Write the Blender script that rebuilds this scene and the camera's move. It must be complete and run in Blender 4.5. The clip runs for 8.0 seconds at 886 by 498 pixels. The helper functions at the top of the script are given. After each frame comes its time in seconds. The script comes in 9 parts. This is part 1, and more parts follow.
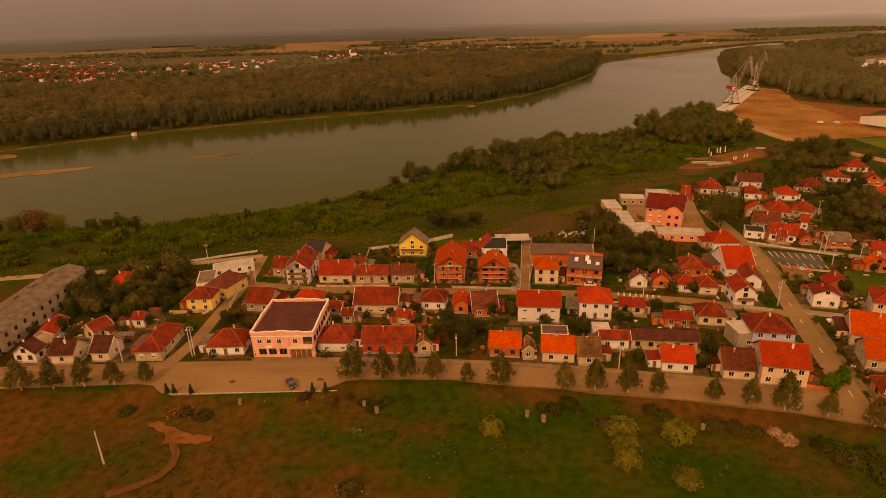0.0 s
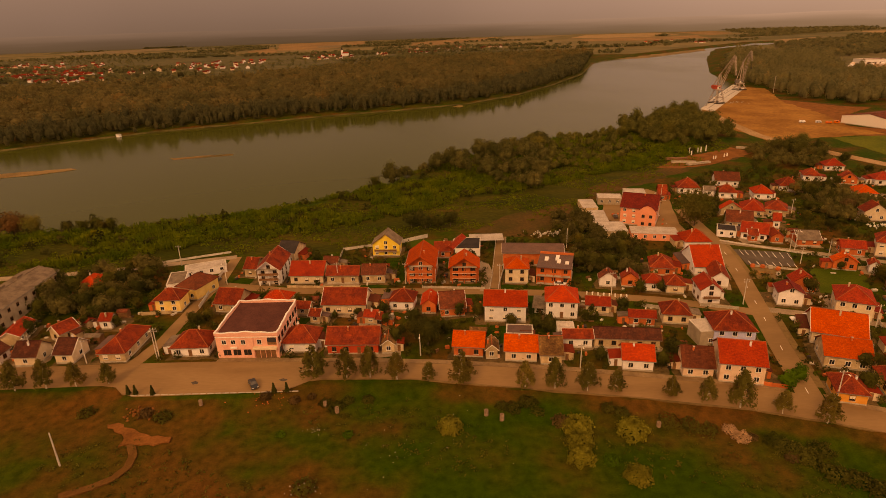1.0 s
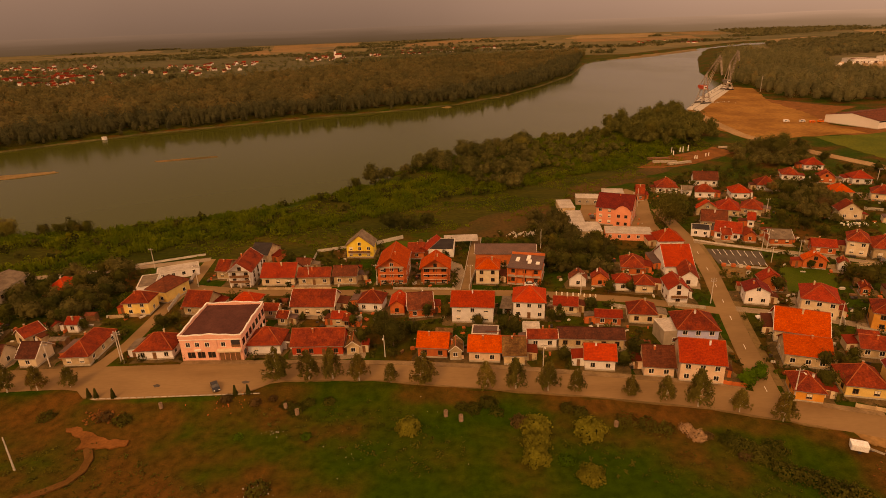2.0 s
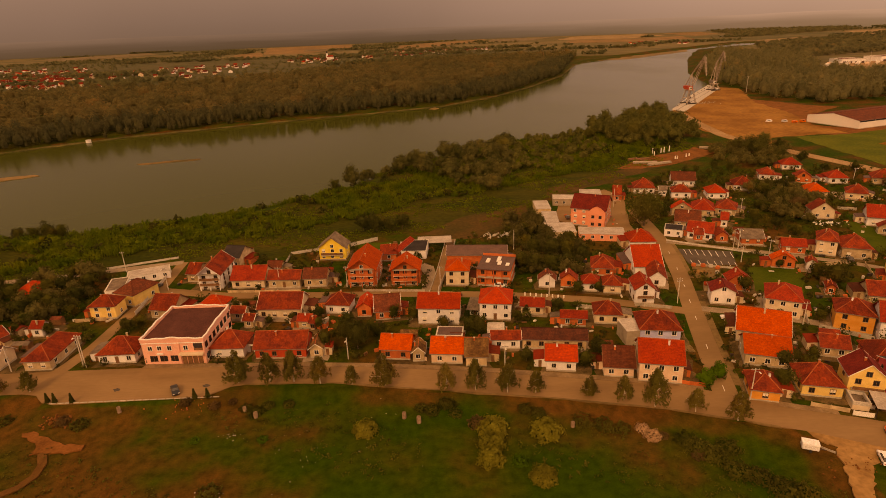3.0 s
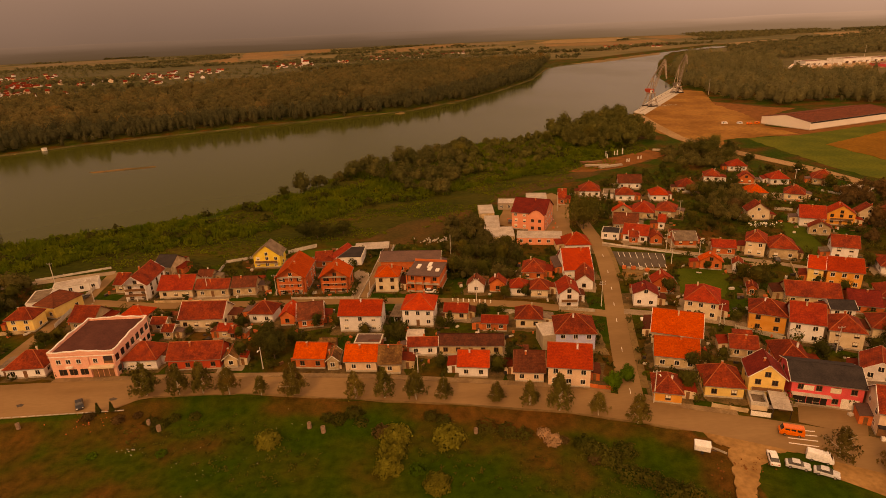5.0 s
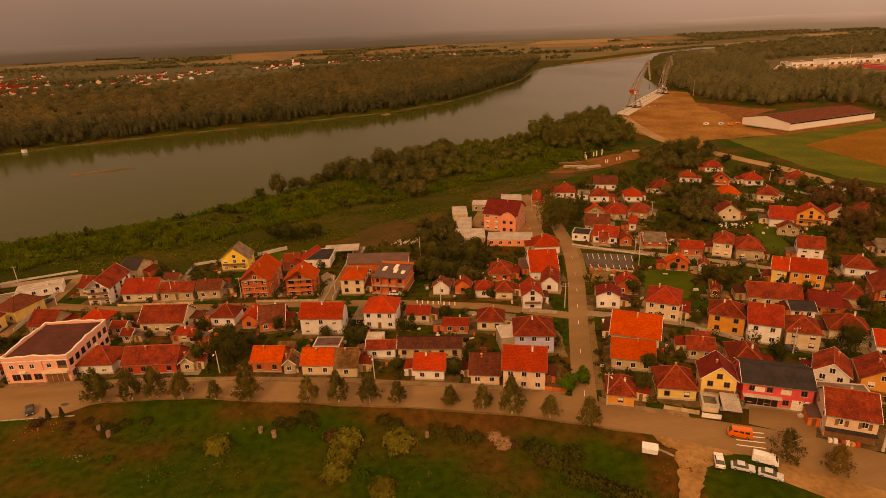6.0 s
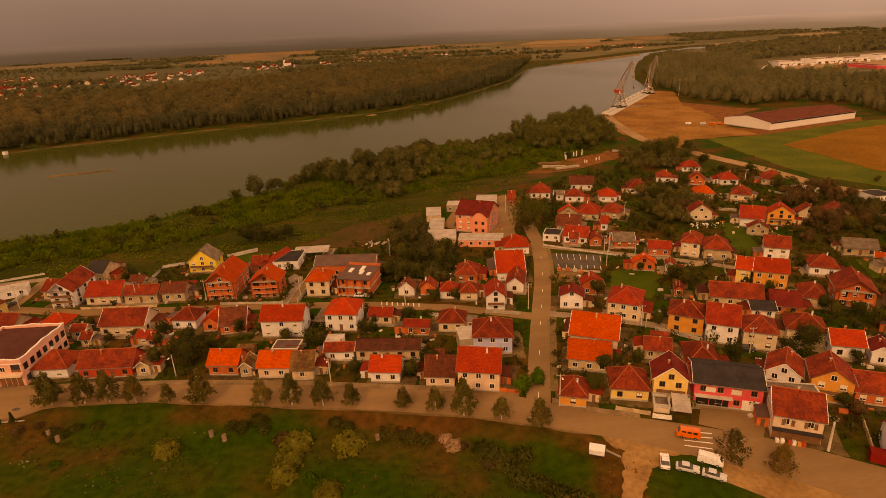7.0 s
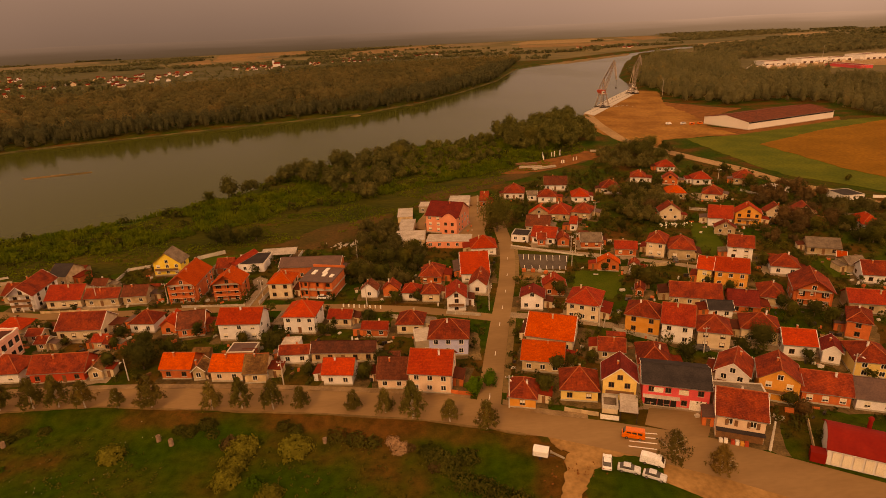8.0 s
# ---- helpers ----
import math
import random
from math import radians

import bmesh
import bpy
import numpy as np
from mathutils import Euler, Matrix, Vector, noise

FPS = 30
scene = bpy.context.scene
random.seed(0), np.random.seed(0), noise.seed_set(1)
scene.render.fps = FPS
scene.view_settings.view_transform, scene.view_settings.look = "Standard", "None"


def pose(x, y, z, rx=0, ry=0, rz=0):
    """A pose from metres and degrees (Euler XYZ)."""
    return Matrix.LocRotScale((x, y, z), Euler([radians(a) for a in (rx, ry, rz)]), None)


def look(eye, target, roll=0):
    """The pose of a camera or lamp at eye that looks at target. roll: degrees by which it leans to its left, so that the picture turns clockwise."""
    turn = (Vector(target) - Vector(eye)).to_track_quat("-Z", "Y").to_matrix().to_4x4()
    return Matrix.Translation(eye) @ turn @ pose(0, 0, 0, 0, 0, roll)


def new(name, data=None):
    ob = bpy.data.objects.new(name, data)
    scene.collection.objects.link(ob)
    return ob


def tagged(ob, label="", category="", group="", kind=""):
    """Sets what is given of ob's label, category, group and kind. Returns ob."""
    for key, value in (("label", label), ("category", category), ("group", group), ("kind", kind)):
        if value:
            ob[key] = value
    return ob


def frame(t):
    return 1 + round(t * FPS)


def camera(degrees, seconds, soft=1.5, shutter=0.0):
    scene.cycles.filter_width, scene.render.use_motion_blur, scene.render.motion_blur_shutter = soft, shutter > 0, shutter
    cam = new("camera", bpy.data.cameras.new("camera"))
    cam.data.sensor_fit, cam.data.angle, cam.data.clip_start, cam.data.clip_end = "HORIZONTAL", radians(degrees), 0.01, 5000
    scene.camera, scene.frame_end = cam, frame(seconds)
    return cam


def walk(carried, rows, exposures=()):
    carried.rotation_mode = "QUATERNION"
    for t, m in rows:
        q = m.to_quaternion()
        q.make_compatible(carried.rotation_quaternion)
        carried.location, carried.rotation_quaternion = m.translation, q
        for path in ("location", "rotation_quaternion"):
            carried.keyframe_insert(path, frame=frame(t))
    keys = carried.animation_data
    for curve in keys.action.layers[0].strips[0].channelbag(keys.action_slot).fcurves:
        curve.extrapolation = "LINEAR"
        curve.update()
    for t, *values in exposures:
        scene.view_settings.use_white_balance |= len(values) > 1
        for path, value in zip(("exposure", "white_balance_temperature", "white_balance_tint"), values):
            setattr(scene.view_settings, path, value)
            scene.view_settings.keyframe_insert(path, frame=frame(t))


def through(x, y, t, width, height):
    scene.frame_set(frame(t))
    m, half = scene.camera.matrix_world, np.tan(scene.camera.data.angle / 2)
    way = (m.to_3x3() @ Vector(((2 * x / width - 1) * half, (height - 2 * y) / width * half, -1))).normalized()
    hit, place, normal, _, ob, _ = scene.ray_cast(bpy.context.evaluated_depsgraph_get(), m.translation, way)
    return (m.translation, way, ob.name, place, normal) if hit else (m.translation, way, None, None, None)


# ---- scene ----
cam = camera(75.1, 8.0, 0.4)
PATH = [
    (0, (6.28, -0.601, 81.146), (6.242, 1.265, 80.428), -1.7),
    (0.5, (10.45, -0.922, 81.084), (10.423, 0.945, 80.367), -1.8),
    (1, (14.688, -1.052, 81.06), (14.666, 0.815, 80.342), -1.8),
    (1.5, (19.045, -1.102, 80.971), (19.029, 0.765, 80.254), -1.9),
    (3, (32.164, -1.222, 80.593), (32.168, 0.647, 79.882), -2.2),
    (3.5, (36.613, -1.241, 80.572), (36.632, 0.629, 79.862), -2.2),
    (4, (41.185, -1.231, 80.568), (41.216, 0.64, 79.86), -2.3),
    (4.5, (45.829, -1.173, 80.521), (45.875, 0.698, 79.817), -2.4),
    (6, (60.097, -0.859, 80.314), (60.176, 1.013, 79.614), -2.4),
    (6.5, (64.979, -0.89, 80.198), (65.067, 0.981, 79.498), -2.4),
    (7, (69.988, -0.937, 80.071), (70.083, 0.934, 79.371), -2.5),
    (7.5, (75.068, -1.041, 79.983), (75.173, 0.83, 79.282), -2.5),
    (8, (80.215, -1.246, 79.882), (80.331, 0.624, 79.182), -2.6),
]
walk(cam, [(t, look(eye, target, roll)) for t, eye, target, roll in PATH], [(0.0, 0.23, 17500, 39)])

# ---- world, sun, exposure ----
SUN_ELEVATION, SUN_TURN = 38.0, 205.0  # low hazy sun behind the eye


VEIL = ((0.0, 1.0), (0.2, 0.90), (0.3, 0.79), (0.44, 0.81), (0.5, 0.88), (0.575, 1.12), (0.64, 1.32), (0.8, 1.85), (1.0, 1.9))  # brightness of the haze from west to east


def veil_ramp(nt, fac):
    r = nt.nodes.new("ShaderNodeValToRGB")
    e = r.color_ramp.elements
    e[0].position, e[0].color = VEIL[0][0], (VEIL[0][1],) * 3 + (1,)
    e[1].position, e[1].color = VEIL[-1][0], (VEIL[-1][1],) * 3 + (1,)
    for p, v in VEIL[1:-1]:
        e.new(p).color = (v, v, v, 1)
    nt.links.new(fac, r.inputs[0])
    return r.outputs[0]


def make_world():
    w = bpy.data.worlds.new("hazy_sky")
    scene.world = w
    w.use_nodes = True
    nt = w.node_tree
    nt.nodes.clear()
    out = nt.nodes.new("ShaderNodeOutputWorld")
    bg = nt.nodes.new("ShaderNodeBackground")
    sky = nt.nodes.new("ShaderNodeTexSky")
    sky.sky_type = "NISHITA"
    sky.sun_disc = False
    sky.sun_elevation = radians(SUN_ELEVATION)
    sky.sun_rotation = radians(SUN_TURN)
    sky.dust_density, sky.air_density, sky.ozone_density = 6.0, 1.2, 1.0
    tc = nt.nodes.new("ShaderNodeTexCoord")
    sep = nt.nodes.new("ShaderNodeSeparateXYZ")
    nt.links.new(tc.outputs["Generated"], sep.inputs[0])
    ramp = nt.nodes.new("ShaderNodeValToRGB")  # haze by height over the horizon
    els = ramp.color_ramp.elements
    els[0].position, els[0].color = 0.0, (1.20, 1.08, 1.06, 1)
    els[1].position, els[1].color = 1.0, (3.6, 3.1, 2.6, 1)
    for p, c in ((0.025, (1.34, 1.22, 1.26, 1)), (0.07, (1.52, 1.37, 1.46, 1)), (0.13, (2.1, 1.82, 1.85, 1)), (0.3, (3.2, 2.6, 2.15, 1))):
        e = els.new(p)
        e.color = c
    nt.links.new(sep.outputs["Z"], ramp.inputs[0])
    # slow cloud veils
    no = nt.nodes.new("ShaderNodeTexNoise")
    no.inputs["Scale"].default_value = 1.6
    no.inputs["Detail"].default_value = 3
    nt.links.new(tc.outputs["Generated"], no.inputs["Vector"])
    mr = nt.nodes.new("ShaderNodeMapRange")
    mr.inputs[1].default_value, mr.inputs[2].default_value = 0.3, 0.7
    mr.inputs[3].default_value, mr.inputs[4].default_value = 0.85, 1.12
    nt.links.new(no.outputs["Fac"], mr.inputs[0])
    mul = nt.nodes.new("ShaderNodeVectorMath")
    mul.operation = "SCALE"
    nt.links.new(ramp.outputs[0], mul.inputs[0])
    nt.links.new(mr.outputs[0], mul.inputs["Scale"])
    # the veil is lighter towards the bright quarter of the sky
    half_x = nt.nodes.new("ShaderNodeMath")
    half_x.operation = "MULTIPLY_ADD"
    half_x.inputs[1].default_value, half_x.inputs[2].default_value = 0.5, 0.5
    nt.links.new(sep.outputs["X"], half_x.inputs[0])
    mr2 = veil_ramp(nt, half_x.outputs[0])
    mul2 = nt.nodes.new("ShaderNodeVectorMath")
    mul2.operation = "SCALE"
    nt.links.new(mul.outputs[0], mul2.inputs[0])
    nt.links.new(mr2, mul2.inputs["Scale"])
    mul = mul2
    mix = nt.nodes.new("ShaderNodeMix")
    mix.data_type = "RGBA"
    mix.inputs["Factor"].default_value = 0.88
    nt.links.new(sky.outputs[0], mix.inputs["A"])
    nt.links.new(mul.outputs[0], mix.inputs["B"])
    nt.links.new(mix.outputs["Result"], bg.inputs["Color"])
    bg.inputs["Strength"].default_value = 0.15
    nt.links.new(bg.outputs[0], out.inputs[0])


make_world()
sun = new("sun", bpy.data.lights.new("sun", "SUN"))
sun.data.energy, sun.data.angle, sun.data.color = 1.1, radians(12), (1.0, 0.78, 0.5)
sun.matrix_world = pose(0, 0, 200, 90 - SUN_ELEVATION, 0, 180 - SUN_TURN)


# ---- materials ----
MATS = {}


def surf(name, c1, c2, scale=0.6, rough=0.85, fine=6.0, bump=0.25, rnd=0.0, island=0.0, metal=0.0, stretch=(1, 1, 1), c3=None, spec=0.3, dist=0.05, grain=0.26):
    """A weathered surface: two colours in large patches, fine grain, relief, and a shift from object to object."""
    m = bpy.data.materials.new(name)
    m.use_nodes = True
    nt = m.node_tree
    b = nt.nodes["Principled BSDF"]
    L, N = nt.links.new, nt.nodes.new
    tc, mp = N("ShaderNodeTexCoord"), N("ShaderNodeMapping")
    mp.inputs["Scale"].default_value = stretch
    L(tc.outputs["Object"], mp.inputs["Vector"])
    info = N("ShaderNodeObjectInfo")
    add = N("ShaderNodeVectorMath")
    add.operation = "MULTIPLY_ADD"
    add.inputs[1].default_value = (1, 1, 1)
    comb = N("ShaderNodeCombineXYZ")
    if rnd:
        k = N("ShaderNodeMath")
        k.operation = "MULTIPLY"
        k.inputs[1].default_value = 60.0
        L(info.outputs["Random"], k.inputs[0])
        L(k.outputs[0], comb.inputs[0])
    L(mp.outputs[0], add.inputs[0])
    L(comb.outputs[0], add.inputs[2])
    n1, n2 = N("ShaderNodeTexNoise"), N("ShaderNodeTexNoise")
    n1.inputs["Scale"].default_value, n1.inputs["Detail"].default_value = scale, 5
    n2.inputs["Scale"].default_value, n2.inputs["Detail"].default_value = fine, 4
    L(add.outputs[0], n1.inputs["Vector"])
    L(add.outputs[0], n2.inputs["Vector"])
    r = N("ShaderNodeValToRGB")
    r.color_ramp.elements[0].position, r.color_ramp.elements[0].color = 0.36, (*c1, 1)
    r.color_ramp.elements[1].position, r.color_ramp.elements[1].color = 0.64, (*c2, 1)
    if c3:
        e = r.color_ramp.elements.new(0.8)
        e.color = (*c3, 1)
    L(n1.outputs["Fac"], r.inputs[0])
    hsv = N("ShaderNodeHueSaturation")
    L(r.outputs[0], hsv.inputs["Color"])
    v = N("ShaderNodeMapRange")
    v.inputs[1].default_value, v.inputs[2].default_value = 0.25, 0.75
    v.inputs[3].default_value, v.inputs[4].default_value = 1 - grain, 1 + grain
    L(n2.outputs["Fac"], v.inputs[0])
    last = v.outputs[0]
    for amount, source in ((rnd, info.outputs["Random"]), (island, None)):
        if amount:
            if source is None:
                source = N("ShaderNodeNewGeometry").outputs["Random Per Island"]
            q = N("ShaderNodeMapRange")
            q.inputs[3].default_value, q.inputs[4].default_value = 1 - amount, 1 + amount
            L(source, q.inputs[0])
            p = N("ShaderNodeMath")
            p.operation = "MULTIPLY"
            L(last, p.inputs[0])
            L(q.outputs[0], p.inputs[1])
            last = p.outputs[0]
    L(last, hsv.inputs["Value"])
    L(hsv.outputs[0], b.inputs["Base Color"])
    b.inputs["Roughness"].default_value, b.inputs["Metallic"].default_value = rough, metal
    b.inputs["Specular IOR Level"].default_value = spec
    if bump:
        bp = N("ShaderNodeBump")
        bp.inputs["Strength"].default_value, bp.inputs["Distance"].default_value = bump, dist
        L(n2.outputs["Fac"], bp.inputs["Height"])
        L(bp.outputs[0], b.inputs["Normal"])
    MATS[name] = m
    return m


TILE_WEAR = {"r_orange": 0.12, "r_scarlet": 0.3, "r_red": 0.6, "r_rust": 0.95, "r_brown": 0.9, "r_umber": 0.8, "r_darkred": 0.25, "r_moss": 1.0}


def tile_mat(name, c1, c2, c3):
    """Clay roof tiles: courses and pans as fine relief, sooty and mossy patches."""
    m = surf(name, c1, c2, 0.35, 0.9, 2.2, 0.3, rnd=0.2, c3=c3, spec=0.1)
    nt = m.node_tree
    worn = TILE_WEAR[name]
    b = nt.nodes["Principled BSDF"]
    tc = nt.nodes.new("ShaderNodeTexCoord")
    br = nt.nodes.new("ShaderNodeTexBrick")
    br.inputs["Scale"].default_value = 1.0
    br.inputs["Brick Width"].default_value, br.inputs["Row Height"].default_value = 0.24, 0.36
    br.inputs["Mortar Size"].default_value, br.inputs["Bias"].default_value = 0.03, 0.0
    br.inputs["Color1"].default_value, br.inputs["Color2"].default_value = (1, 1, 1, 1), (0.72, 0.72, 0.72, 1)
    br.inputs["Mortar"].default_value = (0.45, 0.42, 0.4, 1)
    nt.links.new(tc.outputs["UV"], br.inputs["Vector"])
    mul = nt.nodes.new("ShaderNodeMix")
    mul.data_type, mul.blend_type = "RGBA", "MULTIPLY"
    mul.inputs["Factor"].default_value = 0.75
    src = b.inputs["Base Color"].links[0].from_socket
    # lichen flecks and pale replaced tiles, and sooty runs down the slope
    ob_tc, info = nt.nodes.new("ShaderNodeTexCoord"), nt.nodes.new("ShaderNodeObjectInfo")
    shift = nt.nodes.new("ShaderNodeVectorMath")
    shift.operation = "MULTIPLY_ADD"
    shift.inputs[1].default_value = (90.0, 90.0, 0.0)
    nt.links.new(info.outputs["Random"], shift.inputs[0])
    nt.links.new(ob_tc.outputs["UV"], shift.inputs[2])
    for scale, detail, lo, hi, tone, k in ((1.5, 7, 0.53, 0.72, (1.75, 2.0, 2.0, 1), 0.85), (0.55, 6, 0.50, 0.70, (0.42, 0.46, 0.5, 1), 0.75)):
        no, fac, mix = nt.nodes.new("ShaderNodeTexNoise"), nt.nodes.new("ShaderNodeMapRange"), nt.nodes.new("ShaderNodeMix")
        mp = nt.nodes.new("ShaderNodeMapping")
        mp.inputs["Scale"].default_value = (1.0, 0.55, 1.0)
        nt.links.new(shift.outputs[0], mp.inputs[0])
        nt.links.new(mp.outputs[0], no.inputs["Vector"])
        no.inputs["Scale"].default_value, no.inputs["Detail"].default_value = scale, detail
        no.inputs["Roughness"].default_value = 0.7
        fac.inputs[1].default_value, fac.inputs[2].default_value, fac.inputs[4].default_value = lo, hi, worn * k
        nt.links.new(no.outputs["Fac"], fac.inputs[0])
        mix.data_type, mix.blend_type, mix.clamp_result = "RGBA", "MULTIPLY", False
        nt.links.new(fac.outputs[0], mix.inputs["Factor"])
        nt.links.new(src, mix.inputs["A"])
        mix.inputs["B"].default_value = tone
        src = mix.outputs["Result"]
    nt.links.new(src, mul.inputs["A"])
    nt.links.new(br.outputs["Color"], mul.inputs["B"])
    nt.links.new(mul.outputs["Result"], b.inputs["Base Color"])
    return m


# plaster walls
surf("w_white", (0.68, 0.64, 0.62), (0.79, 0.75, 0.73), 0.5, 0.9, 5, 0.1, rnd=0.08, grain=0.1)
surf("w_panel", (0.72, 0.66, 0.60), (0.78, 0.72, 0.66), 0.05, 0.7, 1.5, 0.05, grain=0.03)
surf("w_cream", (0.60, 0.46, 0.31), (0.71, 0.57, 0.41), 0.5, 0.9, 5, 0.1, rnd=0.1, grain=0.1)
surf("w_tan", (0.38, 0.265, 0.155), (0.58, 0.43, 0.27), 0.6, 0.9, 5, 0.15, rnd=0.2, grain=0.1)
surf("w_peach", (0.66, 0.45, 0.32), (0.76, 0.56, 0.42), 0.5, 0.9, 5, 0.1, rnd=0.06, grain=0.1)
surf("w_yellow", (0.74, 0.49, 0.17), (0.84, 0.60, 0.24), 0.5, 0.9, 5, 0.1, rnd=0.06, grain=0.1)
surf("w_crimson", (0.48, 0.055, 0.028), (0.58, 0.075, 0.036), 0.5, 0.9, 5, 0.1, grain=0.1)
surf("w_lemon", (0.80, 0.56, 0.10), (0.86, 0.64, 0.14), 0.5, 0.9, 5, 0.1, grain=0.06)
surf("w_orangewall", (0.66, 0.26, 0.06), (0.74, 0.34, 0.10), 0.5, 0.9, 5, 0.1, rnd=0.08, grain=0.1)
surf("w_brick", (0.50, 0.115, 0.045), (0.62, 0.155, 0.06), 0.7, 0.9, 7, 0.2, rnd=0.15, grain=0.14)
surf("w_blue", (0.40, 0.42, 0.64), (0.48, 0.50, 0.72), 0.5, 0.9, 5, 0.1, grain=0.1)
surf("w_pink", (0.70, 0.085, 0.10), (0.78, 0.115, 0.125), 0.5, 0.85, 5, 0.1, grain=0.1)
surf("w_rose", (0.74, 0.37, 0.28), (0.82, 0.44, 0.34), 0.5, 0.9, 5, 0.1, grain=0.1)
surf("w_salmon", (0.76, 0.27, 0.165), (0.82, 0.32, 0.20), 0.5, 0.9, 5, 0.1, grain=0.1)
surf("w_grey", (0.29, 0.225, 0.16), (0.40, 0.32, 0.235), 0.4, 0.9, 4, 0.2, rnd=0.1, grain=0.1)
# roofs
tile_mat("r_orange", (0.53, 0.066, 0.017), (0.61, 0.084, 0.022), (0.52, 0.090, 0.030))
tile_mat("r_scarlet", (0.41, 0.041, 0.018), (0.51, 0.054, 0.021), (0.34, 0.047, 0.026))
tile_mat("r_red", (0.29, 0.032, 0.018), (0.38, 0.045, 0.022), (0.21, 0.039, 0.025))
tile_mat("r_rust", (0.19, 0.031, 0.018), (0.33, 0.050, 0.022), (0.14, 0.041, 0.026))
tile_mat("r_brown", (0.143, 0.0408, 0.0229), (0.204, 0.0527, 0.0268), (0.112, 0.0425, 0.0268))
tile_mat("r_umber", (0.075, 0.026, 0.017), (0.125, 0.037, 0.022), (0.065, 0.028, 0.019))
tile_mat("r_darkred", (0.173, 0.0213, 0.0168), (0.235, 0.0298, 0.0214), (0.153, 0.0255, 0.0191))
tile_mat("r_moss", (0.12, 0.055, 0.024), (0.30, 0.15, 0.06), (0.08, 0.055, 0.02))
surf("r_slate", (0.032, 0.026, 0.025), (0.048, 0.038, 0.035), 0.4, 0.8, 3, 0.2, rnd=0.1, spec=0.08)
surf("r_slatebrown", (0.10, 0.055, 0.045), (0.13, 0.07, 0.055), 0.4, 0.75, 3, 0.2, rnd=0.1)
surf("r_grey", (0.13, 0.092, 0.066), (0.21, 0.155, 0.112), 0.5, 0.9, 3, 0.3, rnd=0.15, c3=(0.10, 0.075, 0.05), spec=0.1)
surf("r_sheet", (0.36, 0.30, 0.25), (0.50, 0.43, 0.37), 0.3, 0.6, 2, 0.1, rnd=0.1)
surf("r_felt", (0.085, 0.03, 0.024), (0.115, 0.042, 0.032), 0.25, 0.9, 3, 0.1, spec=0.08)
surf("ridge", (0.32, 0.075, 0.03), (0.42, 0.11, 0.045), 1, 0.85, 5, 0.2, rnd=0.2)
surf("r_metalred", (0.215, 0.013, 0.011), (0.26, 0.018, 0.014), 0.3, 0.75, 2, 0.05, grain=0.1, spec=0.1)
# trim
surf("trim_white", (0.74, 0.70, 0.64), (0.84, 0.80, 0.74), 1, 0.6, 6, 0.05)
surf("trim_wood", (0.16, 0.075, 0.035), (0.24, 0.11, 0.05), 1, 0.6, 8, 0.1)
surf("gutter", (0.22, 0.18, 0.15), (0.30, 0.26, 0.22), 1, 0.5, 6, 0.05, metal=0.4)
surf("shutter", (0.68, 0.60, 0.48), (0.76, 0.68, 0.56), 1, 0.6, 8, 0.05)
surf("concrete", (0.34, 0.29, 0.23), (0.48, 0.42, 0.34), 0.5, 0.9, 5, 0.3, rnd=0.1)
surf("concrete_white", (0.46, 0.41, 0.35), (0.58, 0.52, 0.45), 0.5, 0.9, 5, 0.2, rnd=0.1)
surf("ring_concrete", (0.24, 0.15, 0.10), (0.34, 0.22, 0.15), 1.2, 0.9, 6, 0.2, rnd=0.1)
surf("steel_dark", (0.05, 0.04, 0.035), (0.09, 0.07, 0.06), 1, 0.5, 6, 0.1, metal=0.6)
surf("steel_grey", (0.30, 0.27, 0.24), (0.40, 0.36, 0.32), 1, 0.5, 6, 0.1, metal=0.5)
surf("crane_red", (0.42, 0.05, 0.03), (0.52, 0.08, 0.04), 1, 0.6, 6, 0.1)
surf("crane_grey", (0.13, 0.10, 0.085), (0.22, 0.175, 0.15), 1, 0.6, 6, 0.1, rnd=0.1)
surf("crane_pale", (0.26, 0.20, 0.16), (0.44, 0.35, 0.29), 0.4, 0.7, 4, 0.1, rnd=0.12)
surf("wood_pole", (0.30, 0.24, 0.18), (0.42, 0.35, 0.27), 2, 0.9, 10, 0.2)
surf("tyre", (0.015, 0.015, 0.015), (0.03, 0.028, 0.026), 3, 0.9, 12, 0.1)
for nm, c in (("white", (0.74, 0.73, 0.72)), ("silver", (0.52, 0.52, 0.53)), ("black", (0.012, 0.014, 0.018)), ("orange", (0.72, 0.13, 0.02)), ("red", (0.45, 0.03, 0.025)), ("dark", (0.05, 0.045, 0.045))):
    surf("car_" + nm, c, tuple(v * 1.1 for v in c), 0.6, 0.3, 4, 0.0, spec=0.6)
# ground
surf("g_asphalt", (0.225, 0.132, 0.066), (0.285, 0.172, 0.088), 0.08, 0.9, 1.2, 0.1, c3=(0.245, 0.147, 0.076), grain=0.07, stretch=(0.4, 1.4, 1), spec=0.05)
surf("g_darkasphalt", (0.085, 0.065, 0.052), (0.12, 0.095, 0.075), 0.2, 0.9, 3, 0.15, spec=0.05)
surf("g_pavement", (0.26, 0.19, 0.13), (0.34, 0.25, 0.17), 0.2, 0.9, 3, 0.15, spec=0.05)
surf("g_footway", (0.20, 0.125, 0.068), (0.30, 0.195, 0.110), 0.3, 0.9, 2.5, 0.2, c3=(0.15, 0.095, 0.045), grain=0.2, spec=0.05)
surf("g_sand", (0.20, 0.085, 0.024), (0.33, 0.155, 0.05), 0.03, 0.95, 0.35, 0.3, c3=(0.17, 0.11, 0.03), spec=0.05)
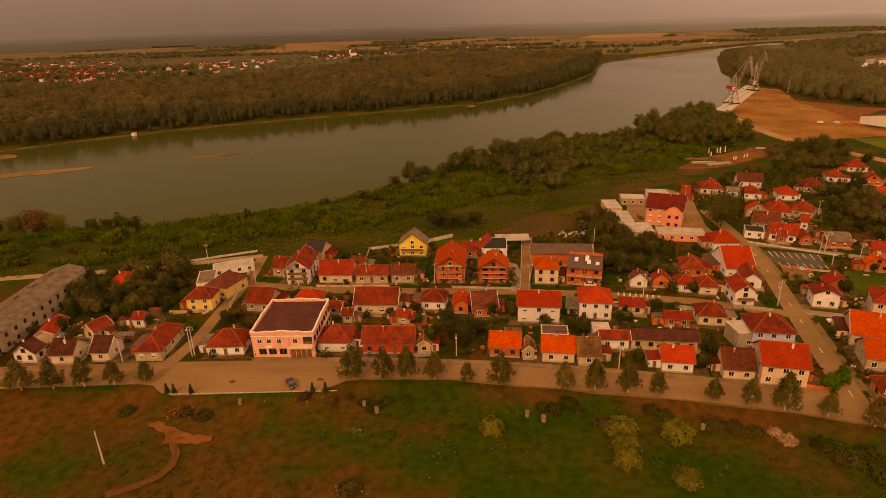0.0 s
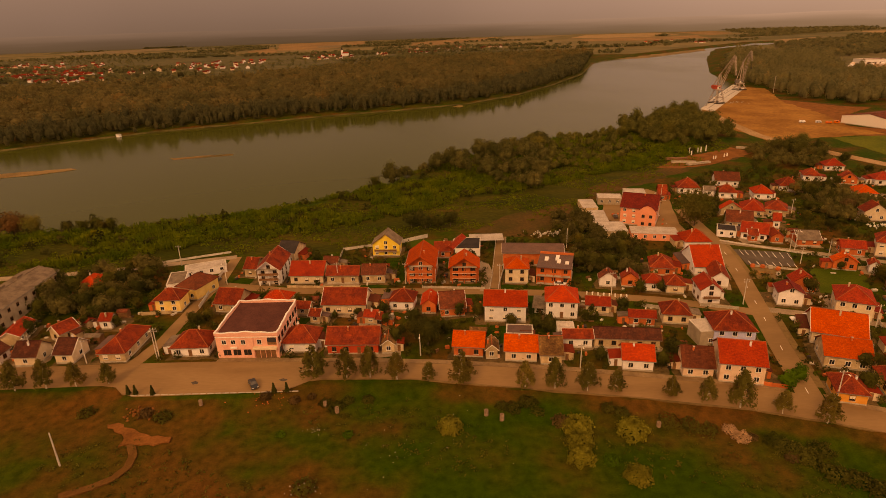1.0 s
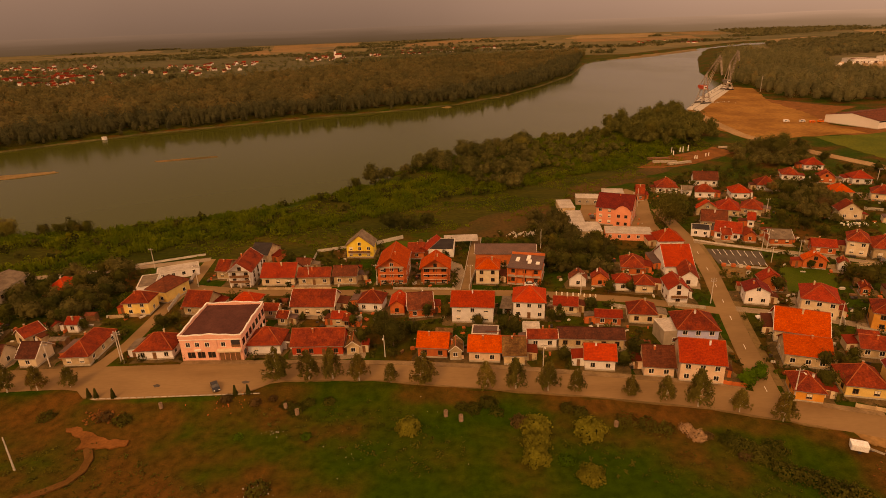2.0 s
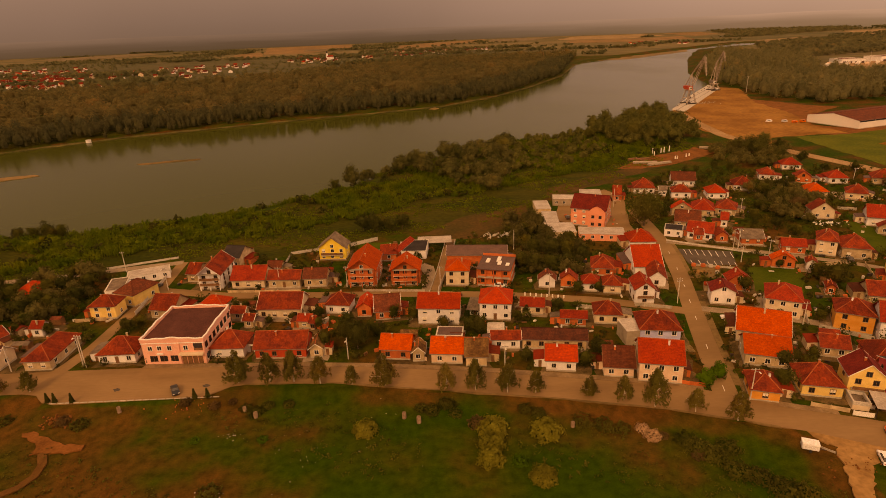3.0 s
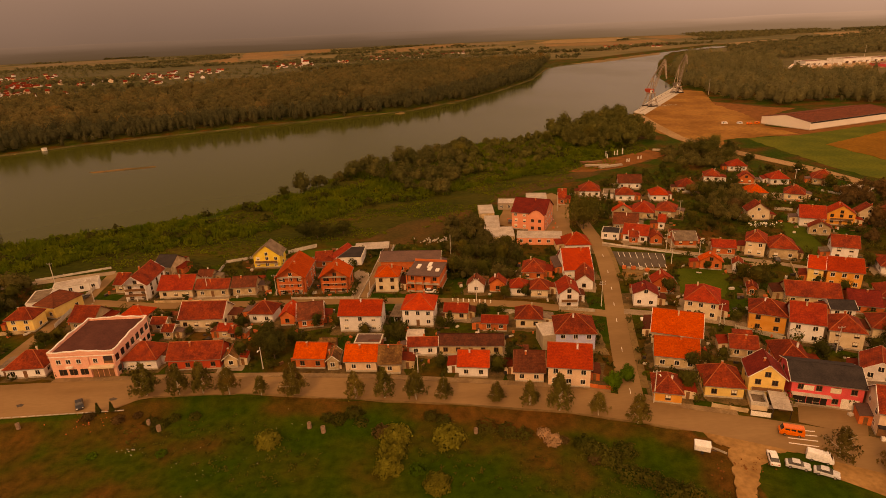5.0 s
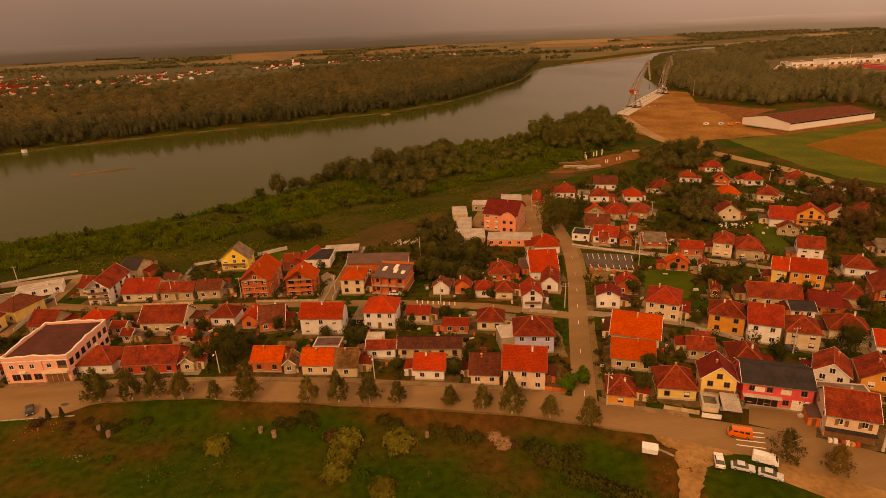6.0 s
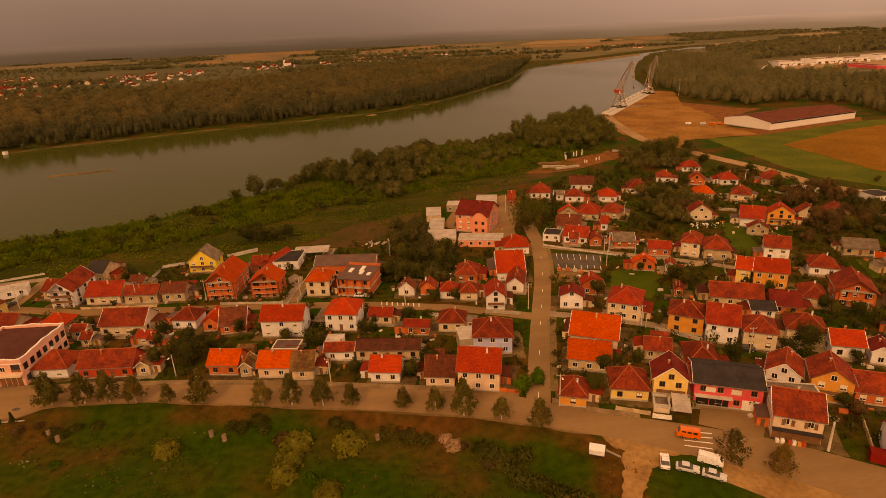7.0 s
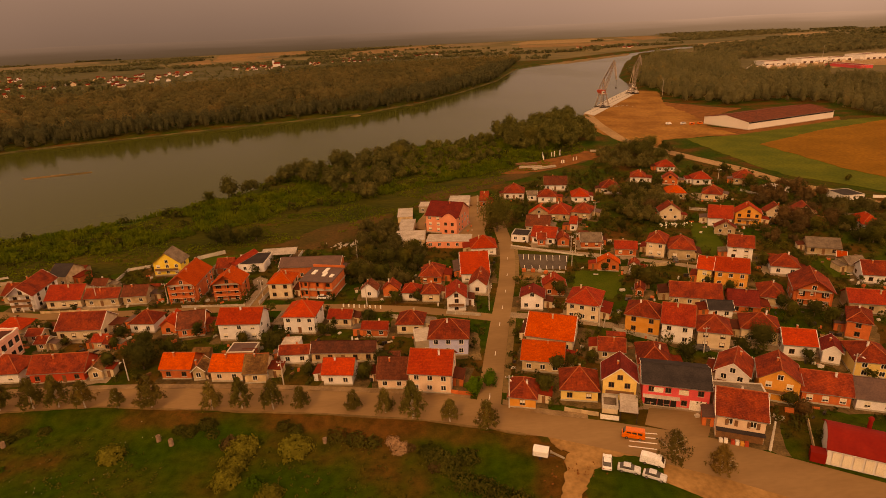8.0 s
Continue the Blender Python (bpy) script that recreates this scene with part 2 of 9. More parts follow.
surf("g_gravelroad", (0.29, 0.175, 0.09), (0.37, 0.235, 0.13), 0.05, 0.95, 0.8, 0.2, spec=0.05)
surf("g_track", (0.115, 0.052, 0.018), (0.155, 0.072, 0.026), 0.4, 0.95, 3, 0.4, spec=0.05)
surf("g_reddirt", (0.15, 0.058, 0.02), (0.24, 0.09, 0.032), 0.2, 0.95, 2, 0.4, spec=0.05)
surf("g_meadow", (0.065, 0.085, 0.012), (0.10, 0.11, 0.016), 0.05, 0.95, 0.7, 0.3, spec=0.05)
surf("g_stubble", (0.185, 0.080, 0.013), (0.235, 0.102, 0.018), 0.04, 0.95, 0.5, 0.3, spec=0.05)
surf("g_dry", (0.045, 0.042, 0.011), (0.10, 0.052, 0.018), 0.05, 0.95, 0.8, 0.4, c3=(0.055, 0.05, 0.014), spec=0.05)
# fields of the far plain: distance haze mixed into fallow, wheat and ochre
surf("g_fallow", (0.13, 0.098, 0.056), (0.21, 0.150, 0.083), 0.006, 0.95, 0.02, 0.1, stretch=(1, 3, 1), spec=0.05)
surf("g_wheat", (0.22, 0.142, 0.074), (0.32, 0.208, 0.102), 0.006, 0.95, 0.02, 0.1, stretch=(1, 3, 1), spec=0.05)
surf("g_ochre", (0.165, 0.102, 0.050), (0.27, 0.155, 0.070), 0.006, 0.95, 0.02, 0.1, stretch=(1, 3, 1), spec=0.05)
surf("g_lawn", (0.040, 0.066, 0.007), (0.062, 0.082, 0.010), 0.15, 0.95, 2.0, 0.3, c3=(0.075, 0.07, 0.014), spec=0.05)
surf("g_bank", (0.028, 0.036, 0.005), (0.060, 0.052, 0.009), 0.04, 0.95, 0.55, 0.8, c3=(0.115, 0.05, 0.016), grain=0.45, dist=0.3, stretch=(0.7, 1.5, 1), spec=0.05)
# plain and thicket ground, likewise paled to look hazy from afar
surf("g_plain", (0.098, 0.086, 0.040), (0.175, 0.128, 0.062), 0.0016, 0.95, 0.012, 0.0, c3=(0.085, 0.078, 0.034), stretch=(0.6, 1.6, 1), grain=0.3, spec=0.05)
surf("g_thicket", (0.068, 0.068, 0.033), (0.112, 0.092, 0.046), 0.012, 0.95, 0.06, 0.1, c3=(0.135, 0.098, 0.05), stretch=(0.7, 1.5, 1), grain=0.3, spec=0.05)
surf("g_yard", (0.075, 0.052, 0.022), (0.19, 0.120, 0.058), 0.25, 0.95, 2.2, 0.4, c3=(0.055, 0.055, 0.015), grain=0.35, spec=0.05, rnd=0.15)
surf("g_dirtlot", (0.24, 0.125, 0.050), (0.37, 0.205, 0.088), 0.12, 0.95, 0.9, 0.3, c3=(0.24, 0.125, 0.05), spec=0.05)
surf("g_shore", (0.052, 0.050, 0.020), (0.125, 0.095, 0.044), 0.05, 0.9, 0.4, 0.3, spec=0.05)
surf("g_silt", (0.075, 0.060, 0.020), (0.21, 0.115, 0.045), 0.08, 0.7, 0.8, 0.3, spec=0.05)
surf("g_mud", (0.15, 0.095, 0.04), (0.24, 0.15, 0.07), 0.05, 0.8, 0.8, 0.3, spec=0.05)


def leaf_mat(name, c1, c2, island=0.22, through=0.4, patch=0.03):
    """Leaves: a tone of its own for every clump, some light through them."""
    c3 = tuple(v * k for v, k in zip(c2, (1.35, 0.95, 0.8)))
    m = surf(name, c1, c2, patch, 0.8, 0.5, 0.0, rnd=0.16, island=island, spec=0.04, c3=c3, grain=0.2)
    nt = m.node_tree
    b = nt.nodes["Principled BSDF"]
    tr, mx = nt.nodes.new("ShaderNodeBsdfTranslucent"), nt.nodes.new("ShaderNodeMixShader")
    nt.links.new(b.inputs["Base Color"].links[0].from_socket, tr.inputs["Color"])
    mx.inputs[0].default_value = through
    nt.links.new(b.outputs[0], mx.inputs[1])
    nt.links.new(tr.outputs[0], mx.inputs[2])
    nt.links.new(mx.outputs[0], nt.nodes["Material Output"].inputs["Surface"])
    return m


leaf_mat("l_road", (0.102, 0.090, 0.022), (0.178, 0.130, 0.035), patch=0.15)
leaf_mat("l_dark", (0.043, 0.050, 0.013), (0.085, 0.080, 0.020), patch=0.1)
leaf_mat("l_grove", (0.096, 0.090, 0.030), (0.186, 0.154, 0.054), 0.2, 0.55, 0.12)
leaf_mat("l_mid", (0.053, 0.060, 0.013), (0.115, 0.106, 0.024), patch=0.1)
leaf_mat("l_bright", (0.05, 0.12, 0.012), (0.09, 0.17, 0.02))
leaf_mat("l_weed", (0.072, 0.118, 0.013), (0.155, 0.185, 0.023), 0.2, 0.58, 0.09)
leaf_mat("l_olive", (0.158, 0.150, 0.027), (0.258, 0.226, 0.044), patch=0.08)
leaf_mat("l_autumn", (0.100, 0.066, 0.027), (0.176, 0.100, 0.040), patch=0.1)
leaf_mat("l_ash", (0.120, 0.118, 0.028), (0.190, 0.165, 0.045), 0.2, 0.5, 0.15)
leaf_mat("l_turning", (0.10, 0.082, 0.024), (0.175, 0.115, 0.036))
# l_willow to l_quay: tones lifted to stand in for distance haze
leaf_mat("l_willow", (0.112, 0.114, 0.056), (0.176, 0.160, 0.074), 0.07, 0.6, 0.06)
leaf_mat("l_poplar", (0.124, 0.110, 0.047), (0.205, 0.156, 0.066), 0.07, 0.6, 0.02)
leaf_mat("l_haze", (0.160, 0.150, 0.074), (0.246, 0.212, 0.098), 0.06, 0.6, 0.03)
leaf_mat("l_sage", (0.074, 0.078, 0.024), (0.156, 0.138, 0.048), patch=0.12)
leaf_mat("l_quay", (0.088, 0.092, 0.026), (0.172, 0.156, 0.046), patch=0.12)
leaf_mat("l_pale", (0.55, 0.34, 0.2), (0.70, 0.46, 0.3))
surf("bark", (0.10, 0.07, 0.045), (0.18, 0.13, 0.09), 2, 0.95, 10, 0.3)
surf("bark_white", (0.46, 0.40, 0.32), (0.56, 0.5, 0.42), 2, 0.9, 10, 0.2)


def grass_mat():
    """Rough pasture: green, dry and bare patches at several sizes."""
    m = bpy.data.materials.new("pasture")
    m.use_nodes = True
    nt = m.node_tree
    b = nt.nodes["Principled BSDF"]
    L, N = nt.links.new, nt.nodes.new
    tc = N("ShaderNodeTexCoord")

    def noise_of(scale, detail=5):
        n = N("ShaderNodeTexNoise")
        n.inputs["Scale"].default_value, n.inputs["Detail"].default_value = scale, detail
        L(tc.outputs["Object"], n.inputs["Vector"])
        return n.outputs["Fac"]

    def ramp(fac, *stops):
        r = N("ShaderNodeValToRGB")
        e = r.color_ramp.elements
        e[0].position, e[0].color = stops[0][0], (*stops[0][1], 1)
        e[1].position, e[1].color = stops[-1][0], (*stops[-1][1], 1)
        for p, c in stops[1:-1]:
            e.new(p).color = (*c, 1)
        L(fac, r.inputs[0])
        return r.outputs[0]

    # drier on the road bank and towards the forecourt
    sep = N("ShaderNodeSeparateXYZ")
    L(tc.outputs["Object"], sep.inputs[0])
    west, bank = N("ShaderNodeMapRange"), N("ShaderNodeValToRGB")
    west.interpolation_type = "SMOOTHSTEP"
    for i, v in enumerate((-45.0, 22.0, 0.10, -0.075)):
        west.inputs[i + 1].default_value = v
    L(sep.outputs["X"], west.inputs[0])
    deep = N("ShaderNodeMapRange")
    for i, v in enumerate((-2.0, 0.0, 0.0, 1.0)):
        deep.inputs[i + 1].default_value = v
    L(sep.outputs["Z"], deep.inputs[0])
    e = bank.color_ramp.elements
    e[0].position, e[0].color = 0.25, (0, 0, 0, 1)
    e[1].position, e[1].color = 0.985, (0, 0, 0, 1)
    e.new(0.55).color = (0.12, 0.12, 0.12, 1)
    e.new(0.95).color = (0.14, 0.14, 0.14, 1)
    L(deep.outputs[0], bank.inputs[0])
    low = N("ShaderNodeMapRange")
    for i, v in enumerate((-0.3, -0.02, 1.0, 0.0)):
        low.inputs[i + 1].default_value = v
    L(sep.outputs["Z"], low.inputs[0])
    here, only = N("ShaderNodeMapRange"), N("ShaderNodeMath")
    for i, v in enumerate((125.0, 140.0, 1.0, 0.0)):
        here.inputs[i + 1].default_value = v
    L(sep.outputs["Y"], here.inputs[0])
    beyond, dull = N("ShaderNodeMapRange"), N("ShaderNodeMath")
    for i, v in enumerate((300.0, 450.0, 0.0, 0.02)):
        beyond.inputs[i + 1].default_value = v
    L(sep.outputs["Y"], beyond.inputs[0])
    L(beyond.outputs[0], dull.inputs[1])
    only.operation = "MULTIPLY"
    side, dry, fac = N("ShaderNodeMath"), N("ShaderNodeMath"), N("ShaderNodeMath")
    side.operation = "MULTIPLY"
    L(west.outputs[0], side.inputs[0])
    L(low.outputs[0], side.inputs[1])
    L(side.outputs[0], dry.inputs[0])
    east, slope = N("ShaderNodeMapRange"), N("ShaderNodeMath")
    for i, v in enumerate((-15.0, 25.0, 0.0, 1.0)):
        east.inputs[i + 1].default_value = v
    L(sep.outputs["X"], east.inputs[0])
    slope.operation = "MULTIPLY"
    L(bank.outputs[0], slope.inputs[0])
    L(east.outputs[0], slope.inputs[1])
    L(slope.outputs[0], dry.inputs[1])
    L(dry.outputs[0], only.inputs[0])
    L(here.outputs[0], only.inputs[1])
    L(only.outputs[0], dull.inputs[0])
    L(dull.outputs[0], fac.inputs[0])
    L(noise_of(0.045, 6), fac.inputs[1])
    base = ramp(fac.outputs[0], (0.36, (0.020, 0.047, 0.004)), (0.47, (0.036, 0.050, 0.006)), (0.56, (0.070, 0.044, 0.010)), (0.68, (0.105, 0.046, 0.013)))
    small = ramp(noise_of(0.5, 6), (0.3, (0.55, 0.6, 0.5)), (0.5, (1, 1, 1)), (0.75, (1.5, 1.35, 1.3)))
    fine = ramp(noise_of(4.0, 4), (0.25, (0.55, 0.58, 0.5)), (0.5, (1, 1, 1)), (0.78, (1.6, 1.5, 1.4)))
    last = base
    for c, amount in ((small, 0.8), (fine, 0.5)):
        x = N("ShaderNodeMix")
        x.data_type, x.blend_type = "RGBA", "MULTIPLY"
        x.clamp_result = False
        x.inputs["Factor"].default_value = amount
        L(last, x.inputs["A"])
        L(c, x.inputs["B"])
        last = x.outputs["Result"]
    L(last, b.inputs["Base Color"])
    b.inputs["Roughness"].default_value = 0.95
    b.inputs["Specular IOR Level"].default_value = 0.03
    bp = N("ShaderNodeBump")
    bp.inputs["Strength"].default_value, bp.inputs["Distance"].default_value = 0.6, 0.25
    L(noise_of(2.2, 6), bp.inputs["Height"])
    L(bp.outputs[0], b.inputs["Normal"])
    MATS["pasture"] = m


grass_mat()


def glass_mat():
    m = bpy.data.materials.new("window_glass")
    m.use_nodes = True
    b = m.node_tree.nodes["Principled BSDF"]
    b.inputs["Base Color"].default_value = (0.02, 0.018, 0.016, 1)
    b.inputs["Roughness"].default_value = 0.08
    MATS["glass"] = m


def water_mat():
    m = bpy.data.materials.new("river_water")
    m.use_nodes = True
    nt = m.node_tree
    b = nt.nodes["Principled BSDF"]
    b.inputs["Base Color"].default_value = (0.050, 0.058, 0.012, 1)
    b.inputs["Roughness"].default_value = 0.12
    b.inputs["IOR"].default_value = 1.33
    b.inputs["Specular IOR Level"].default_value = 0.049
    tc = nt.nodes.new("ShaderNodeTexCoord")
    mp = nt.nodes.new("ShaderNodeMapping")
    mp.inputs["Scale"].default_value = (1.0, 0.45, 1.0)
    no = nt.nodes.new("ShaderNodeTexNoise")
    no.inputs["Scale"].default_value, no.inputs["Detail"].default_value = 0.35, 4
    big = nt.nodes.new("ShaderNodeTexNoise")
    big.inputs["Scale"].default_value, big.inputs["Detail"].default_value = 0.008, 3
    bp = nt.nodes.new("ShaderNodeBump")
    bp.inputs["Strength"].default_value, bp.inputs["Distance"].default_value = 0.05, 0.12
    L = nt.links.new
    L(tc.outputs["Object"], mp.inputs[0])
    L(mp.outputs[0], no.inputs["Vector"])
    L(mp.outputs[0], big.inputs["Vector"])
    L(no.outputs["Fac"], bp.inputs["Height"])
    L(bp.outputs[0], b.inputs["Normal"])
    mr = nt.nodes.new("ShaderNodeMapRange")
    mr.inputs[1].default_value, mr.inputs[2].default_value = 0.35, 0.65
    mr.inputs[3].default_value, mr.inputs[4].default_value = 0.06, 0.17
    L(big.outputs["Fac"], mr.inputs[0])
    L(mr.outputs[0], b.inputs["Roughness"])
    MATS["water"] = m


glass_mat()
surf("car_glass", (0.06, 0.055, 0.05), (0.10, 0.09, 0.08), 1.0, 0.25, 4, 0.0, spec=0.6)
water_mat()


# ---- mesh helpers ----
def finish(name, bm, material, parent=None, label=""):
    me = bpy.data.meshes.new(name)
    bm.normal_update()
    bm.to_mesh(me)
    bm.free()
    if material:
        me.materials.append(MATS[material])
    ob = new(name, me)
    if parent:
        ob.parent = parent
    if label:
        tagged(ob, label)
    return ob


def part(name, bm, material, parent, label=""):
    return finish(name, bm, material, parent, label)


def shared(name, me, parent, m=None):
    ob = new(name, me)
    ob.parent = parent
    if m is not None:
        ob.matrix_basis = m
    return ob


def add_box(bm, x0, x1, y0, y1, z0, z1, m=None):
    vs = [bm.verts.new((x, y, z)) for z in (z0, z1) for y in (y0, y1) for x in (x0, x1)]
    for q in ((0, 2, 3, 1), (4, 5, 7, 6), (0, 1, 5, 4), (1, 3, 7, 5), (3, 2, 6, 7), (2, 0, 4, 6)):
        bm.faces.new([vs[i] for i in q])
    if m is not None:
        bmesh.ops.transform(bm, matrix=m, verts=vs)
    return vs


def box_bm(*a, bevel=0.0, m=None):
    bm = bmesh.new()
    add_box(bm, *a)
    if bevel:
        bmesh.ops.bevel(bm, geom=bm.edges[:], offset=bevel, segments=1, affect="EDGES")
    if m is not None:
        bm.transform(m)
    return bm


def bar(bm, a, b, r):
    """A square bar from a to b."""
    a, b = Vector(a), Vector(b)
    q = (b - a).to_track_quat("Z", "Y").to_matrix().to_4x4()
    add_box(bm, -r, r, -r, r, 0, (b - a).length, Matrix.Translation(a) @ q)


def cone(bm, a, b, r1, r2, n=8):
    a, b = Vector(a), Vector(b)
    q = Matrix.Translation(a) @ (b - a).to_track_quat("Z", "Y").to_matrix().to_4x4()
    ring = [[bm.verts.new(q @ Vector((r * math.cos(6.2832 * i / n), r * math.sin(6.2832 * i / n), z))) for i in range(n)] for r, z in ((r1, 0), (r2, (b - a).length))]
    for i in range(n):
        bm.faces.new((ring[0][i], ring[0][(i + 1) % n], ring[1][(i + 1) % n], ring[1][i]))
    bm.faces.new(ring[1])
    bm.faces.new(ring[0][::-1])


def root(name, x, y, z=0.0, turn=0.0):
    e = new(name)
    e.empty_display_size = 0.5
    e.matrix_basis = pose(x, y, z, 0, 0, turn)
    return e


# ---- ground, river ----
NEAR_BANK = [(-1500, -590), (-900, -200), (-420, 95), (-290, 190), (-202, 246), (-160, 252), (-134, 254), (-112, 265), (-84, 274), (-60, 288), (-42, 303), (-24, 322), (-2, 358), (46, 405), (87, 437), (120, 447), (155, 473), (214, 538), (250, 562), (300, 634), (402, 790), (461, 1014), (620, 1400), (821, 1822), (1150, 2060), (2200, 2380)]
FAR_BANK = [(-1500, -230), (-900, 122), (-560, 337), (-365, 462), (-312, 508), (-258, 550), (-193, 582), (-114, 621), (-33, 653), (43, 694), (112, 775), (172, 878), (258, 1060), (345, 1340), (400, 1440), (524, 1576), (783, 1852), (1100, 2150), (2200, 2560)]
ROAD_LOW = [(-400, 116), (-140, 119), (-74, 121), (-70, 121), (-64.5, 115.8), (-27, 116.6), (-20, 121.6), (5, 120.6), (32, 115.4), (57, 110.8), (80, 105.6), (96, 100), (108, 95.4), (120, 89.4), (137, 79.6), (146, 73.5), (165, 60), (240, 5)]
ROAD_UP = [(-400, 127), (-140, 129.6), (-70, 131.0), (-49, 131.0), (-10, 129.2), (12, 127.2), (40, 123.2), (66, 118), (89, 113.2), (99, 108.6), (107, 103.8), (119, 100), (139, 92), (151, 84), (164, 75.5), (185, 60), (260, 5)]


def line_at(line, x):
    return float(np.interp(x, [p[0] for p in line], [p[1] for p in line]))


def inside(poly, X, Y):
    r = np.zeros(X.shape, bool)
    n = len(poly)
    for i in range(n):
        (x1, y1), (x2, y2) = poly[i], poly[(i + 1) % n]
        if y1 != y2:
            r ^= ((Y < y1) != (Y < y2)) & (X < (x2 - x1) * (Y - y1) / (y2 - y1) + x1)
    return r


def edge_distance(lines, X, Y):
    d = np.full(X.shape, 1e9)
    for line in lines:
        for (x1, y1), (x2, y2) in zip(line, line[1:]):
            dx, dy = x2 - x1, y2 - y1
            t = np.clip(((X - x1) * dx + (Y - y1) * dy) / (dx * dx + dy * dy), 0, 1)
            d = np.minimum(d, np.hypot(X - x1 - t * dx, Y - y1 - t * dy))
    return d


RIVER = NEAR_BANK + FAR_BANK[::-1]


def smooth(a, b, v):
    t = np.clip((v - a) / (b - a), 0, 1)
    return t * t * (3 - 2 * t)


def land(X, Y):
    """The height of the ground."""
    X, Y = np.asarray(X, float), np.asarray(Y, float)
    d = edge_distance([NEAR_BANK, FAR_BANK], X, Y)
    s = np.where(inside(RIVER, X, Y), d, -d)
    z = -7.0 * smooth(-14, 10, s)
    low = np.interp(X, [p[0] for p in ROAD_LOW], [p[1] for p in ROAD_LOW])
    fall = smooth(0.8, 8.0, low - Y) * (1 - smooth(96, 110, X))
    z -= 2.0 * fall
    z += fall * (0.18 * np.sin(X * 0.21 + 1.3 * np.sin(Y * 0.13)) * np.cos(Y * 0.24) + 0.1 * np.sin(X * 0.9) * np.sin(Y * 0.8 + X * 0.2))
    return z


def axis(lo, fine_lo, fine_hi, hi, step, grow):
    a = list(np.arange(fine_lo, fine_hi, step))
    s, v = step, a[-1]
    while v < hi:
        s *= grow
        v += s
        a.append(min(v, hi))
    s, v = step, a[0]
    while v > lo:
        s *= grow
        v -= s
        a.insert(0, max(v, lo))
    return np.array(a)


def ground_sheet():
    xs, ys = axis(-4980, -240, 470, 4980, 5.0, 1.06), axis(-700, 40, 640, 4980, 5.0, 1.05)
    X, Y = np.meshgrid(xs, ys)
    Z = land(X, Y)
    v = np.stack([X, Y, Z], -1).reshape(-1, 3)
    nx, ny = len(xs), len(ys)
    i = (np.arange(ny - 1)[:, None] * nx + np.arange(nx - 1)).ravel()
    me = bpy.data.meshes.new("ground")
    me.from_pydata(v.tolist(), [], np.stack([i, i + 1, i + nx + 1, i + nx], 1).tolist())
    me.materials.append(MATS["pasture"])
    me.polygons.foreach_set("use_smooth", [True] * len(me.polygons))
    return tagged(new("ground", me), "rough green and dry brown pasture and garden ground", "ground", kind="structure")


ground_sheet()


def sheet(name, pts, z, material, label, category, jitter=0.0, step=5.0, depth=0.3):
    """A flat piece of land use with an uneven edge, a low slab on the ground."""
    rng = random.Random(name + str(pts[0]))
    edge = []
    for (x1, y1), (x2, y2) in zip(pts, pts[1:] + pts[:1]):
        n = max(1, int(math.hypot(x2 - x1, y2 - y1) / step)) if jitter else 1
        for k in range(n):
            a = k / n
            edge.append((x1 + (x2 - x1) * a + rng.uniform(-jitter, jitter), y1 + (y2 - y1) * a + rng.uniform(-jitter, jitter)))
    bm = bmesh.new()
    zz = [float(land(*p)) if z is None else 0 for p in edge]
    base = 0.06 if z is None else z
    top = [bm.verts.new((*p, base + h)) for p, h in zip(edge, zz)]
    bot = [bm.verts.new((*p, base + h - depth)) for p, h in zip(edge, zz)]
    f = bm.faces.new(top)
    n = len(edge)
    for i in range(n):
        bm.faces.new((top[i], bot[i], bot[(i + 1) % n], top[(i + 1) % n]))
    bmesh.ops.recalc_face_normals(bm, faces=bm.faces)
    bmesh.ops.triangulate(bm, faces=[f])
    return tagged(finish(name, bm, material), label, category, kind="structure")


def ribbon(name, left, right, z, material, label, category, depth=0.3, n=60):
    """A road between two edges."""
    def walk_line(line):
        d = np.cumsum([0] + [math.dist(a, b) for a, b in zip(line, line[1:])])
        t = np.linspace(0, d[-1], n)
        return np.stack([np.interp(t, d, [p[0] for p in line]), np.interp(t, d, [p[1] for p in line])], 1)
    a, b = walk_line(left), walk_line(right)
    bm = bmesh.new()
    rows = [[bm.verts.new((*p, z + dz)) for p, dz in ((q, -depth), (q, 0), (r, 0), (r, -depth))] for q, r in zip(a, b)]
    for r0, r1 in zip(rows, rows[1:]):
        for k in range(3):
            bm.faces.new((r0[k], r0[k + 1], r1[k + 1], r1[k]))
    bmesh.ops.recalc_face_normals(bm, faces=bm.faces)
    return tagged(finish(name, bm, material), label, category, kind="structure")


def offset(line, d):
    out = []
    for i, p in enumerate(line):
        a, b = line[max(0, i - 1)], line[min(len(line) - 1, i + 1)]
        l = math.dist(a, b)
        out.append((p[0] - (b[1] - a[1]) / l * d, p[1] + (b[0] - a[0]) / l * d))
    return out


def lane(name, line, width, z, material, label, category="road"):
    return ribbon(name, offset(line, width / 2), offset(line, -width / 2), z, material, label, category)


bm = bmesh.new()
vs = [bm.verts.new((*p, -4.0)) for p in ((-4950, -690), (4950, -690), (4950, 4950), (-4950, 4950))]
bm.faces.new(vs)
tagged(finish("river", bm, "water"), "calm grey-green river reflecting a hazy sky", "river", kind="structure")

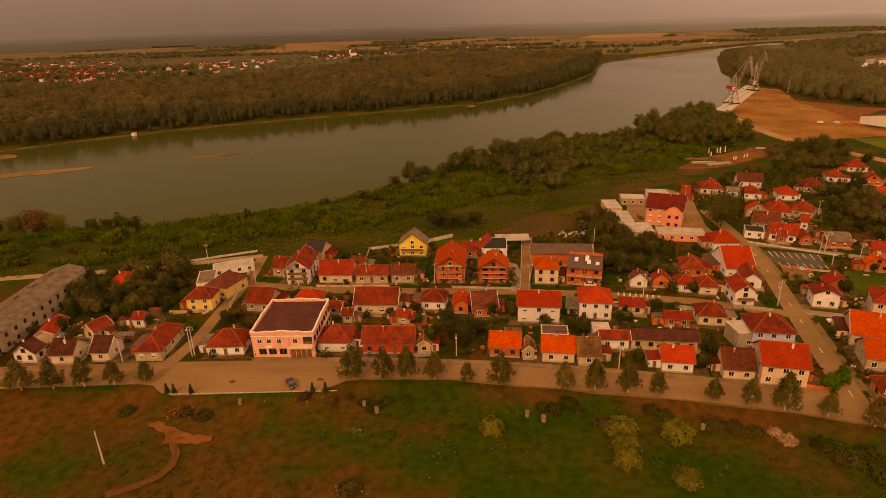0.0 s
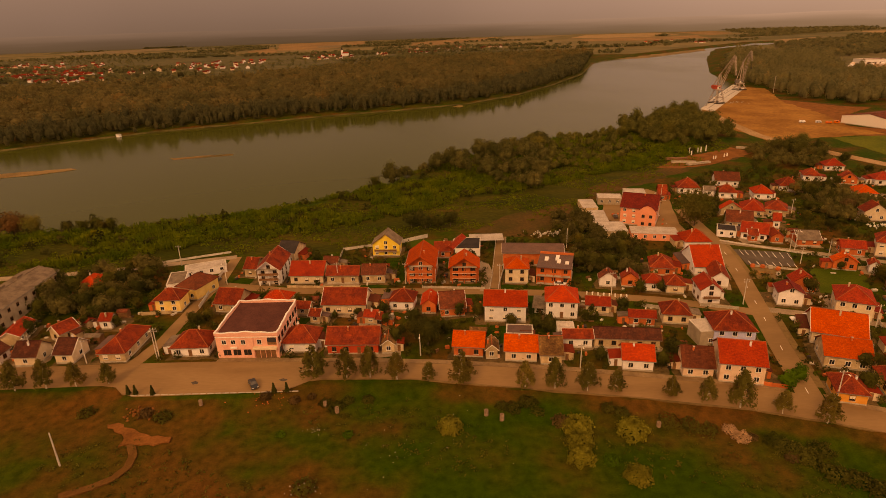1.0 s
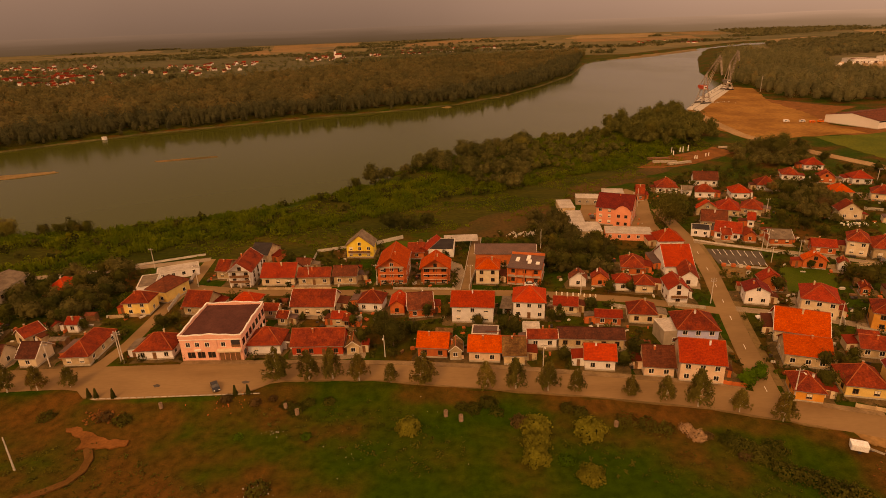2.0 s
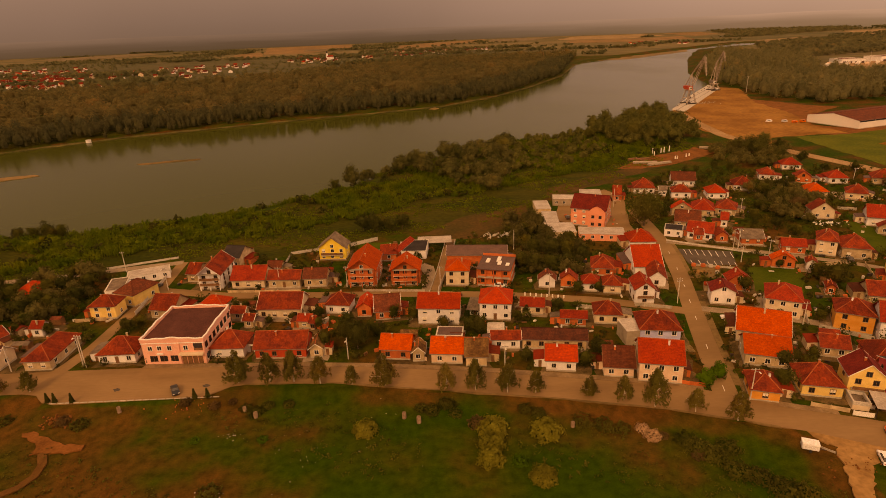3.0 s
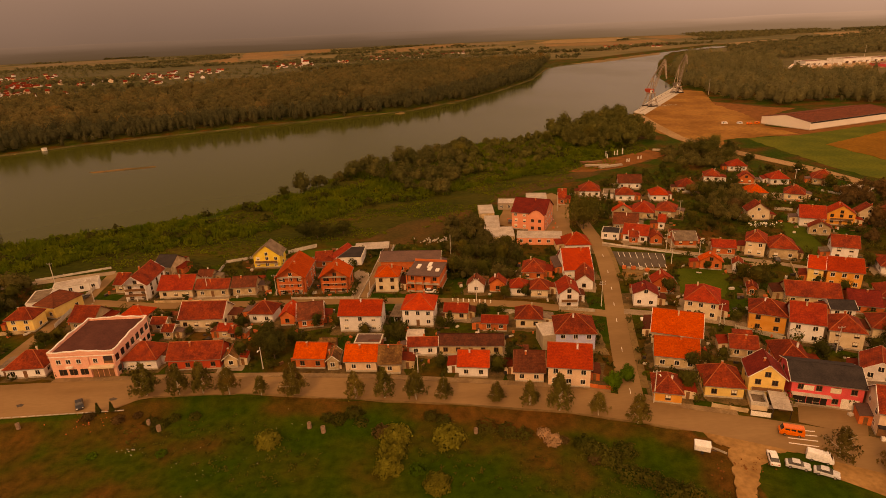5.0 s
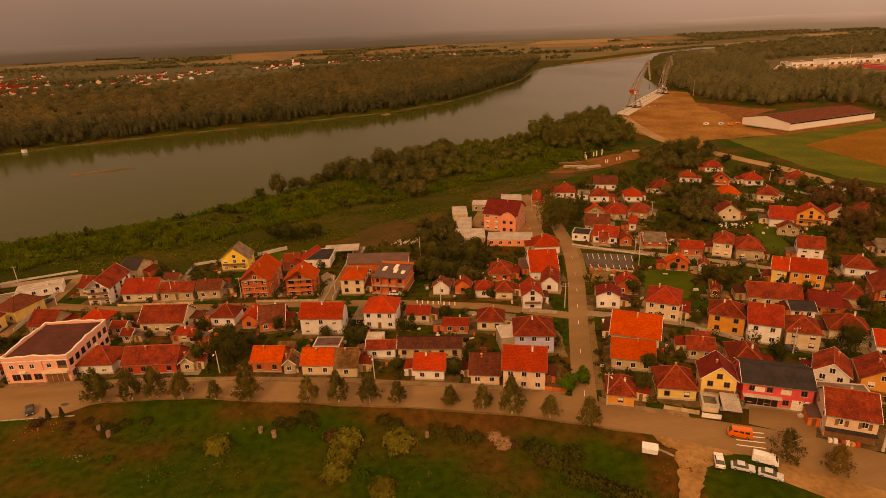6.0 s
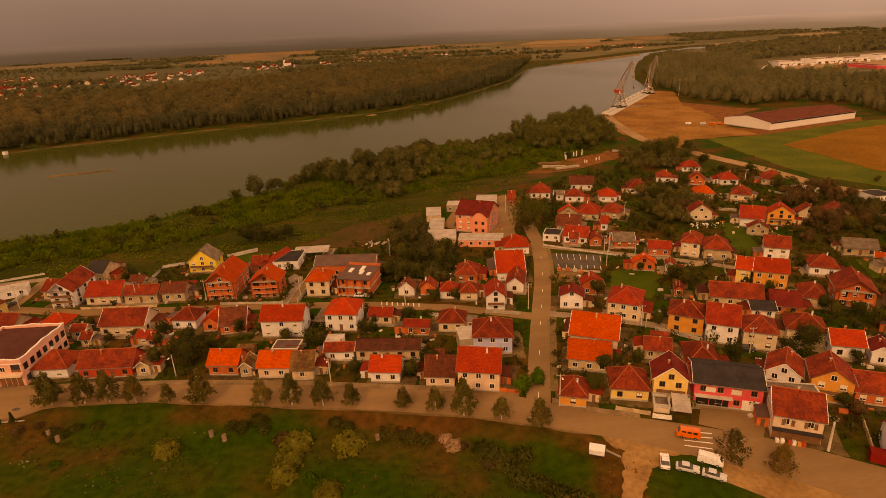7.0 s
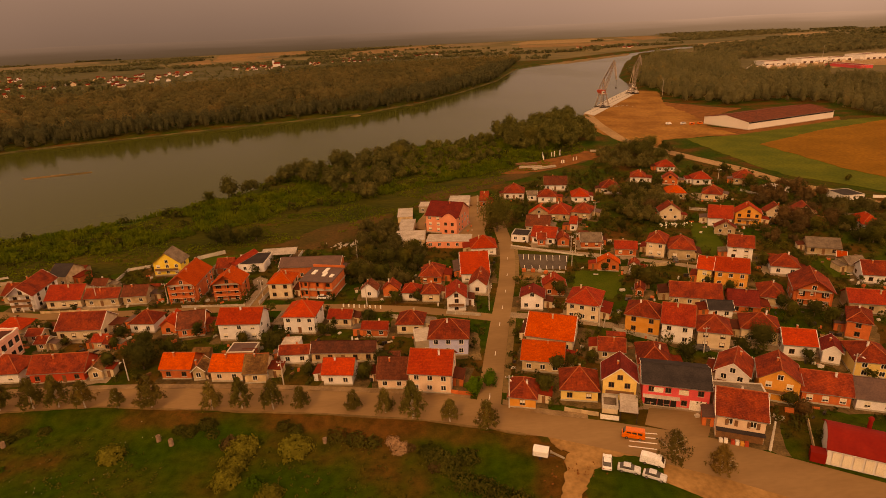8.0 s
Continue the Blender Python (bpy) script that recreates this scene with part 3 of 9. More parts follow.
# main road with its verge, and the side streets
low_xs = [-400, -140, -100, -74, -69.5, -67, -64.5, -50, -40, -27, -23, -20, -8, 5, 20, 32, 45, 57, 68, 80, 88, 96, 102, 108, 114, 120, 128, 137, 146, 165, 240]
ribbon("road_1", [(x, line_at(ROAD_LOW, x)) for x in low_xs], [(x + (20 if x > 200 else 0), line_at(ROAD_UP, x + (20 if x > 200 else 0))) for x in low_xs], 0.05, "g_asphalt", "worn brown-grey village main road", "road", n=160)
lane("road_2", [(-70, 130), (-67.5, 143), (-67, 165), (-66, 185), (-68, 207)], 3.9, 0.058, "g_asphalt", "narrow worn asphalt side street")
lane("road_3", [(-66, 181), (-40, 174.5), (-13, 172.5), (24, 170.2), (51, 167), (80, 160.5), (92, 156), (104, 151)], 4.4, 0.066, "g_asphalt", "narrow back street between two rows of houses")
STREET = [(94.9, 104.6), (95.9, 108.9), (97.0, 113.7), (98.7, 120.8), (101.2, 131.5), (104.2, 143.8), (107.8, 158.0), (112.1, 174.9), (116.2, 195.0), (118.0, 206.8), (119.0, 216.5), (119.8, 232.0), (121.0, 252.0)]
lane("road_4", STREET, 5.6, 0.062, "g_asphalt", "straight asphalt street with faint centre dashes")
lane("road_5", [(29.5, 172), (33, 200), (36.5, 222)], 3.6, 0.070, "g_asphalt", "short paved lane between gardens")
lane("road_6", [(120, 209), (150, 194.5), (173, 182), (186, 172)], 3.2, 0.070, "g_pavement", "pale paved footway along a parking lot", "path")
lane("road_7", [(-68, 207), (-93, 201), (-112, 196), (-159, 190), (-400, 165)], 4.0, 0.070, "g_pavement", "pale track along the dyke")
lane("road_8", [(109, 152), (124, 147), (140, 139), (165, 126), (195, 112)], 3.4, 0.074, "g_pavement", "narrow lane between gardens")

# pavement before the houses and the dusty lower shoulder of the main road
for x0, x1 in ((-48, 92.5), (99, 119)):
    xs = np.arange(x0, x1 + 0.1, 3.5)
    ribbon("pavement", [(x, line_at(ROAD_UP, x) - 0.1) for x in xs], [(x + 0.4, line_at(ROAD_UP, x) + 1.7) for x in xs], 0.15, "g_footway", "worn pavement with a low kerb before the houses", "pavement", n=60)
xs = np.arange(-18, 104.1, 3.0)
shoulder_rng = random.Random(8)
ribbon("shoulder", [(x, line_at(ROAD_LOW, x) - 0.1 - shoulder_rng.uniform(0, 0.35)) for x in xs], [(x, line_at(ROAD_LOW, x) + 0.2) for x in xs], 0.062, "g_mud", "dusty gravel shoulder of the main road", "shoulder", n=90)

# ---- land use ----
sheet("far_plain", [(-4900, 900), (-720, 960), (-520, 1030), (-350, 1110), (-210, 1330), (12, 1580), (250, 1690), (520, 1625), (783, 1905), (1100, 2205), (2200, 2620), (4900, 3300), (4900, 4900), (-4900, 4900)], 0.15, "g_plain", "patchwork of brown fields on the distant plain", "plain")
sheet("far_plain", [(880, 1800), (1180, 2010), (2250, 2320), (4900, 2900), (4900, 500), (900, 560), (720, 830), (620, 900), (800, 1250), (790, 1590)], 0.15, "g_plain", "brown fields on the distant plain behind the harbour", "plain")
sheet("harbour_ground", [(259.0, 562.0), (280.9, 585.4), (385.0, 748.3), (404.0, 723.8), (356.6, 595.7), (349.6, 526.2), (327.4, 450.8), (330.2, 416.8), (271.9, 408.2), (251.2, 378.3), (240.2, 404.9), (238.7, 462.4)], 0.10, "g_sand", "bare sandy ground of a river harbour", "bare ground", 1.5)
lane("road_9", [(259.5, 550.6), (250.3, 490.5), (243.6, 425.3), (247.9, 392.8), (261.8, 342.9), (270.9, 314.0), (276.8, 271.9), (287.9, 254.4), (291.1, 228.0)], 9, 0.16, "g_gravelroad", "wide pale gravel road to the harbour")
sheet("dry_field", [(361.9, 614.6), (384.6, 595.0), (403.4, 549.2), (367.7, 508.3), (328.1, 456.5), (338.4, 510.6)], 0.08, "g_dry", "dry brown waste ground", "field", 2)
sheet("meadow", [(286.9, 408.3), (325.8, 410.4), (430.6, 448.3), (484.1, 454.4), (333.9, 254.2), (310.4, 251.1), (287.6, 288.1), (284.5, 319.6)], 0.10, "g_meadow", "bright green meadow beside the harbour road", "field", 1)
sheet("stubble_field", [(322.7, 373.4), (385.4, 408.1), (468.5, 440.0), (502.9, 439.8), (352.3, 261.2), (330.0, 274.4), (324.7, 294.8)], 0.22, "g_stubble", "ploughed orange-brown field", "field", 1)
BANK_MEADOW = offset(NEAR_BANK[3:18], -15) + [(207.1, 386.1), (159.1, 334.6), (121.9, 303.8), (82.5, 274.3), (72.3, 249.4), (29.9, 233.5), (5.6, 229.3), (-15.9, 214.5), (-29.8, 208.6), (-46.7, 204.8), (-66.9, 210.2), (-95.1, 202.5), (-112.1, 195.2), (-160.2, 191.0)] + [(-300, 150)]
sheet("bank_meadow", BANK_MEADOW, 0.03, "g_bank", "damp green meadow between river and village", "meadow", 0.8, 8, 0.2)
sheet("dry_strip", [(24.6, 228.0), (39.0, 248.6), (62.1, 262.5), (75.6, 265.1), (69.7, 236.7), (52.6, 226.1), (42.3, 219.9)], 0.06, "g_dry", "dry reddish grass strip behind the gardens", "field", 1.5)
sheet("dry_strip", [(87.0, 291.9), (117.0, 316.9), (138.0, 331.1), (175.7, 349.6), (201.9, 375.5), (198.9, 354.9), (155.6, 326.4), (120.2, 299.1), (85.2, 274.0)], 0.06, "g_dry", "dry reddish grass along the dyke track", "field", 1.5)
sheet("log_yard", [(134.9, 331.5), (162.5, 359.3), (207.1, 386.1), (212.1, 367.0), (174.2, 338.9), (150.5, 329.8)], 0.09, "g_reddirt", "bare reddish timber yard ground", "bare ground", 1.5)
sheet("yard", [(82.6, 241.2), (90.5, 269.6), (101.1, 278.0), (117.8, 288.1), (123.0, 274.1), (113.1, 232.4), (111.5, 217.9), (100.6, 216.1), (101.6, 230.3), (90.2, 234.4)], 0.085, "g_asphalt", "paved yard round a salmon pink building", "yard", 0.4)
sheet("car_park", [(121.3, 201.0), (139.6, 196.2), (134.8, 183.4), (119.3, 186.2)], 0.09, "g_darkasphalt", "dark asphalt car park with painted bays", "car park")
sheet("shop_yard", [(131.1, 102.8), (143.5, 98.5), (138.7, 91.4), (127.6, 97.3)], 0.08, "g_asphalt", "paved forecourt of a pink shop", "yard", 0.2)
sheet("dirt_lot", [(105.4, 97.4), (112.0, 94.6), (117.9, 91.9), (124.0, 89.0), (120.0, 88.6), (116.5, 88.7), (114.4, 86.6), (111.8, 83.9), (109.8, 81.2), (107.8, 78.2), (105.8, 73.5), (101.6, 74.2), (104.2, 78.6), (105.3, 81.6), (106.8, 84.4), (107.6, 86.9), (108.2, 89.0), (109.6, 91.0), (107.6, 92.9)], 0.045, "g_dirtlot", "pale bare dirt lot beside the main road", "bare ground", 0.4, 0.8)
sheet("dirt_verge", [(126.9, 86.9), (131.9, 84.3), (137.9, 80.5), (144.0, 76.3), (150.9, 71.2), (132.5, 72.7), (129.7, 77.3), (124.8, 80.3)], 0.042, "g_dirtlot", "worn dirt verge of the main road", "bare ground", 0.6)
sheet("bare_patch", [(-64.9, 108.0), (-62.5, 108.4), (-58.0, 105.3), (-54.1, 103.6), (-48.3, 103.3), (-48.0, 101.6), (-51.4, 100.2), (-57.8, 100.6), (-58.1, 103.3), (-62.8, 105.8)], -1.66, "g_reddirt", "bare red dirt patch in the pasture", "bare ground", 0.6, 1.2)
lane("track", [(-55.9, 100.9), (-53.6, 97.3), (-53.0, 93.9), (-54.3, 90.7), (-57.6, 88.2), (-62.5, 86.0)], 1.7, -1.68, "g_track", "worn dirt track in the pasture", "path")
FARMLAND = (
    ([(-778, 2892), (-1180, 4450), (-900, 4640), (-560, 4600), (-455, 3573), (-560, 2851)], "g_ochre", "orange-brown stubble field in the distance"),
    ([(-640, 3150), (-720, 3600), (-530, 3650), (-500, 3200)], "g_fallow", "dull fallow strip in the distance"),
    ([(-156, 3047), (-162, 3590), (-3, 4040), (432, 4700), (367, 3988), (12, 3089)], "g_ochre", "orange-brown ploughed field in the distance"),
    ([(475, 4640), (900, 4560), (909, 4500), (630, 3754), (332, 3527)], "g_fallow", "pale harvested field in the distance"),
    ([(725, 3505), (1020, 4350), (1500, 4330), (1440, 3700), (1100, 3300)], "g_wheat", "pale harvested field in the distance"),
    ([(657, 2858), (760, 3300), (1120, 3180), (1390, 3350), (1240, 2830), (908, 2707)], "g_ochre", "orange-brown ploughed field in the distance"),
    ([(1450, 3300), (1600, 4200), (1900, 4300), (1700, 3560)], "g_ochre", "orange-brown ploughed field in the distance"),
    ([(1240, 2282), (1504, 2470), (1558, 2479), (1185, 1949), (1067, 1924)], "g_wheat", "pale harvested field in the distance"),
    ([(-2247, 3586), (-1967, 4300), (-1648, 3723), (-1882, 3014)], "g_fallow", "pale harvested field in the distance"),
    ([(-933, 2927), (-905, 3314), (-692, 2577), (-734, 2379)], "g_ochre", "orange-brown ploughed field in the distance"),
    ([(1111, 1759), (1268, 1460), (1220, 1401), (1062, 1675)], "g_fallow", "pale strip of bare ground along a far road"),
    ([(2127, 3124), (2419, 3185), (2063, 2681), (1786, 2454)], "g_wheat", "pale harvested field in the distance"),
)
for k, (pts, soil, words) in enumerate(FARMLAND):
    sheet("wheat_field", pts, 0.3 + 0.05 * k, soil, words, "field", 9, 60)
sheet("wooded_ground", [(-1500, 1060), (-1000, 1050), (-730, 985), (-520, 1045), (-350, 1125), (-210, 1345), (12, 1595), (250, 1710), (239.7, 2412.7), (-325, 2590), (-770, 2360), (-1000, 2700), (-1200, 3150), (-1500, 2820), (-1776, 2632), (-2300, 2300), (-2600, 2000), (-2000, 1400)], 0.22, "g_thicket", "dark wooded ground round distant villages", "wooded ground", 8, 60)
sheet("wooded_ground", [(-2300, 3500), (-2900, 4800), (-1500, 4800), (-1250, 4300), (-1420, 3700), (-1660, 3560), (-1960, 4250)], 0.24, "g_thicket", "dark wooded ground far over the plain", "wooded ground", 12, 90)
sheet("river_margin", [(409.1, 1472.6), (532.8, 1602.4), (643.8, 1703.4), (813.7, 1875.6), (777.5, 1767.3), (624.2, 1610.1), (512.1, 1495.7)], -3.7, "g_mud", "pale sandy river margin", "shore", 4, 40, 0.6)
sheet("yard_ground", [(364.5, 620.9), (377.8, 592.5), (390.0, 561.7), (408.6, 543.8), (365.1, 511.0), (327.6, 455.2), (349.3, 429.3), (398.6, 454.1), (450.0, 468.4), (436.1, 446.1), (375.7, 419.8), (331.6, 398.3), (300.4, 424.4), (290.7, 462.6), (329.9, 521.6)], 0.085, "g_reddirt", "bare reddish-brown ground round the warehouse", "bare ground", 1.5)
# sand bars and muddy margins of the river
sheet("sand_bar", [(-317.5, 371.4), (-301.5, 380.8), (-276.2, 389.7), (-248.7, 397.1), (-243.1, 392.9), (-261.9, 379.9), (-292.7, 369.0), (-309.7, 361.7)], -3.75, "g_mud", "low pale sand spit in the river", "sand bar", 0.6, 6, 0.8)
sheet("sand_bar", [(-191.2, 422.2), (-168.5, 429.6), (-148.2, 433.3), (-144.6, 428.7), (-161.7, 422.7), (-185.0, 417.5)], -3.975, "g_silt", "low orange sand bank just above the water", "sand bar", 0.6, 6, 0.8)
sheet("sand_bar", [(23.2, 670.9), (30.8, 684.6), (35.5, 673.3), (30.7, 664.4)], -3.6, "g_mud", "tiny pale islet in the river", "sand bar", 0.5, 3, 0.8)
sheet("sand_bar", [(-358.5, 434.1), (-349.4, 451.9), (-337.7, 448.3), (-332.1, 439.1), (-339.1, 431.8)], -3.75, "g_mud", "low sand bank by the far shore", "sand bar", 0.8, 5, 0.8)
for (x, y), l in zip([(-311.1, 510.4), (-279.6, 546.8), (-257.1, 559.4), (-194.1, 607.5), (-139.3, 631.3), (-90.5, 655.7), (-51.7, 666.8), (-2.2, 675.4), (86.7, 745.3)], (9, 3, 5, 4, 10, 7, 9, 5, 12)):
    sheet("shore", [(x - l, y - 0.36 * l), (x + l, y + 0.5 * l), (x + l * 0.8, y + 0.5 * l + 4), (x - l * 0.8, y - 0.36 * l + 4)], -3.85, "g_mud", "narrow sandy patch at the far water's edge", "shore", 0.8, 3, 0.8)
def bank_strip(name, line, o0, o1, material, label):
    """A strip of shore that follows the slope of the bank between two distances from the water line."""
    rng = random.Random(name)
    fine = []
    for (x1, y1), (x2, y2) in zip(line, line[1:]):
        n = max(1, int(math.hypot(x2 - x1, y2 - y1) / 12))
        fine += [(x1 + (x2 - x1) * k / n, y1 + (y2 - y1) * k / n) for k in range(n)]
    edges = []
    for k in range(5):
        o = o0 + (o1 - o0) * k / 4
        edges.append([(px + rng.uniform(-0.7, 0.7), py + rng.uniform(-0.7, 0.7)) for px, py in offset(fine, o)])
    bm = bmesh.new()
    rows = [[bm.verts.new((*q, float(land(*q)) + (0.22 if 0 < k < 4 else -0.1))) for q in e] for k, e in enumerate(edges)]
    for a, b in zip(rows, rows[1:]):
        for i in range(len(a) - 1):
            bm.faces.new((a[i], a[i + 1], b[i + 1], b[i]))
    bmesh.ops.recalc_face_normals(bm, faces=bm.faces)
    return tagged(finish(name, bm, material), label, "shore", kind="structure")


bank_strip("far_shore", FAR_BANK[2:16], 0.5, 3.2, "g_shore", "narrow pale muddy margin below the far wood")
bank_strip("far_bank", FAR_BANK[2:16], 2.4, 26.0, "g_bank", "dull green bank under the far wood")
# quay
sheet("quay", [(260.4, 565.8), (284.9, 608.1), (322.2, 671.5), (390.8, 778.6), (384.1, 733.2), (297.7, 598.3), (265.0, 547.4)], 0.35, "concrete_white", "pale concrete quay deck above the river", "quay", depth=7.0)
LAWNS = ([(137.8, 181.3), (152.9, 180.6), (151.8, 171.8), (142.3, 157.4), (130.8, 162.3)], [(198.7, 223.0), (207.9, 223.4), (195.4, 184.8), (185.6, 188.3)], [(223.1, 177.3), (233.9, 173.7), (221.4, 159.4), (217.8, 162.0)], [(-4.3, 221.9), (11.1, 220.8), (13.6, 209.4), (2.0, 207.0)])
for o in LAWNS:
    sheet("lawn", o, 0.045, "g_lawn", "mown green lawn in a garden", "lawn", 0.4, 2.0)
# dark patches in the forecourt
for o in ([(-50.8, 121.5), (-49.9, 122.0), (-48.9, 121.5), (-48.9, 120.7), (-50.0, 120.5)], [(-28.7, 121.8), (-27.8, 122.3), (-26.7, 121.8), (-26.9, 121.0), (-28.1, 121.1)]):
    sheet("road_patch", o, 0.066, "g_darkasphalt", "dark damp patch on the asphalt", "road patch", 0.1, 0.5)
# road markings
def marking(x, y, turn, w, d, z, label="faded white road marking"):
    ob = finish("road_marking", box_bm(-w / 2, w / 2, -d / 2, d / 2, 0, 0.012), "trim_white")
    ob.matrix_basis = pose(x, y, z, 0, 0, turn)
    return tagged(ob, label, "road marking", "road markings", kind="structure")


for (x1, y1), (x2, y2) in ([(123.8, 95.4), (129.0, 94.0)], [(123.3, 94.0), (128.5, 92.6)], [(122.5, 92.7), (127.7, 91.1)], [(121.8, 91.2), (126.9, 89.5)]):
    marking((x1 + x2) / 2, (y1 + y2) / 2, math.degrees(math.atan2(y2 - y1, x2 - x1)), math.hypot(x2 - x1, y2 - y1), 0.28, 0.056)
for (x, y), (u, v) in zip([(96.6, 111.9), (98.4, 119.6), (101.0, 130.6), (104.9, 146.6), (107.6, 157.2), (110.5, 168.5), (113.6, 182.1), (116.6, 197.2)], [(97.3, 114.9), (99.1, 122.6), (101.8, 133.9), (105.9, 150.6), (108.6, 161.2), (111.6, 172.9), (114.6, 186.6), (117.2, 201.2)]):
    marking(x, y, math.degrees(math.atan2(v - y, u - x)), 2.4, 0.15, 0.068)
for (x, y), (u, v) in zip([(123.2, 200.5), (125.0, 199.9), (127.1, 199.5), (129.3, 198.7), (131.5, 198.0), (133.7, 197.3), (136.1, 196.6), (138.4, 195.5)], [(122.2, 195.1), (124.0, 194.5), (126.0, 193.8), (128.1, 193.1), (130.3, 192.4), (132.4, 191.7), (134.8, 191.0), (137.0, 190.0)]):
    marking((x + u) / 2, (y + v) / 2, math.degrees(math.atan2(v - y, u - x)), math.dist((x, y), (u, v)), 0.16, 0.095)
for (x, y), (u, v) in zip([(121.3, 189.6), (123.9, 189.1), (126.6, 188.4), (128.9, 187.7), (131.1, 187.3), (133.4, 186.6), (135.4, 185.9)], [(120.7, 185.9), (123.3, 185.5), (125.9, 184.7), (128.2, 184.1), (130.3, 183.7), (132.6, 183.0), (134.6, 182.4)]):
    marking((x + u) / 2, (y + v) / 2, math.degrees(math.atan2(v - y, u - x)), math.dist((x, y), (u, v)), 0.16, 0.095)

lane("verge", offset(STREET[2:7], -3.7), 1.7, 0.045, "g_mud", "worn dirt verge beside the street", "verge")
lane("verge", offset(STREET[7:10], -3.5), 1.4, 0.045, "g_mud", "worn dirt verge beside the street", "verge")
# crane rails and the worn inner edge of the quay
qa, qb = [(264.8, 568.6), (388.5, 754.7)]
for k in (-3.2, 3.2):
    d = math.atan2(qb[1] - qa[1], qb[0] - qa[0])
    lane("crane_rail", [(qa[0] - math.sin(d) * k, qa[1] + math.cos(d) * k), (qb[0] - math.sin(d) * k, qb[1] + math.cos(d) * k)], 0.7, 0.42, "steel_dark", "dark sunken crane rail on the quay", "rail")

# ---- houses ----
def uv_slopes(bm):
    uv = bm.loops.layers.uv.new("uv")
    bm.normal_update()
    for f in bm.faces:
        n = f.normal
        h = Vector((-n.y, n.x, 0))
        h = h.normalized() if h.length > 1e-3 else Vector((1, 0, 0))
        v = n.cross(h)
        for l in f.loops:
            l[uv].uv = (l.vert.co.dot(h), l.vert.co.dot(v))


def frame_mesh(w, h, material, name):
    bm = bmesh.new()
    t, p = 0.09, 0.06
    add_box(bm, -w / 2, w / 2, -p, 0.03, 0, t)
    add_box(bm, -w / 2, w / 2, -p, 0.03, h - t, h)
    add_box(bm, -w / 2, -w / 2 + t, -p, 0.03, t, h - t)
    add_box(bm, w / 2 - t, w / 2, -p, 0.03, t, h - t)
    add_box(bm, -0.03, 0.03, -p + 0.01, 0.03, t, h - t)
    me = bpy.data.meshes.new(name)
    bm.to_mesh(me)
    bm.free()
    me.materials.append(MATS[material])
    return me


def slab_mesh(name, material, *a):
    bm = bmesh.new()
    add_box(bm, *a)
    me = bpy.data.meshes.new(name)
    bm.to_mesh(me)
    bm.free()
    me.materials.append(MATS[material])
    return me


WIN_W, WIN_H = 1.25, 1.35
FRAMES = {"white": frame_mesh(WIN_W, WIN_H, "trim_white", "window_frame"), "wood": frame_mesh(WIN_W, WIN_H, "trim_wood", "window_frame")}
PANE = slab_mesh("pane", "glass", -WIN_W / 2 + 0.08, WIN_W / 2 - 0.08, -0.025, 0.02, 0.08, WIN_H - 0.08)
BLIND = slab_mesh("blind", "shutter", -WIN_W / 2 + 0.08, WIN_W / 2 - 0.08, -0.045, -0.028, 0.5, WIN_H - 0.08)
SILL = slab_mesh("sill", "concrete_white", -WIN_W / 2 - 0.08, WIN_W / 2 + 0.08, -0.16, 0.02, -0.07, -0.004)
DOOR = slab_mesh("door", "trim_wood", -0.48, 0.48, -0.05, 0.03, 0.15, 2.2)


def window_on(parent, m, kind, sill=True, blind=False):
    w = shared("window", FRAMES[kind], parent, m)
    shared("pane", PANE, w)
    if blind:
        shared("blind", BLIND, w)
    if sill:
        shared("sill", SILL, w)
    return w


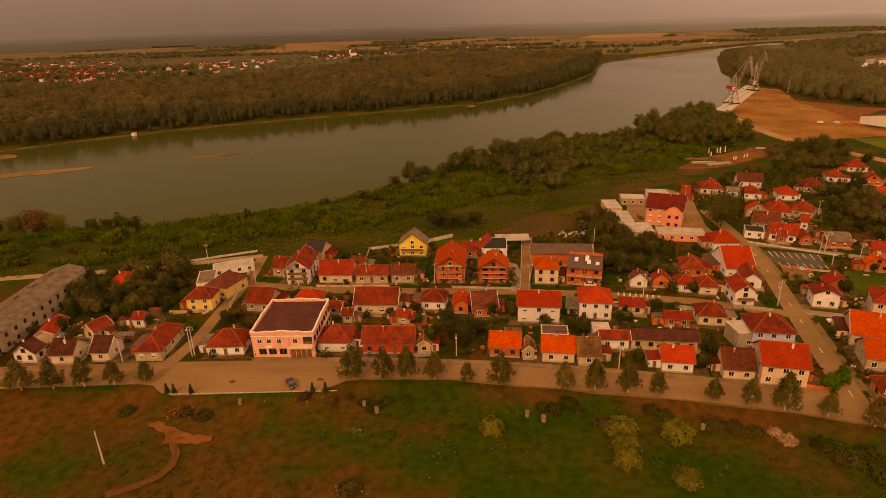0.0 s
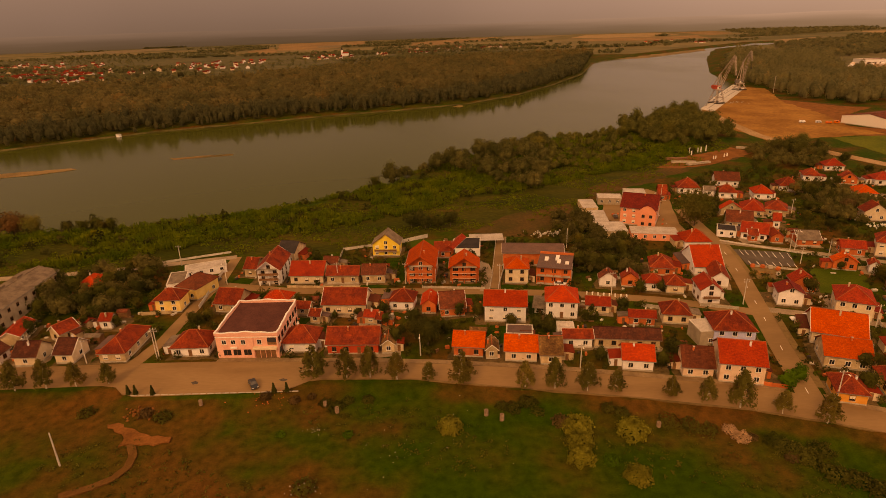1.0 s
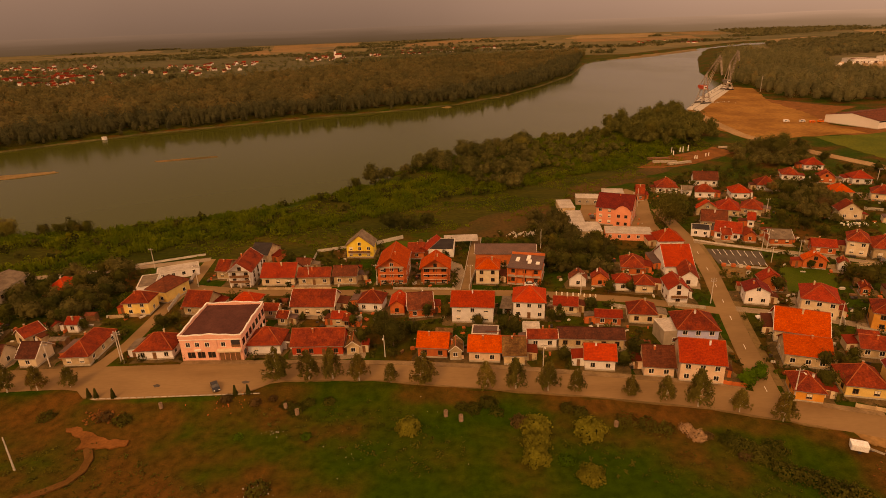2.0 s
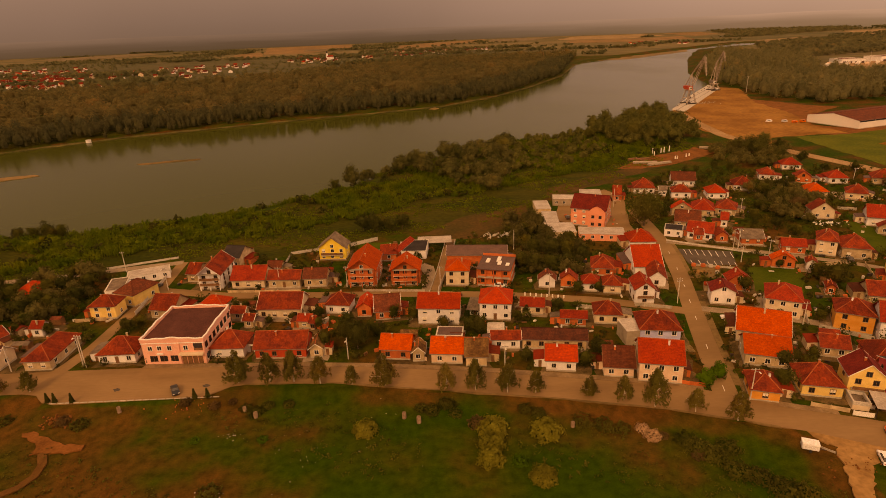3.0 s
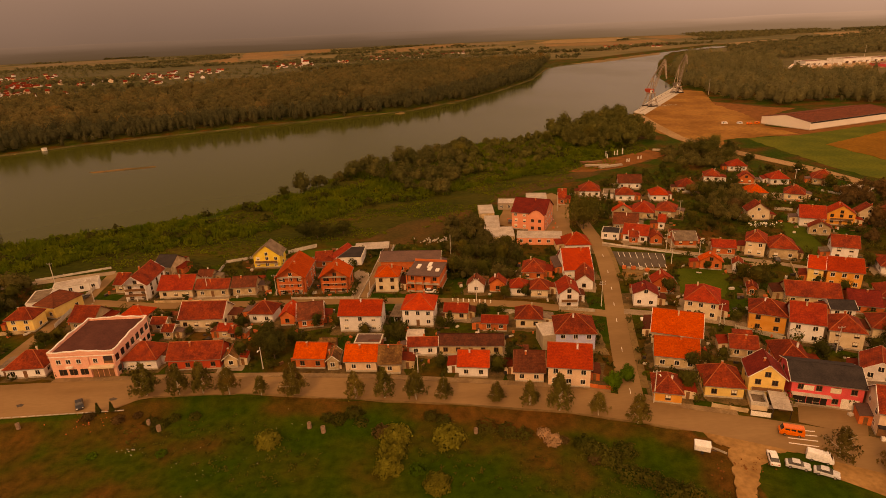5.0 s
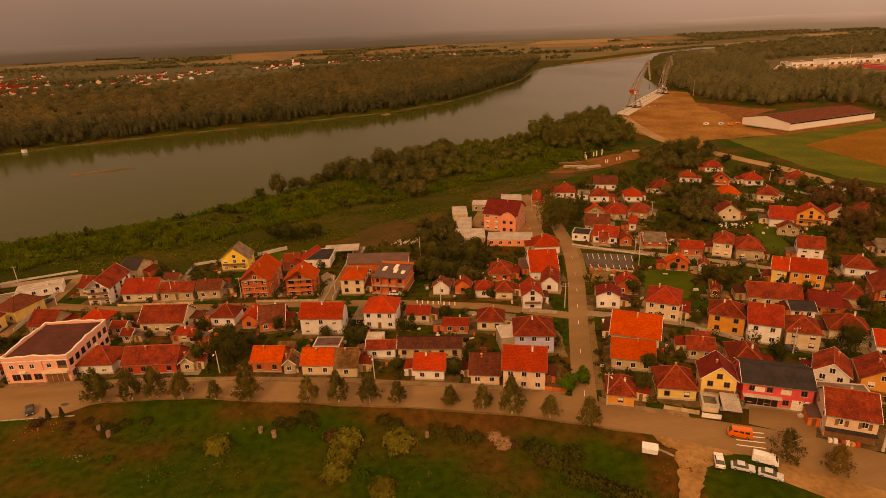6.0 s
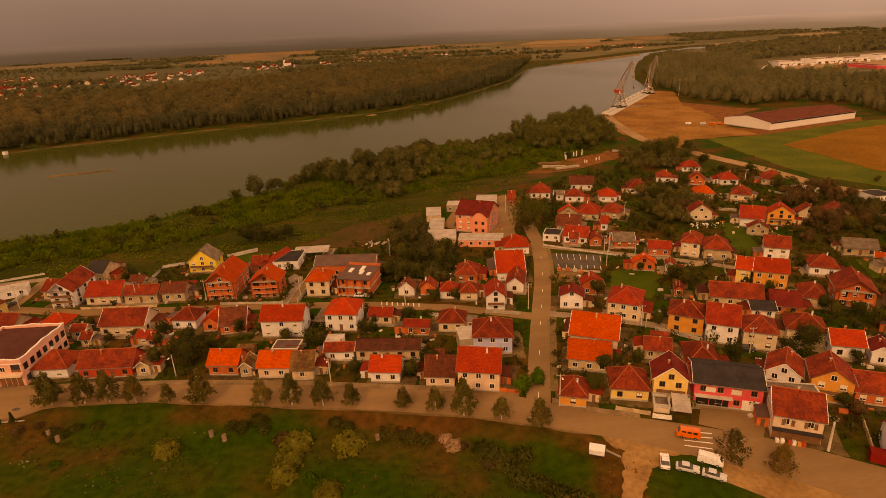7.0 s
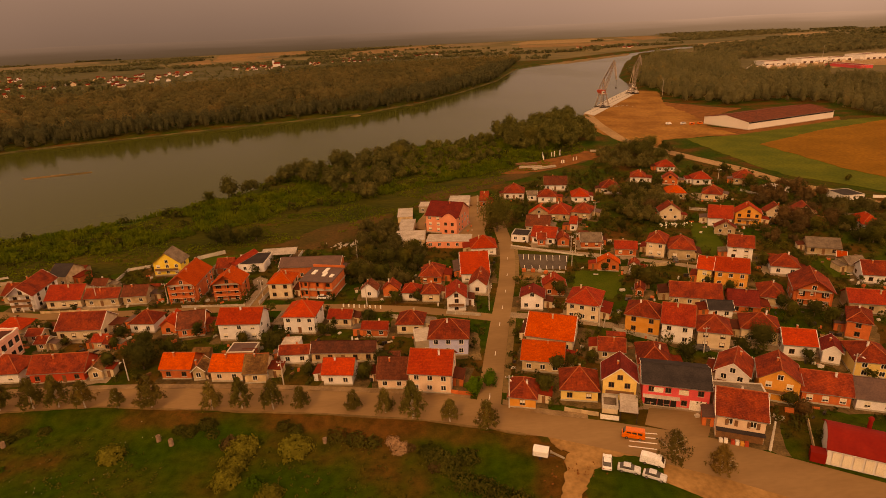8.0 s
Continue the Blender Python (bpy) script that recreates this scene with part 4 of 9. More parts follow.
def roof_bm(w, d, h, kind, pitch, t=0.17):
    """A tiled roof over a plan of w by d with its eaves at h: a closed slab. Gives the mesh and the ridge and hip lines."""
    tp = math.tan(radians(pitch))
    bm = bmesh.new()
    if kind == "gx":
        zr = h + tp * d / 2
        prof = [(-d / 2, h), (0, zr), (d / 2, h), (d / 2, h + t), (0, zr + t), (-d / 2, h + t)]
        a = [bm.verts.new((-w / 2, y, z)) for y, z in prof]
        b = [bm.verts.new((w / 2, y, z)) for y, z in prof]
        for i in range(6):
            j = (i + 1) % 6
            bm.faces.new((a[i], a[j], b[j], b[i]))
        for q in (a, b):
            bm.faces.new((q[0], q[1], q[4], q[5]))
            bm.faces.new((q[1], q[2], q[3], q[4]))
        lines = [((-w / 2, 0, zr + t), (w / 2, 0, zr + t))]
    else:
        m = min(w, d) / 2
        zr = h + tp * m
        e = [(-w / 2, -d / 2), (w / 2, -d / 2), (w / 2, d / 2), (-w / 2, d / 2)]
        if kind == "half" or w >= d:
            r = [(-w / 2 + m, 0), (w / 2 - m, 0)]
        else:
            r = [(0, -d / 2 + m), (0, d / 2 - m)]
        if math.dist(*r) < 0.3:
            r = [(-0.2, 0), (0.2, 0)]
        for dz in (0, t):
            ev = [bm.verts.new((*p, h + dz)) for p in e]
            rv = [bm.verts.new((*p, zr + dz)) for p in r]
            if w >= d or r[0][0] != r[1][0]:
                fs = [(ev[0], ev[1], rv[1], rv[0]), (ev[1], ev[2], rv[1]), (ev[2], ev[3], rv[0], rv[1]), (ev[3], ev[0], rv[0])]
            else:
                fs = [(ev[0], ev[1], rv[0]), (ev[1], ev[2], rv[1], rv[0]), (ev[2], ev[3], rv[1]), (ev[3], ev[0], rv[0], rv[1])]
            for f in fs:
                bm.faces.new(f)
            if dz == 0:
                low = ev
        for i in range(4):
            j = (i + 1) % 4
            bm.faces.new((low[i], low[j], ev[j], ev[i]))
        R = [(*p, zr + t) for p in r]
        near = lambda p: min(R, key=lambda q: math.dist(q[:2], p))
        lines = [(R[0], R[1])] + [((*p, h + t), near(p)) for p in e]
    bmesh.ops.recalc_face_normals(bm, faces=bm.faces)
    uv_slopes(bm)
    return bm, lines, zr


WORDS = {"white": "white plastered", "cream": "cream plastered", "tan": "weathered tan plastered", "peach": "pale peach plastered", "yellow": "yellow plastered", "crimson": "red painted", "lemon": "bright lemon-yellow plastered", "orangewall": "bright orange plastered", "brick": "bare red brick", "blue": "pale blue plastered", "pink": "bright pink", "rose": "pink", "salmon": "salmon pink", "grey": "grey rendered"}
TILES = {"orange": "bright orange tiled", "scarlet": "clean red tiled", "red": "red tiled", "rust": "weathered rust-red tiled", "umber": "dark brown tiled", "brown": "old brown tiled", "darkred": "dark red tiled", "moss": "mossy old tiled", "slate": "dark grey", "slatebrown": "dark brown sheet", "grey": "grey patched", "sheet": "pale sheet metal", "felt": "dark red felt"}
PLOTS = []
HOMES = []


def house(x, y, turn, w, d, h, kind, pitch, wall, tile, floors=1, chimneys=None, z=0.0, far=False):
    rng = random.Random(round(x * 31 + y * 17))
    e = root("house", x, y, z, turn)
    shape = {"gx": "gabled", "gy": "gable-fronted"}.get(kind, "hipped")
    storeys = {1: "single-storey", 2: "two-storey", 3: "three-storey"}[floors]
    if not far:
        PLOTS.append((x, y, turn, w, d))
        HOMES.append((e, wall, tile, h, floors))
    tagged(e, f"{WORDS[wall]} {storeys} house with a {shape} {TILES[tile]} roof", "house", "houses of the village")
    gable_front = kind == "gy"
    rw, rd = (d, w) if gable_front else (w, d)
    m = pose(0, 0, 0, 0, 0, 90) if gable_front else Matrix()
    porch = 1.25 if gable_front and floors > 1 and w > 8 and wall in ("brick", "white") and not far else 0.0
    bm, lines, zr = roof_bm(rw + porch, rd, h, "gx" if kind in ("gx", "gy") else "hip", pitch)
    wall_m, m = m, Matrix.Translation((0, -porch / 2, 0)) @ m
    bm.transform(m)
    roof = part("roof", bm, "r_" + tile, e)
    tiled = tile not in ("slate", "slatebrown", "grey", "sheet", "felt")
    for a, b in lines[:1] if far else lines:
        bm = bmesh.new()
        bar(bm, m @ Vector(a), m @ Vector(b), 0.085)
        part("ridge_tiles", bm, "ridge" if tile in ("rust", "red", "orange", "scarlet", "moss") else "r_" + tile, roof)
    # walls, up to the underside of the roof
    o, tp = 0.45, math.tan(radians(pitch))
    ww, wd = rw - 2 * o, rd - 2 * o
    if kind in ("hip", "hipy"):
        ww, wd = w - 2 * o, d - 2 * o
    top = h + tp * o - 0.01
    bm = bmesh.new()
    if kind in ("gx", "gy"):
        prof = [(-wd / 2, -0.4), (wd / 2, -0.4), (wd / 2, top), (0, top + tp * wd / 2), (-wd / 2, top)]
        a = [bm.verts.new((-ww / 2, py, pz)) for py, pz in prof]
        b = [bm.verts.new((ww / 2, py, pz)) for py, pz in prof]
        bm.faces.new(a)
        bm.faces.new(b[::-1])
        for i in range(5):
            j = (i + 1) % 5
            bm.faces.new((a[j], a[i], b[i], b[j]))
    else:
        add_box(bm, -ww / 2, ww / 2, -wd / 2, wd / 2, -0.4, top)
    bmesh.ops.recalc_face_normals(bm, faces=bm.faces)
    bm.transform(wall_m)
    part("wall", bm, "w_" + wall, e)
    lx, ly = (w - 2 * o, d - 2 * o)
    if not far:
        part("plinth", box_bm(-lx / 2 - 0.04, lx / 2 + 0.04, -ly / 2 - 0.04, ly / 2 + 0.04, -0.4, 0.45), "concrete", e)
        for s in (-1, 1) if gable_front else (0,):
            bm = bmesh.new()
            if s:
                bar(bm, (s * (w / 2 + 0.06), -d / 2, h + 0.04), (s * (w / 2 + 0.06), d / 2, h + 0.04), 0.07)
            else:
                bar(bm, (-w / 2, -d / 2 - 0.06, h + 0.04), (w / 2, -d / 2 - 0.06, h + 0.04), 0.07)
            part("gutter", bm, "gutter", e)
        kindw = rng.choice(("white", "white", "wood"))
        blinds = rng.random() < 0.4
        fh = h / floors if floors > 1 else h
        for f in range(floors):
            zb = f * fh + (0.95 if fh > 2.3 else 0.7)
            if zb + WIN_H > h + 0.1:
                zb = h - WIN_H - 0.12
            n = max(1, int(lx / 3.0))
            for i in range(n):
                if f == 0 and n > 2 and i == n // 2 and rng.random() < 0.5:
                    shared("door", DOOR, e, pose(lx * ((i + 0.5) / n - 0.5), -ly / 2 - 0.01, 0))
                    continue
                window_on(e, pose(lx * ((i + 0.5) / n - 0.5) + rng.uniform(-0.15, 0.15), -ly / 2 - 0.01, zb), kindw, y < 190, blinds and rng.random() < 0.6)
            n = max(1, int(ly / 3.6))
            for s in (-1, 1):
                for i in range(n):
                    if rng.random() < 0.75:
                        window_on(e, pose(s * (lx / 2 + 0.01), ly * ((i + 0.5) / n - 0.5), zb, 0, 0, 90 * s), kindw, False)
        if gable_front and floors > 1 and w > 6.5:
            for f in range(1, floors):
                slab = part("balcony", box_bm(-lx * 0.42, lx * 0.42, -ly / 2 - 1.15, -ly / 2, f * fh - 0.14, f * fh, bevel=0.02), "w_peach" if wall == "brick" else "concrete_white", e)
                part("railing", box_bm(-lx * 0.42, lx * 0.42, -ly / 2 - 1.14, -ly / 2 - 1.06, f * fh, f * fh + 0.85), "w_brick" if wall == "brick" else "trim_wood", slab)
            if porch:
                for k in (-1, 0, 1):
                    part("column", box_bm(lx * 0.41 * k - 0.15, lx * 0.41 * k + 0.15, -ly / 2 - 1.05, -ly / 2 - 0.75, -0.3, h + 0.1), "w_" + wall, e, "square porch column")
                    # dark glass panels on the wall imitate the shaded openings behind the porch
                    for f in range(floors):
                        part("doorway", box_bm(lx * 0.2 * (k * 1.35) - 0.55, lx * 0.2 * (k * 1.35) + 0.55, -ly / 2 - 0.05, -ly / 2 + 0.02, f * fh + 0.1, f * fh + min(2.1, fh - 0.35)), "glass", e, "dark panel for a shaded porch opening") if k else None
                part("porch_slab", box_bm(-lx * 0.44, lx * 0.44, -ly / 2 - 1.15, -ly / 2 - 0.002, h + 0.1, h + 0.26), "concrete", e)
        if gable_front and w > 6.5:
            window_on(e, pose(0, -ly / 2 - 0.01, h + 0.25), kindw, False)
        if kind in ("gx", "gy"):
            tone = "trim_white" if (round(x * 7) + round(y * 3)) % 5 < 2 else "trim_wood" if wall != "brick" else "r_" + tile
            for s in (-1, 1):
                bm = bmesh.new()
                for k in (-1, 1):
                    bar(bm, m @ Vector((s * ((rw + porch) / 2 + 0.03), k * (rd / 2 + 0.02), h + 0.07)), m @ Vector((s * ((rw + porch) / 2 + 0.03), k * 0.04, zr + 0.07)), 0.06)
                part("verge_board", bm, tone, roof)
    # chimneys
    for k in range(rng.choice((1, 1, 1)) if chimneys is None else chimneys):
        if not tiled and chimneys is None:
            break
        q = m @ Vector((rng.uniform(-0.32, 0.32) * max(rw - 4, 1), rng.choice((-1, 1)) * rng.uniform(0.4, 1.1), 0))
        cz = zr + rng.uniform(0.3, 0.65)
        c = part("chimney", box_bm(q.x - 0.2, q.x + 0.2, q.y - 0.2, q.y + 0.2, h, cz, bevel=0.03), rng.choice(("w_brick", "w_white", "w_tan", "w_brick")), e)
        if not far:
            part("cap", box_bm(q.x - 0.25, q.x + 0.25, q.y - 0.25, q.y + 0.25, cz, cz + 0.08), "concrete", c)
    return e


def flat_building(name, x, y, turn, w, d, h, wall, roof, label, parapet=0.35, windows=True, floors=1, category="building", z=0.0, trim="concrete_white"):
    """A block with a flat roof inside a low parapet."""
    e = tagged(root(name, x, y, z, turn), label, category)
    part("wall", box_bm(-w / 2, w / 2, -d / 2, d / 2, -0.4, h - 0.02, bevel=0.03), "w_" + wall, e)
    part("roof", box_bm(-w / 2 + 0.25, w / 2 - 0.25, -d / 2 + 0.25, d / 2 - 0.25, h - 0.02, h + 0.06), "r_" + roof, e)
    bm = bmesh.new()
    for a in ((-w / 2 - 0.1, w / 2 + 0.1, -d / 2 - 0.1, -d / 2 + 0.25), (-w / 2 - 0.1, w / 2 + 0.1, d / 2 - 0.25, d / 2 + 0.1), (-w / 2 - 0.1, -w / 2 + 0.25, -d / 2 + 0.25, d / 2 - 0.25), (w / 2 - 0.25, w / 2 + 0.1, -d / 2 + 0.25, d / 2 - 0.25)):
        add_box(bm, *a, h - 0.02, h + parapet)
    part("parapet", bm, trim, e)
    if windows:
        fh = h / floors
        for f in range(floors):
            for i in range(max(1, int(w / 3.2))):
                n = max(1, int(w / 3.2))
                window_on(e, pose(w * ((i + 0.5) / n - 0.5), -d / 2 - 0.01, f * fh + min(0.95, fh - WIN_H - 0.3)), "white", False)
    return e


def carport(x, y, turn, w, d, h, material, label):
    """A sheet roof on four posts."""
    e = tagged(root("carport", x, y, 0.05, turn), label, "carport")
    for sx in (-1, 1):
        for sy in (-1, 1):
            bm = bmesh.new()
            bar(bm, (sx * (w / 2 - 0.2), sy * (d / 2 - 0.2), -0.1), (sx * (w / 2 - 0.2), sy * (d / 2 - 0.2), h + sy * 0.2), 0.07)
            part("post", bm, "steel_dark", e)
    bm = box_bm(-w / 2, w / 2, -d / 2, d / 2, -0.05, 0.05)
    bm.transform(pose(0, 0, h + 0.05, math.degrees(math.atan2(0.4, d)), 0, 0))
    roof = part("roof", bm, material, e)
    for k in range(int(w / 0.8)):
        bm = box_bm(-w / 2 + 0.4 + k * 0.8, -w / 2 + 0.46 + k * 0.8, -d / 2, d / 2, 0.05, 0.09)
        bm.transform(pose(0, 0, h + 0.05, math.degrees(math.atan2(0.4, d)), 0, 0))
        part("seam", bm, material, roof)
    return e


house(-109.2, 134.0, -2, 6.9, 4.9, 2.8, "gy", 38, "white", "umber", 1)
house(-98.6, 134.3, 0, 6.8, 7.6, 2.8, "gx", 38, "cream", "umber", 1)
house(-88.7, 135.3, -2, 5.7, 7.8, 2.8, "gx", 38, "cream", "umber", 1)
house(-75.9, 138.9, 0, 7.9, 15.0, 2.8, "hip", 36, "tan", "rust", 1)
house(-111.3, 146.6, 101, 10.5, 6.0, 2.8, "gx", 30, "tan", "red", 1)
house(-97.6, 146.4, -28, 6.1, 6.1, 2.8, "gy", 36, "tan", "rust", 1)
house(-87.8, 152.3, -2, 4.0, 4.5, 2.8, "gx", 36, "white", "red", 1)
house(-108.1, 180.4, -3, 8.1, 10.0, 2.8, "hip", 33, "cream", "scarlet", 1)
house(-73.8, 164.0, -0, 8.7, 7.3, 4.2, "hip", 36, "yellow", "rust", 2)
house(-69.9, 174.9, -20, 8.8, 11.3, 4.0, "hip", 34, "yellow", "brown", 1)
house(-55.9, 137.8, 1, 10.6, 8.9, 2.8, "hip", 36, "white", "rust", 1)
house(-26.4, 138.5, -2, 9.7, 8.7, 2.9, "hipy", 38, "white", "rust", 1)
house(-11.7, 136.8, -2, 14.5, 8.4, 3.0, "gx", 38, "crimson", "rust", 1)
house(-2.4, 135.6, 2, 4.2, 6.3, 2.6, "gy", 38, "tan", "moss", 1)
house(19.4, 133.6, -8, 8.6, 7.6, 3.0, "gx", 36, "brick", "orange", 1)
house(25.1, 131.2, -2, 3.8, 5.5, 2.6, "gy", 42, "tan", "moss", 1)
house(32.8, 130.8, -7, 8.9, 8.0, 3.0, "gx", 36, "peach", "orange", 1)
house(40.1, 129.3, -4, 6.1, 8.5, 2.8, "gx", 38, "tan", "moss", 1)
house(48.4, 135.3, -4, 8.3, 4.8, 2.9, "gx", 34, "white", "rust", 1)
house(61.3, 134.8, -7, 17.6, 5.9, 2.9, "gx", 34, "tan", "umber", 1)
house(61.1, 124.8, -9, 8.1, 7.2, 3.0, "gx", 38, "white", "scarlet", 1)
house(74.6, 122.2, -9, 7.8, 9.1, 2.8, "gx", 38, "peach", "brown", 1)
house(84.0, 119.9, -13, 10.7, 10.6, 5.2, "gx", 36, "peach", "scarlet", 2)
house(-54.2, 163.9, -10, 8.7, 9.6, 2.8, "gx", 36, "tan", "rust", 1)
house(-39.8, 163.7, -8, 8.8, 7.1, 3.0, "hip", 34, "tan", "scarlet", 1)
house(-17.6, 160.9, -4, 13.9, 10.0, 3.2, "gx", 36, "cream", "rust", 1)
house(-0.1, 161.3, -8, 8.2, 7.6, 3.0, "hip", 36, "white", "rust", 1)
house(8.2, 158.9, -3, 5.1, 8.0, 3.0, "gy", 36, "brick", "scarlet", 1)
house(14.9, 157.4, 5, 8.1, 9.7, 2.8, "gx", 36, "brick", "brown", 1)
house(30.9, 152.7, -7, 12.8, 9.0, 5.2, "gx", 35, "white", "scarlet", 2)
house(47.8, 154.6, -9, 10.0, 10.1, 5.4, "hip", 32, "white", "scarlet", 2)
house(58.8, 154.9, -11, 7.5, 5.6, 2.6, "gx", 34, "cream", "red", 1)
house(69.2, 146.2, -10, 7.7, 4.5, 2.6, "gx", 34, "brick", "red", 1)
house(79.4, 148.3, -10, 8.2, 7.7, 3.0, "hip", 36, "cream", "rust", 1)
house(89.4, 136.2, -8, 11.1, 10.3, 5.0, "hip", 34, "blue", "rust", 2)
house(-47.3, 187.0, -0, 8.9, 14.5, 5.6, "gy", 38, "white", "rust", 3)
house(-34.3, 184.6, -3, 12.2, 10.2, 3.0, "gx", 35, "cream", "red", 1)
house(-21.9, 182.3, -3, 11.7, 6.9, 3.0, "gx", 34, "tan", "rust", 1)
house(-11.3, 182.4, -3, 8.5, 7.3, 3.0, "gx", 36, "tan", "brown", 1)
house(-9.2, 207.2, -4, 11.0, 7.9, 4.6, "gy", 38, "lemon", "grey", 2)
house(5.2, 185.3, -3, 10.6, 15.3, 6.2, "gy", 36, "brick", "orange", 3)
house(19.7, 181.4, -3, 10.6, 8.1, 5.6, "gy", 34, "brick", "orange", 3)
house(37.4, 179.7, -6, 8.5, 9.2, 5.4, "hip", 32, "cream", "orange", 2)
house(45.0, 195.1, -6, 22.2, 9.0, 4.6, "gx", 26, "brick", "slatebrown", 1)
house(66.5, 172.7, -11, 6.1, 4.5, 2.8, "gy", 40, "white", "brown", 1)
house(73.6, 172.4, -12, 5.9, 4.5, 2.8, "gy", 38, "brick", "rust", 1)
house(80.1, 169.5, -11, 6.2, 6.4, 2.8, "hip", 36, "white", "red", 1)
house(86.5, 167.8, -11, 6.3, 7.0, 2.8, "hip", 36, "cream", "rust", 1)
house(93.8, 160.8, -6, 6.6, 9.2, 4.6, "gy", 36, "white", "red", 2)
house(102.7, 173.2, -15, 6.2, 10.7, 3.0, "gy", 38, "white", "rust", 1)
house(102.3, 184.7, -3, 10.0, 14.6, 3.2, "gx", 36, "white", "scarlet", 1)
house(87.7, 183.4, -13, 8.1, 10.1, 2.8, "hip", 36, "brick", "rust", 1)
house(108.7, 206.8, -4, 10.2, 10.2, 3.0, "hip", 35, "white", "scarlet", 1)
house(116.9, 157.0, -16, 7.6, 6.8, 4.2, "gy", 26, "white", "darkred", 1)
house(125.6, 164.9, -10, 7.6, 5.4, 3.6, "gy", 36, "brick", "red", 1)
house(131.0, 149.4, -27, 9.9, 11.0, 5.4, "hip", 32, "cream", "red", 2)
house(117.6, 135.7, -24, 13.0, 12.0, 3.4, "gx", 36, "cream", "orange", 1)
house(112.3, 124.2, -18, 10.8, 9.5, 3.2, "gx", 34, "tan", "orange", 1)
house(104.2, 109.9, -17, 6.8, 8.1, 2.8, "hip", 38, "orangewall", "rust", 1)
house(117.4, 111.1, -14, 9.1, 8.9, 3.0, "hipy", 38, "yellow", "rust", 1)
house(126.2, 109.2, -18, 8.1, 7.6, 5.4, "gy", 40, "yellow", "darkred", 2)
shop = house(138.0, 106.7, -20, 14.7, 11.0, 5.6, "gx", 22, "pink", "slate", 2)
corner_shop = house(146.0, 94.2, -24, 9.7, 10.1, 5.4, "gx", 36, "peach", "rust", 2)
house(153.8, 109.6, -36, 7.8, 8.8, 4.6, "gy", 36, "white", "rust", 2)
house(161.1, 104.7, -28, 8.9, 9.1, 5.4, "gy", 34, "orangewall", "rust", 2)
house(170.2, 102.2, -23, 10.2, 8.7, 2.9, "gx", 36, "brick", "rust", 1)
house(178.9, 98.5, -22, 8.7, 8.6, 2.9, "gx", 34, "white", "slatebrown", 1)
house(138.6, 119.2, -16, 8.0, 10.6, 3.2, "hip", 36, "brick", "rust", 1)
house(130.5, 125.9, -18, 7.0, 6.8, 2.6, "gx", 34, "tan", "rust", 1)
house(144.3, 138.6, -29, 9.8, 9.3, 5.4, "hip", 32, "orangewall", "rust", 2)
house(151.2, 132.9, -26, 8.5, 10.6, 5.6, "gx", 36, "white", "red", 2)
house(158.5, 128.1, -23, 8.6, 9.2, 5.0, "hip", 34, "cream", "rust", 2)
house(171.7, 129.0, -25, 9.8, 9.1, 4.0, "hip", 34, "cream", "rust", 1)
house(176.7, 120.9, -19, 8.0, 7.8, 3.4, "gx", 36, "white", "scarlet", 1)
house(182.4, 116.1, -31, 4.7, 6.8, 3.4, "gy", 38, "white", "darkred", 1)
house(187.5, 110.8, -20, 8.7, 9.7, 4.2, "hip", 34, "yellow", "rust", 2)
house(198.0, 127.1, -36, 6.1, 9.4, 5.0, "hip", 32, "brick", "rust", 2)
house(211.1, 139.9, -20, 12.0, 8.3, 3.0, "gx", 34, "tan", "red", 1)
house(199.3, 148.0, -26, 10.9, 11.2, 5.0, "gy", 34, "brick", "rust", 2)
house(188.1, 149.4, -25, 7.3, 10.3, 2.8, "hip", 36, "tan", "rust", 1)
house(165.8, 152.6, -19, 15.0, 9.3, 2.8, "gx", 34, "tan", "rust", 1)
house(177.0, 146.1, -22, 8.4, 10.4, 2.6, "gx", 30, "brick", "darkred", 1)
house(168.6, 143.4, -15, 7.1, 7.0, 2.6, "gx", 24, "white", "slate", 1)
house(176.1, 165.9, -32, 5.0, 8.8, 5.6, "gx", 34, "yellow", "scarlet", 2)
house(182.8, 162.9, -25, 10.4, 9.5, 5.6, "gx", 34, "orangewall", "scarlet", 2)
house(205.2, 169.3, -26, 9.1, 8.9, 3.0, "hip", 36, "white", "rust", 1)
house(198.1, 183.8, -26, 8.7, 8.7, 5.0, "gx", 36, "white", "rust", 2)
house(179.1, 189.4, -21, 9.6, 11.0, 4.0, "hip", 36, "tan", "rust", 1)
house(171.9, 193.2, -31, 7.2, 10.2, 5.4, "hipy", 38, "cream", "rust", 2)
house(160.5, 194.6, -19, 8.3, 7.1, 2.8, "gx", 30, "brick", "red", 1)
house(149.1, 180.9, -18, 7.9, 4.5, 3.0, "gy", 32, "brick", "orange", 1)
house(157.1, 177.9, -26, 3.7, 4.9, 2.8, "gy", 38, "white", "rust", 1)
house(211.1, 221.2, -26, 9.7, 11.2, 3.6, "gx", 36, "white", "red", 1)
house(222.1, 219.4, -25, 10.6, 7.4, 4.8, "gy", 34, "orangewall", "scarlet", 2)
house(206.5, 208.6, -26, 8.3, 4.5, 2.8, "gy", 32, "tan", "rust", 1)
house(234.6, 220.7, -17, 9.4, 5.6, 3.8, "gy", 36, "cream", "rust", 1)
house(247.8, 221.5, -22, 9.3, 8.2, 3.2, "gy", 34, "tan", "rust", 1)
house(262.6, 204.6, -17, 7.7, 12.3, 3.0, "hip", 36, "white", "scarlet", 1)
house(228.9, 183.9, -23, 11.0, 8.8, 2.8, "gx", 28, "tan", "grey", 1)
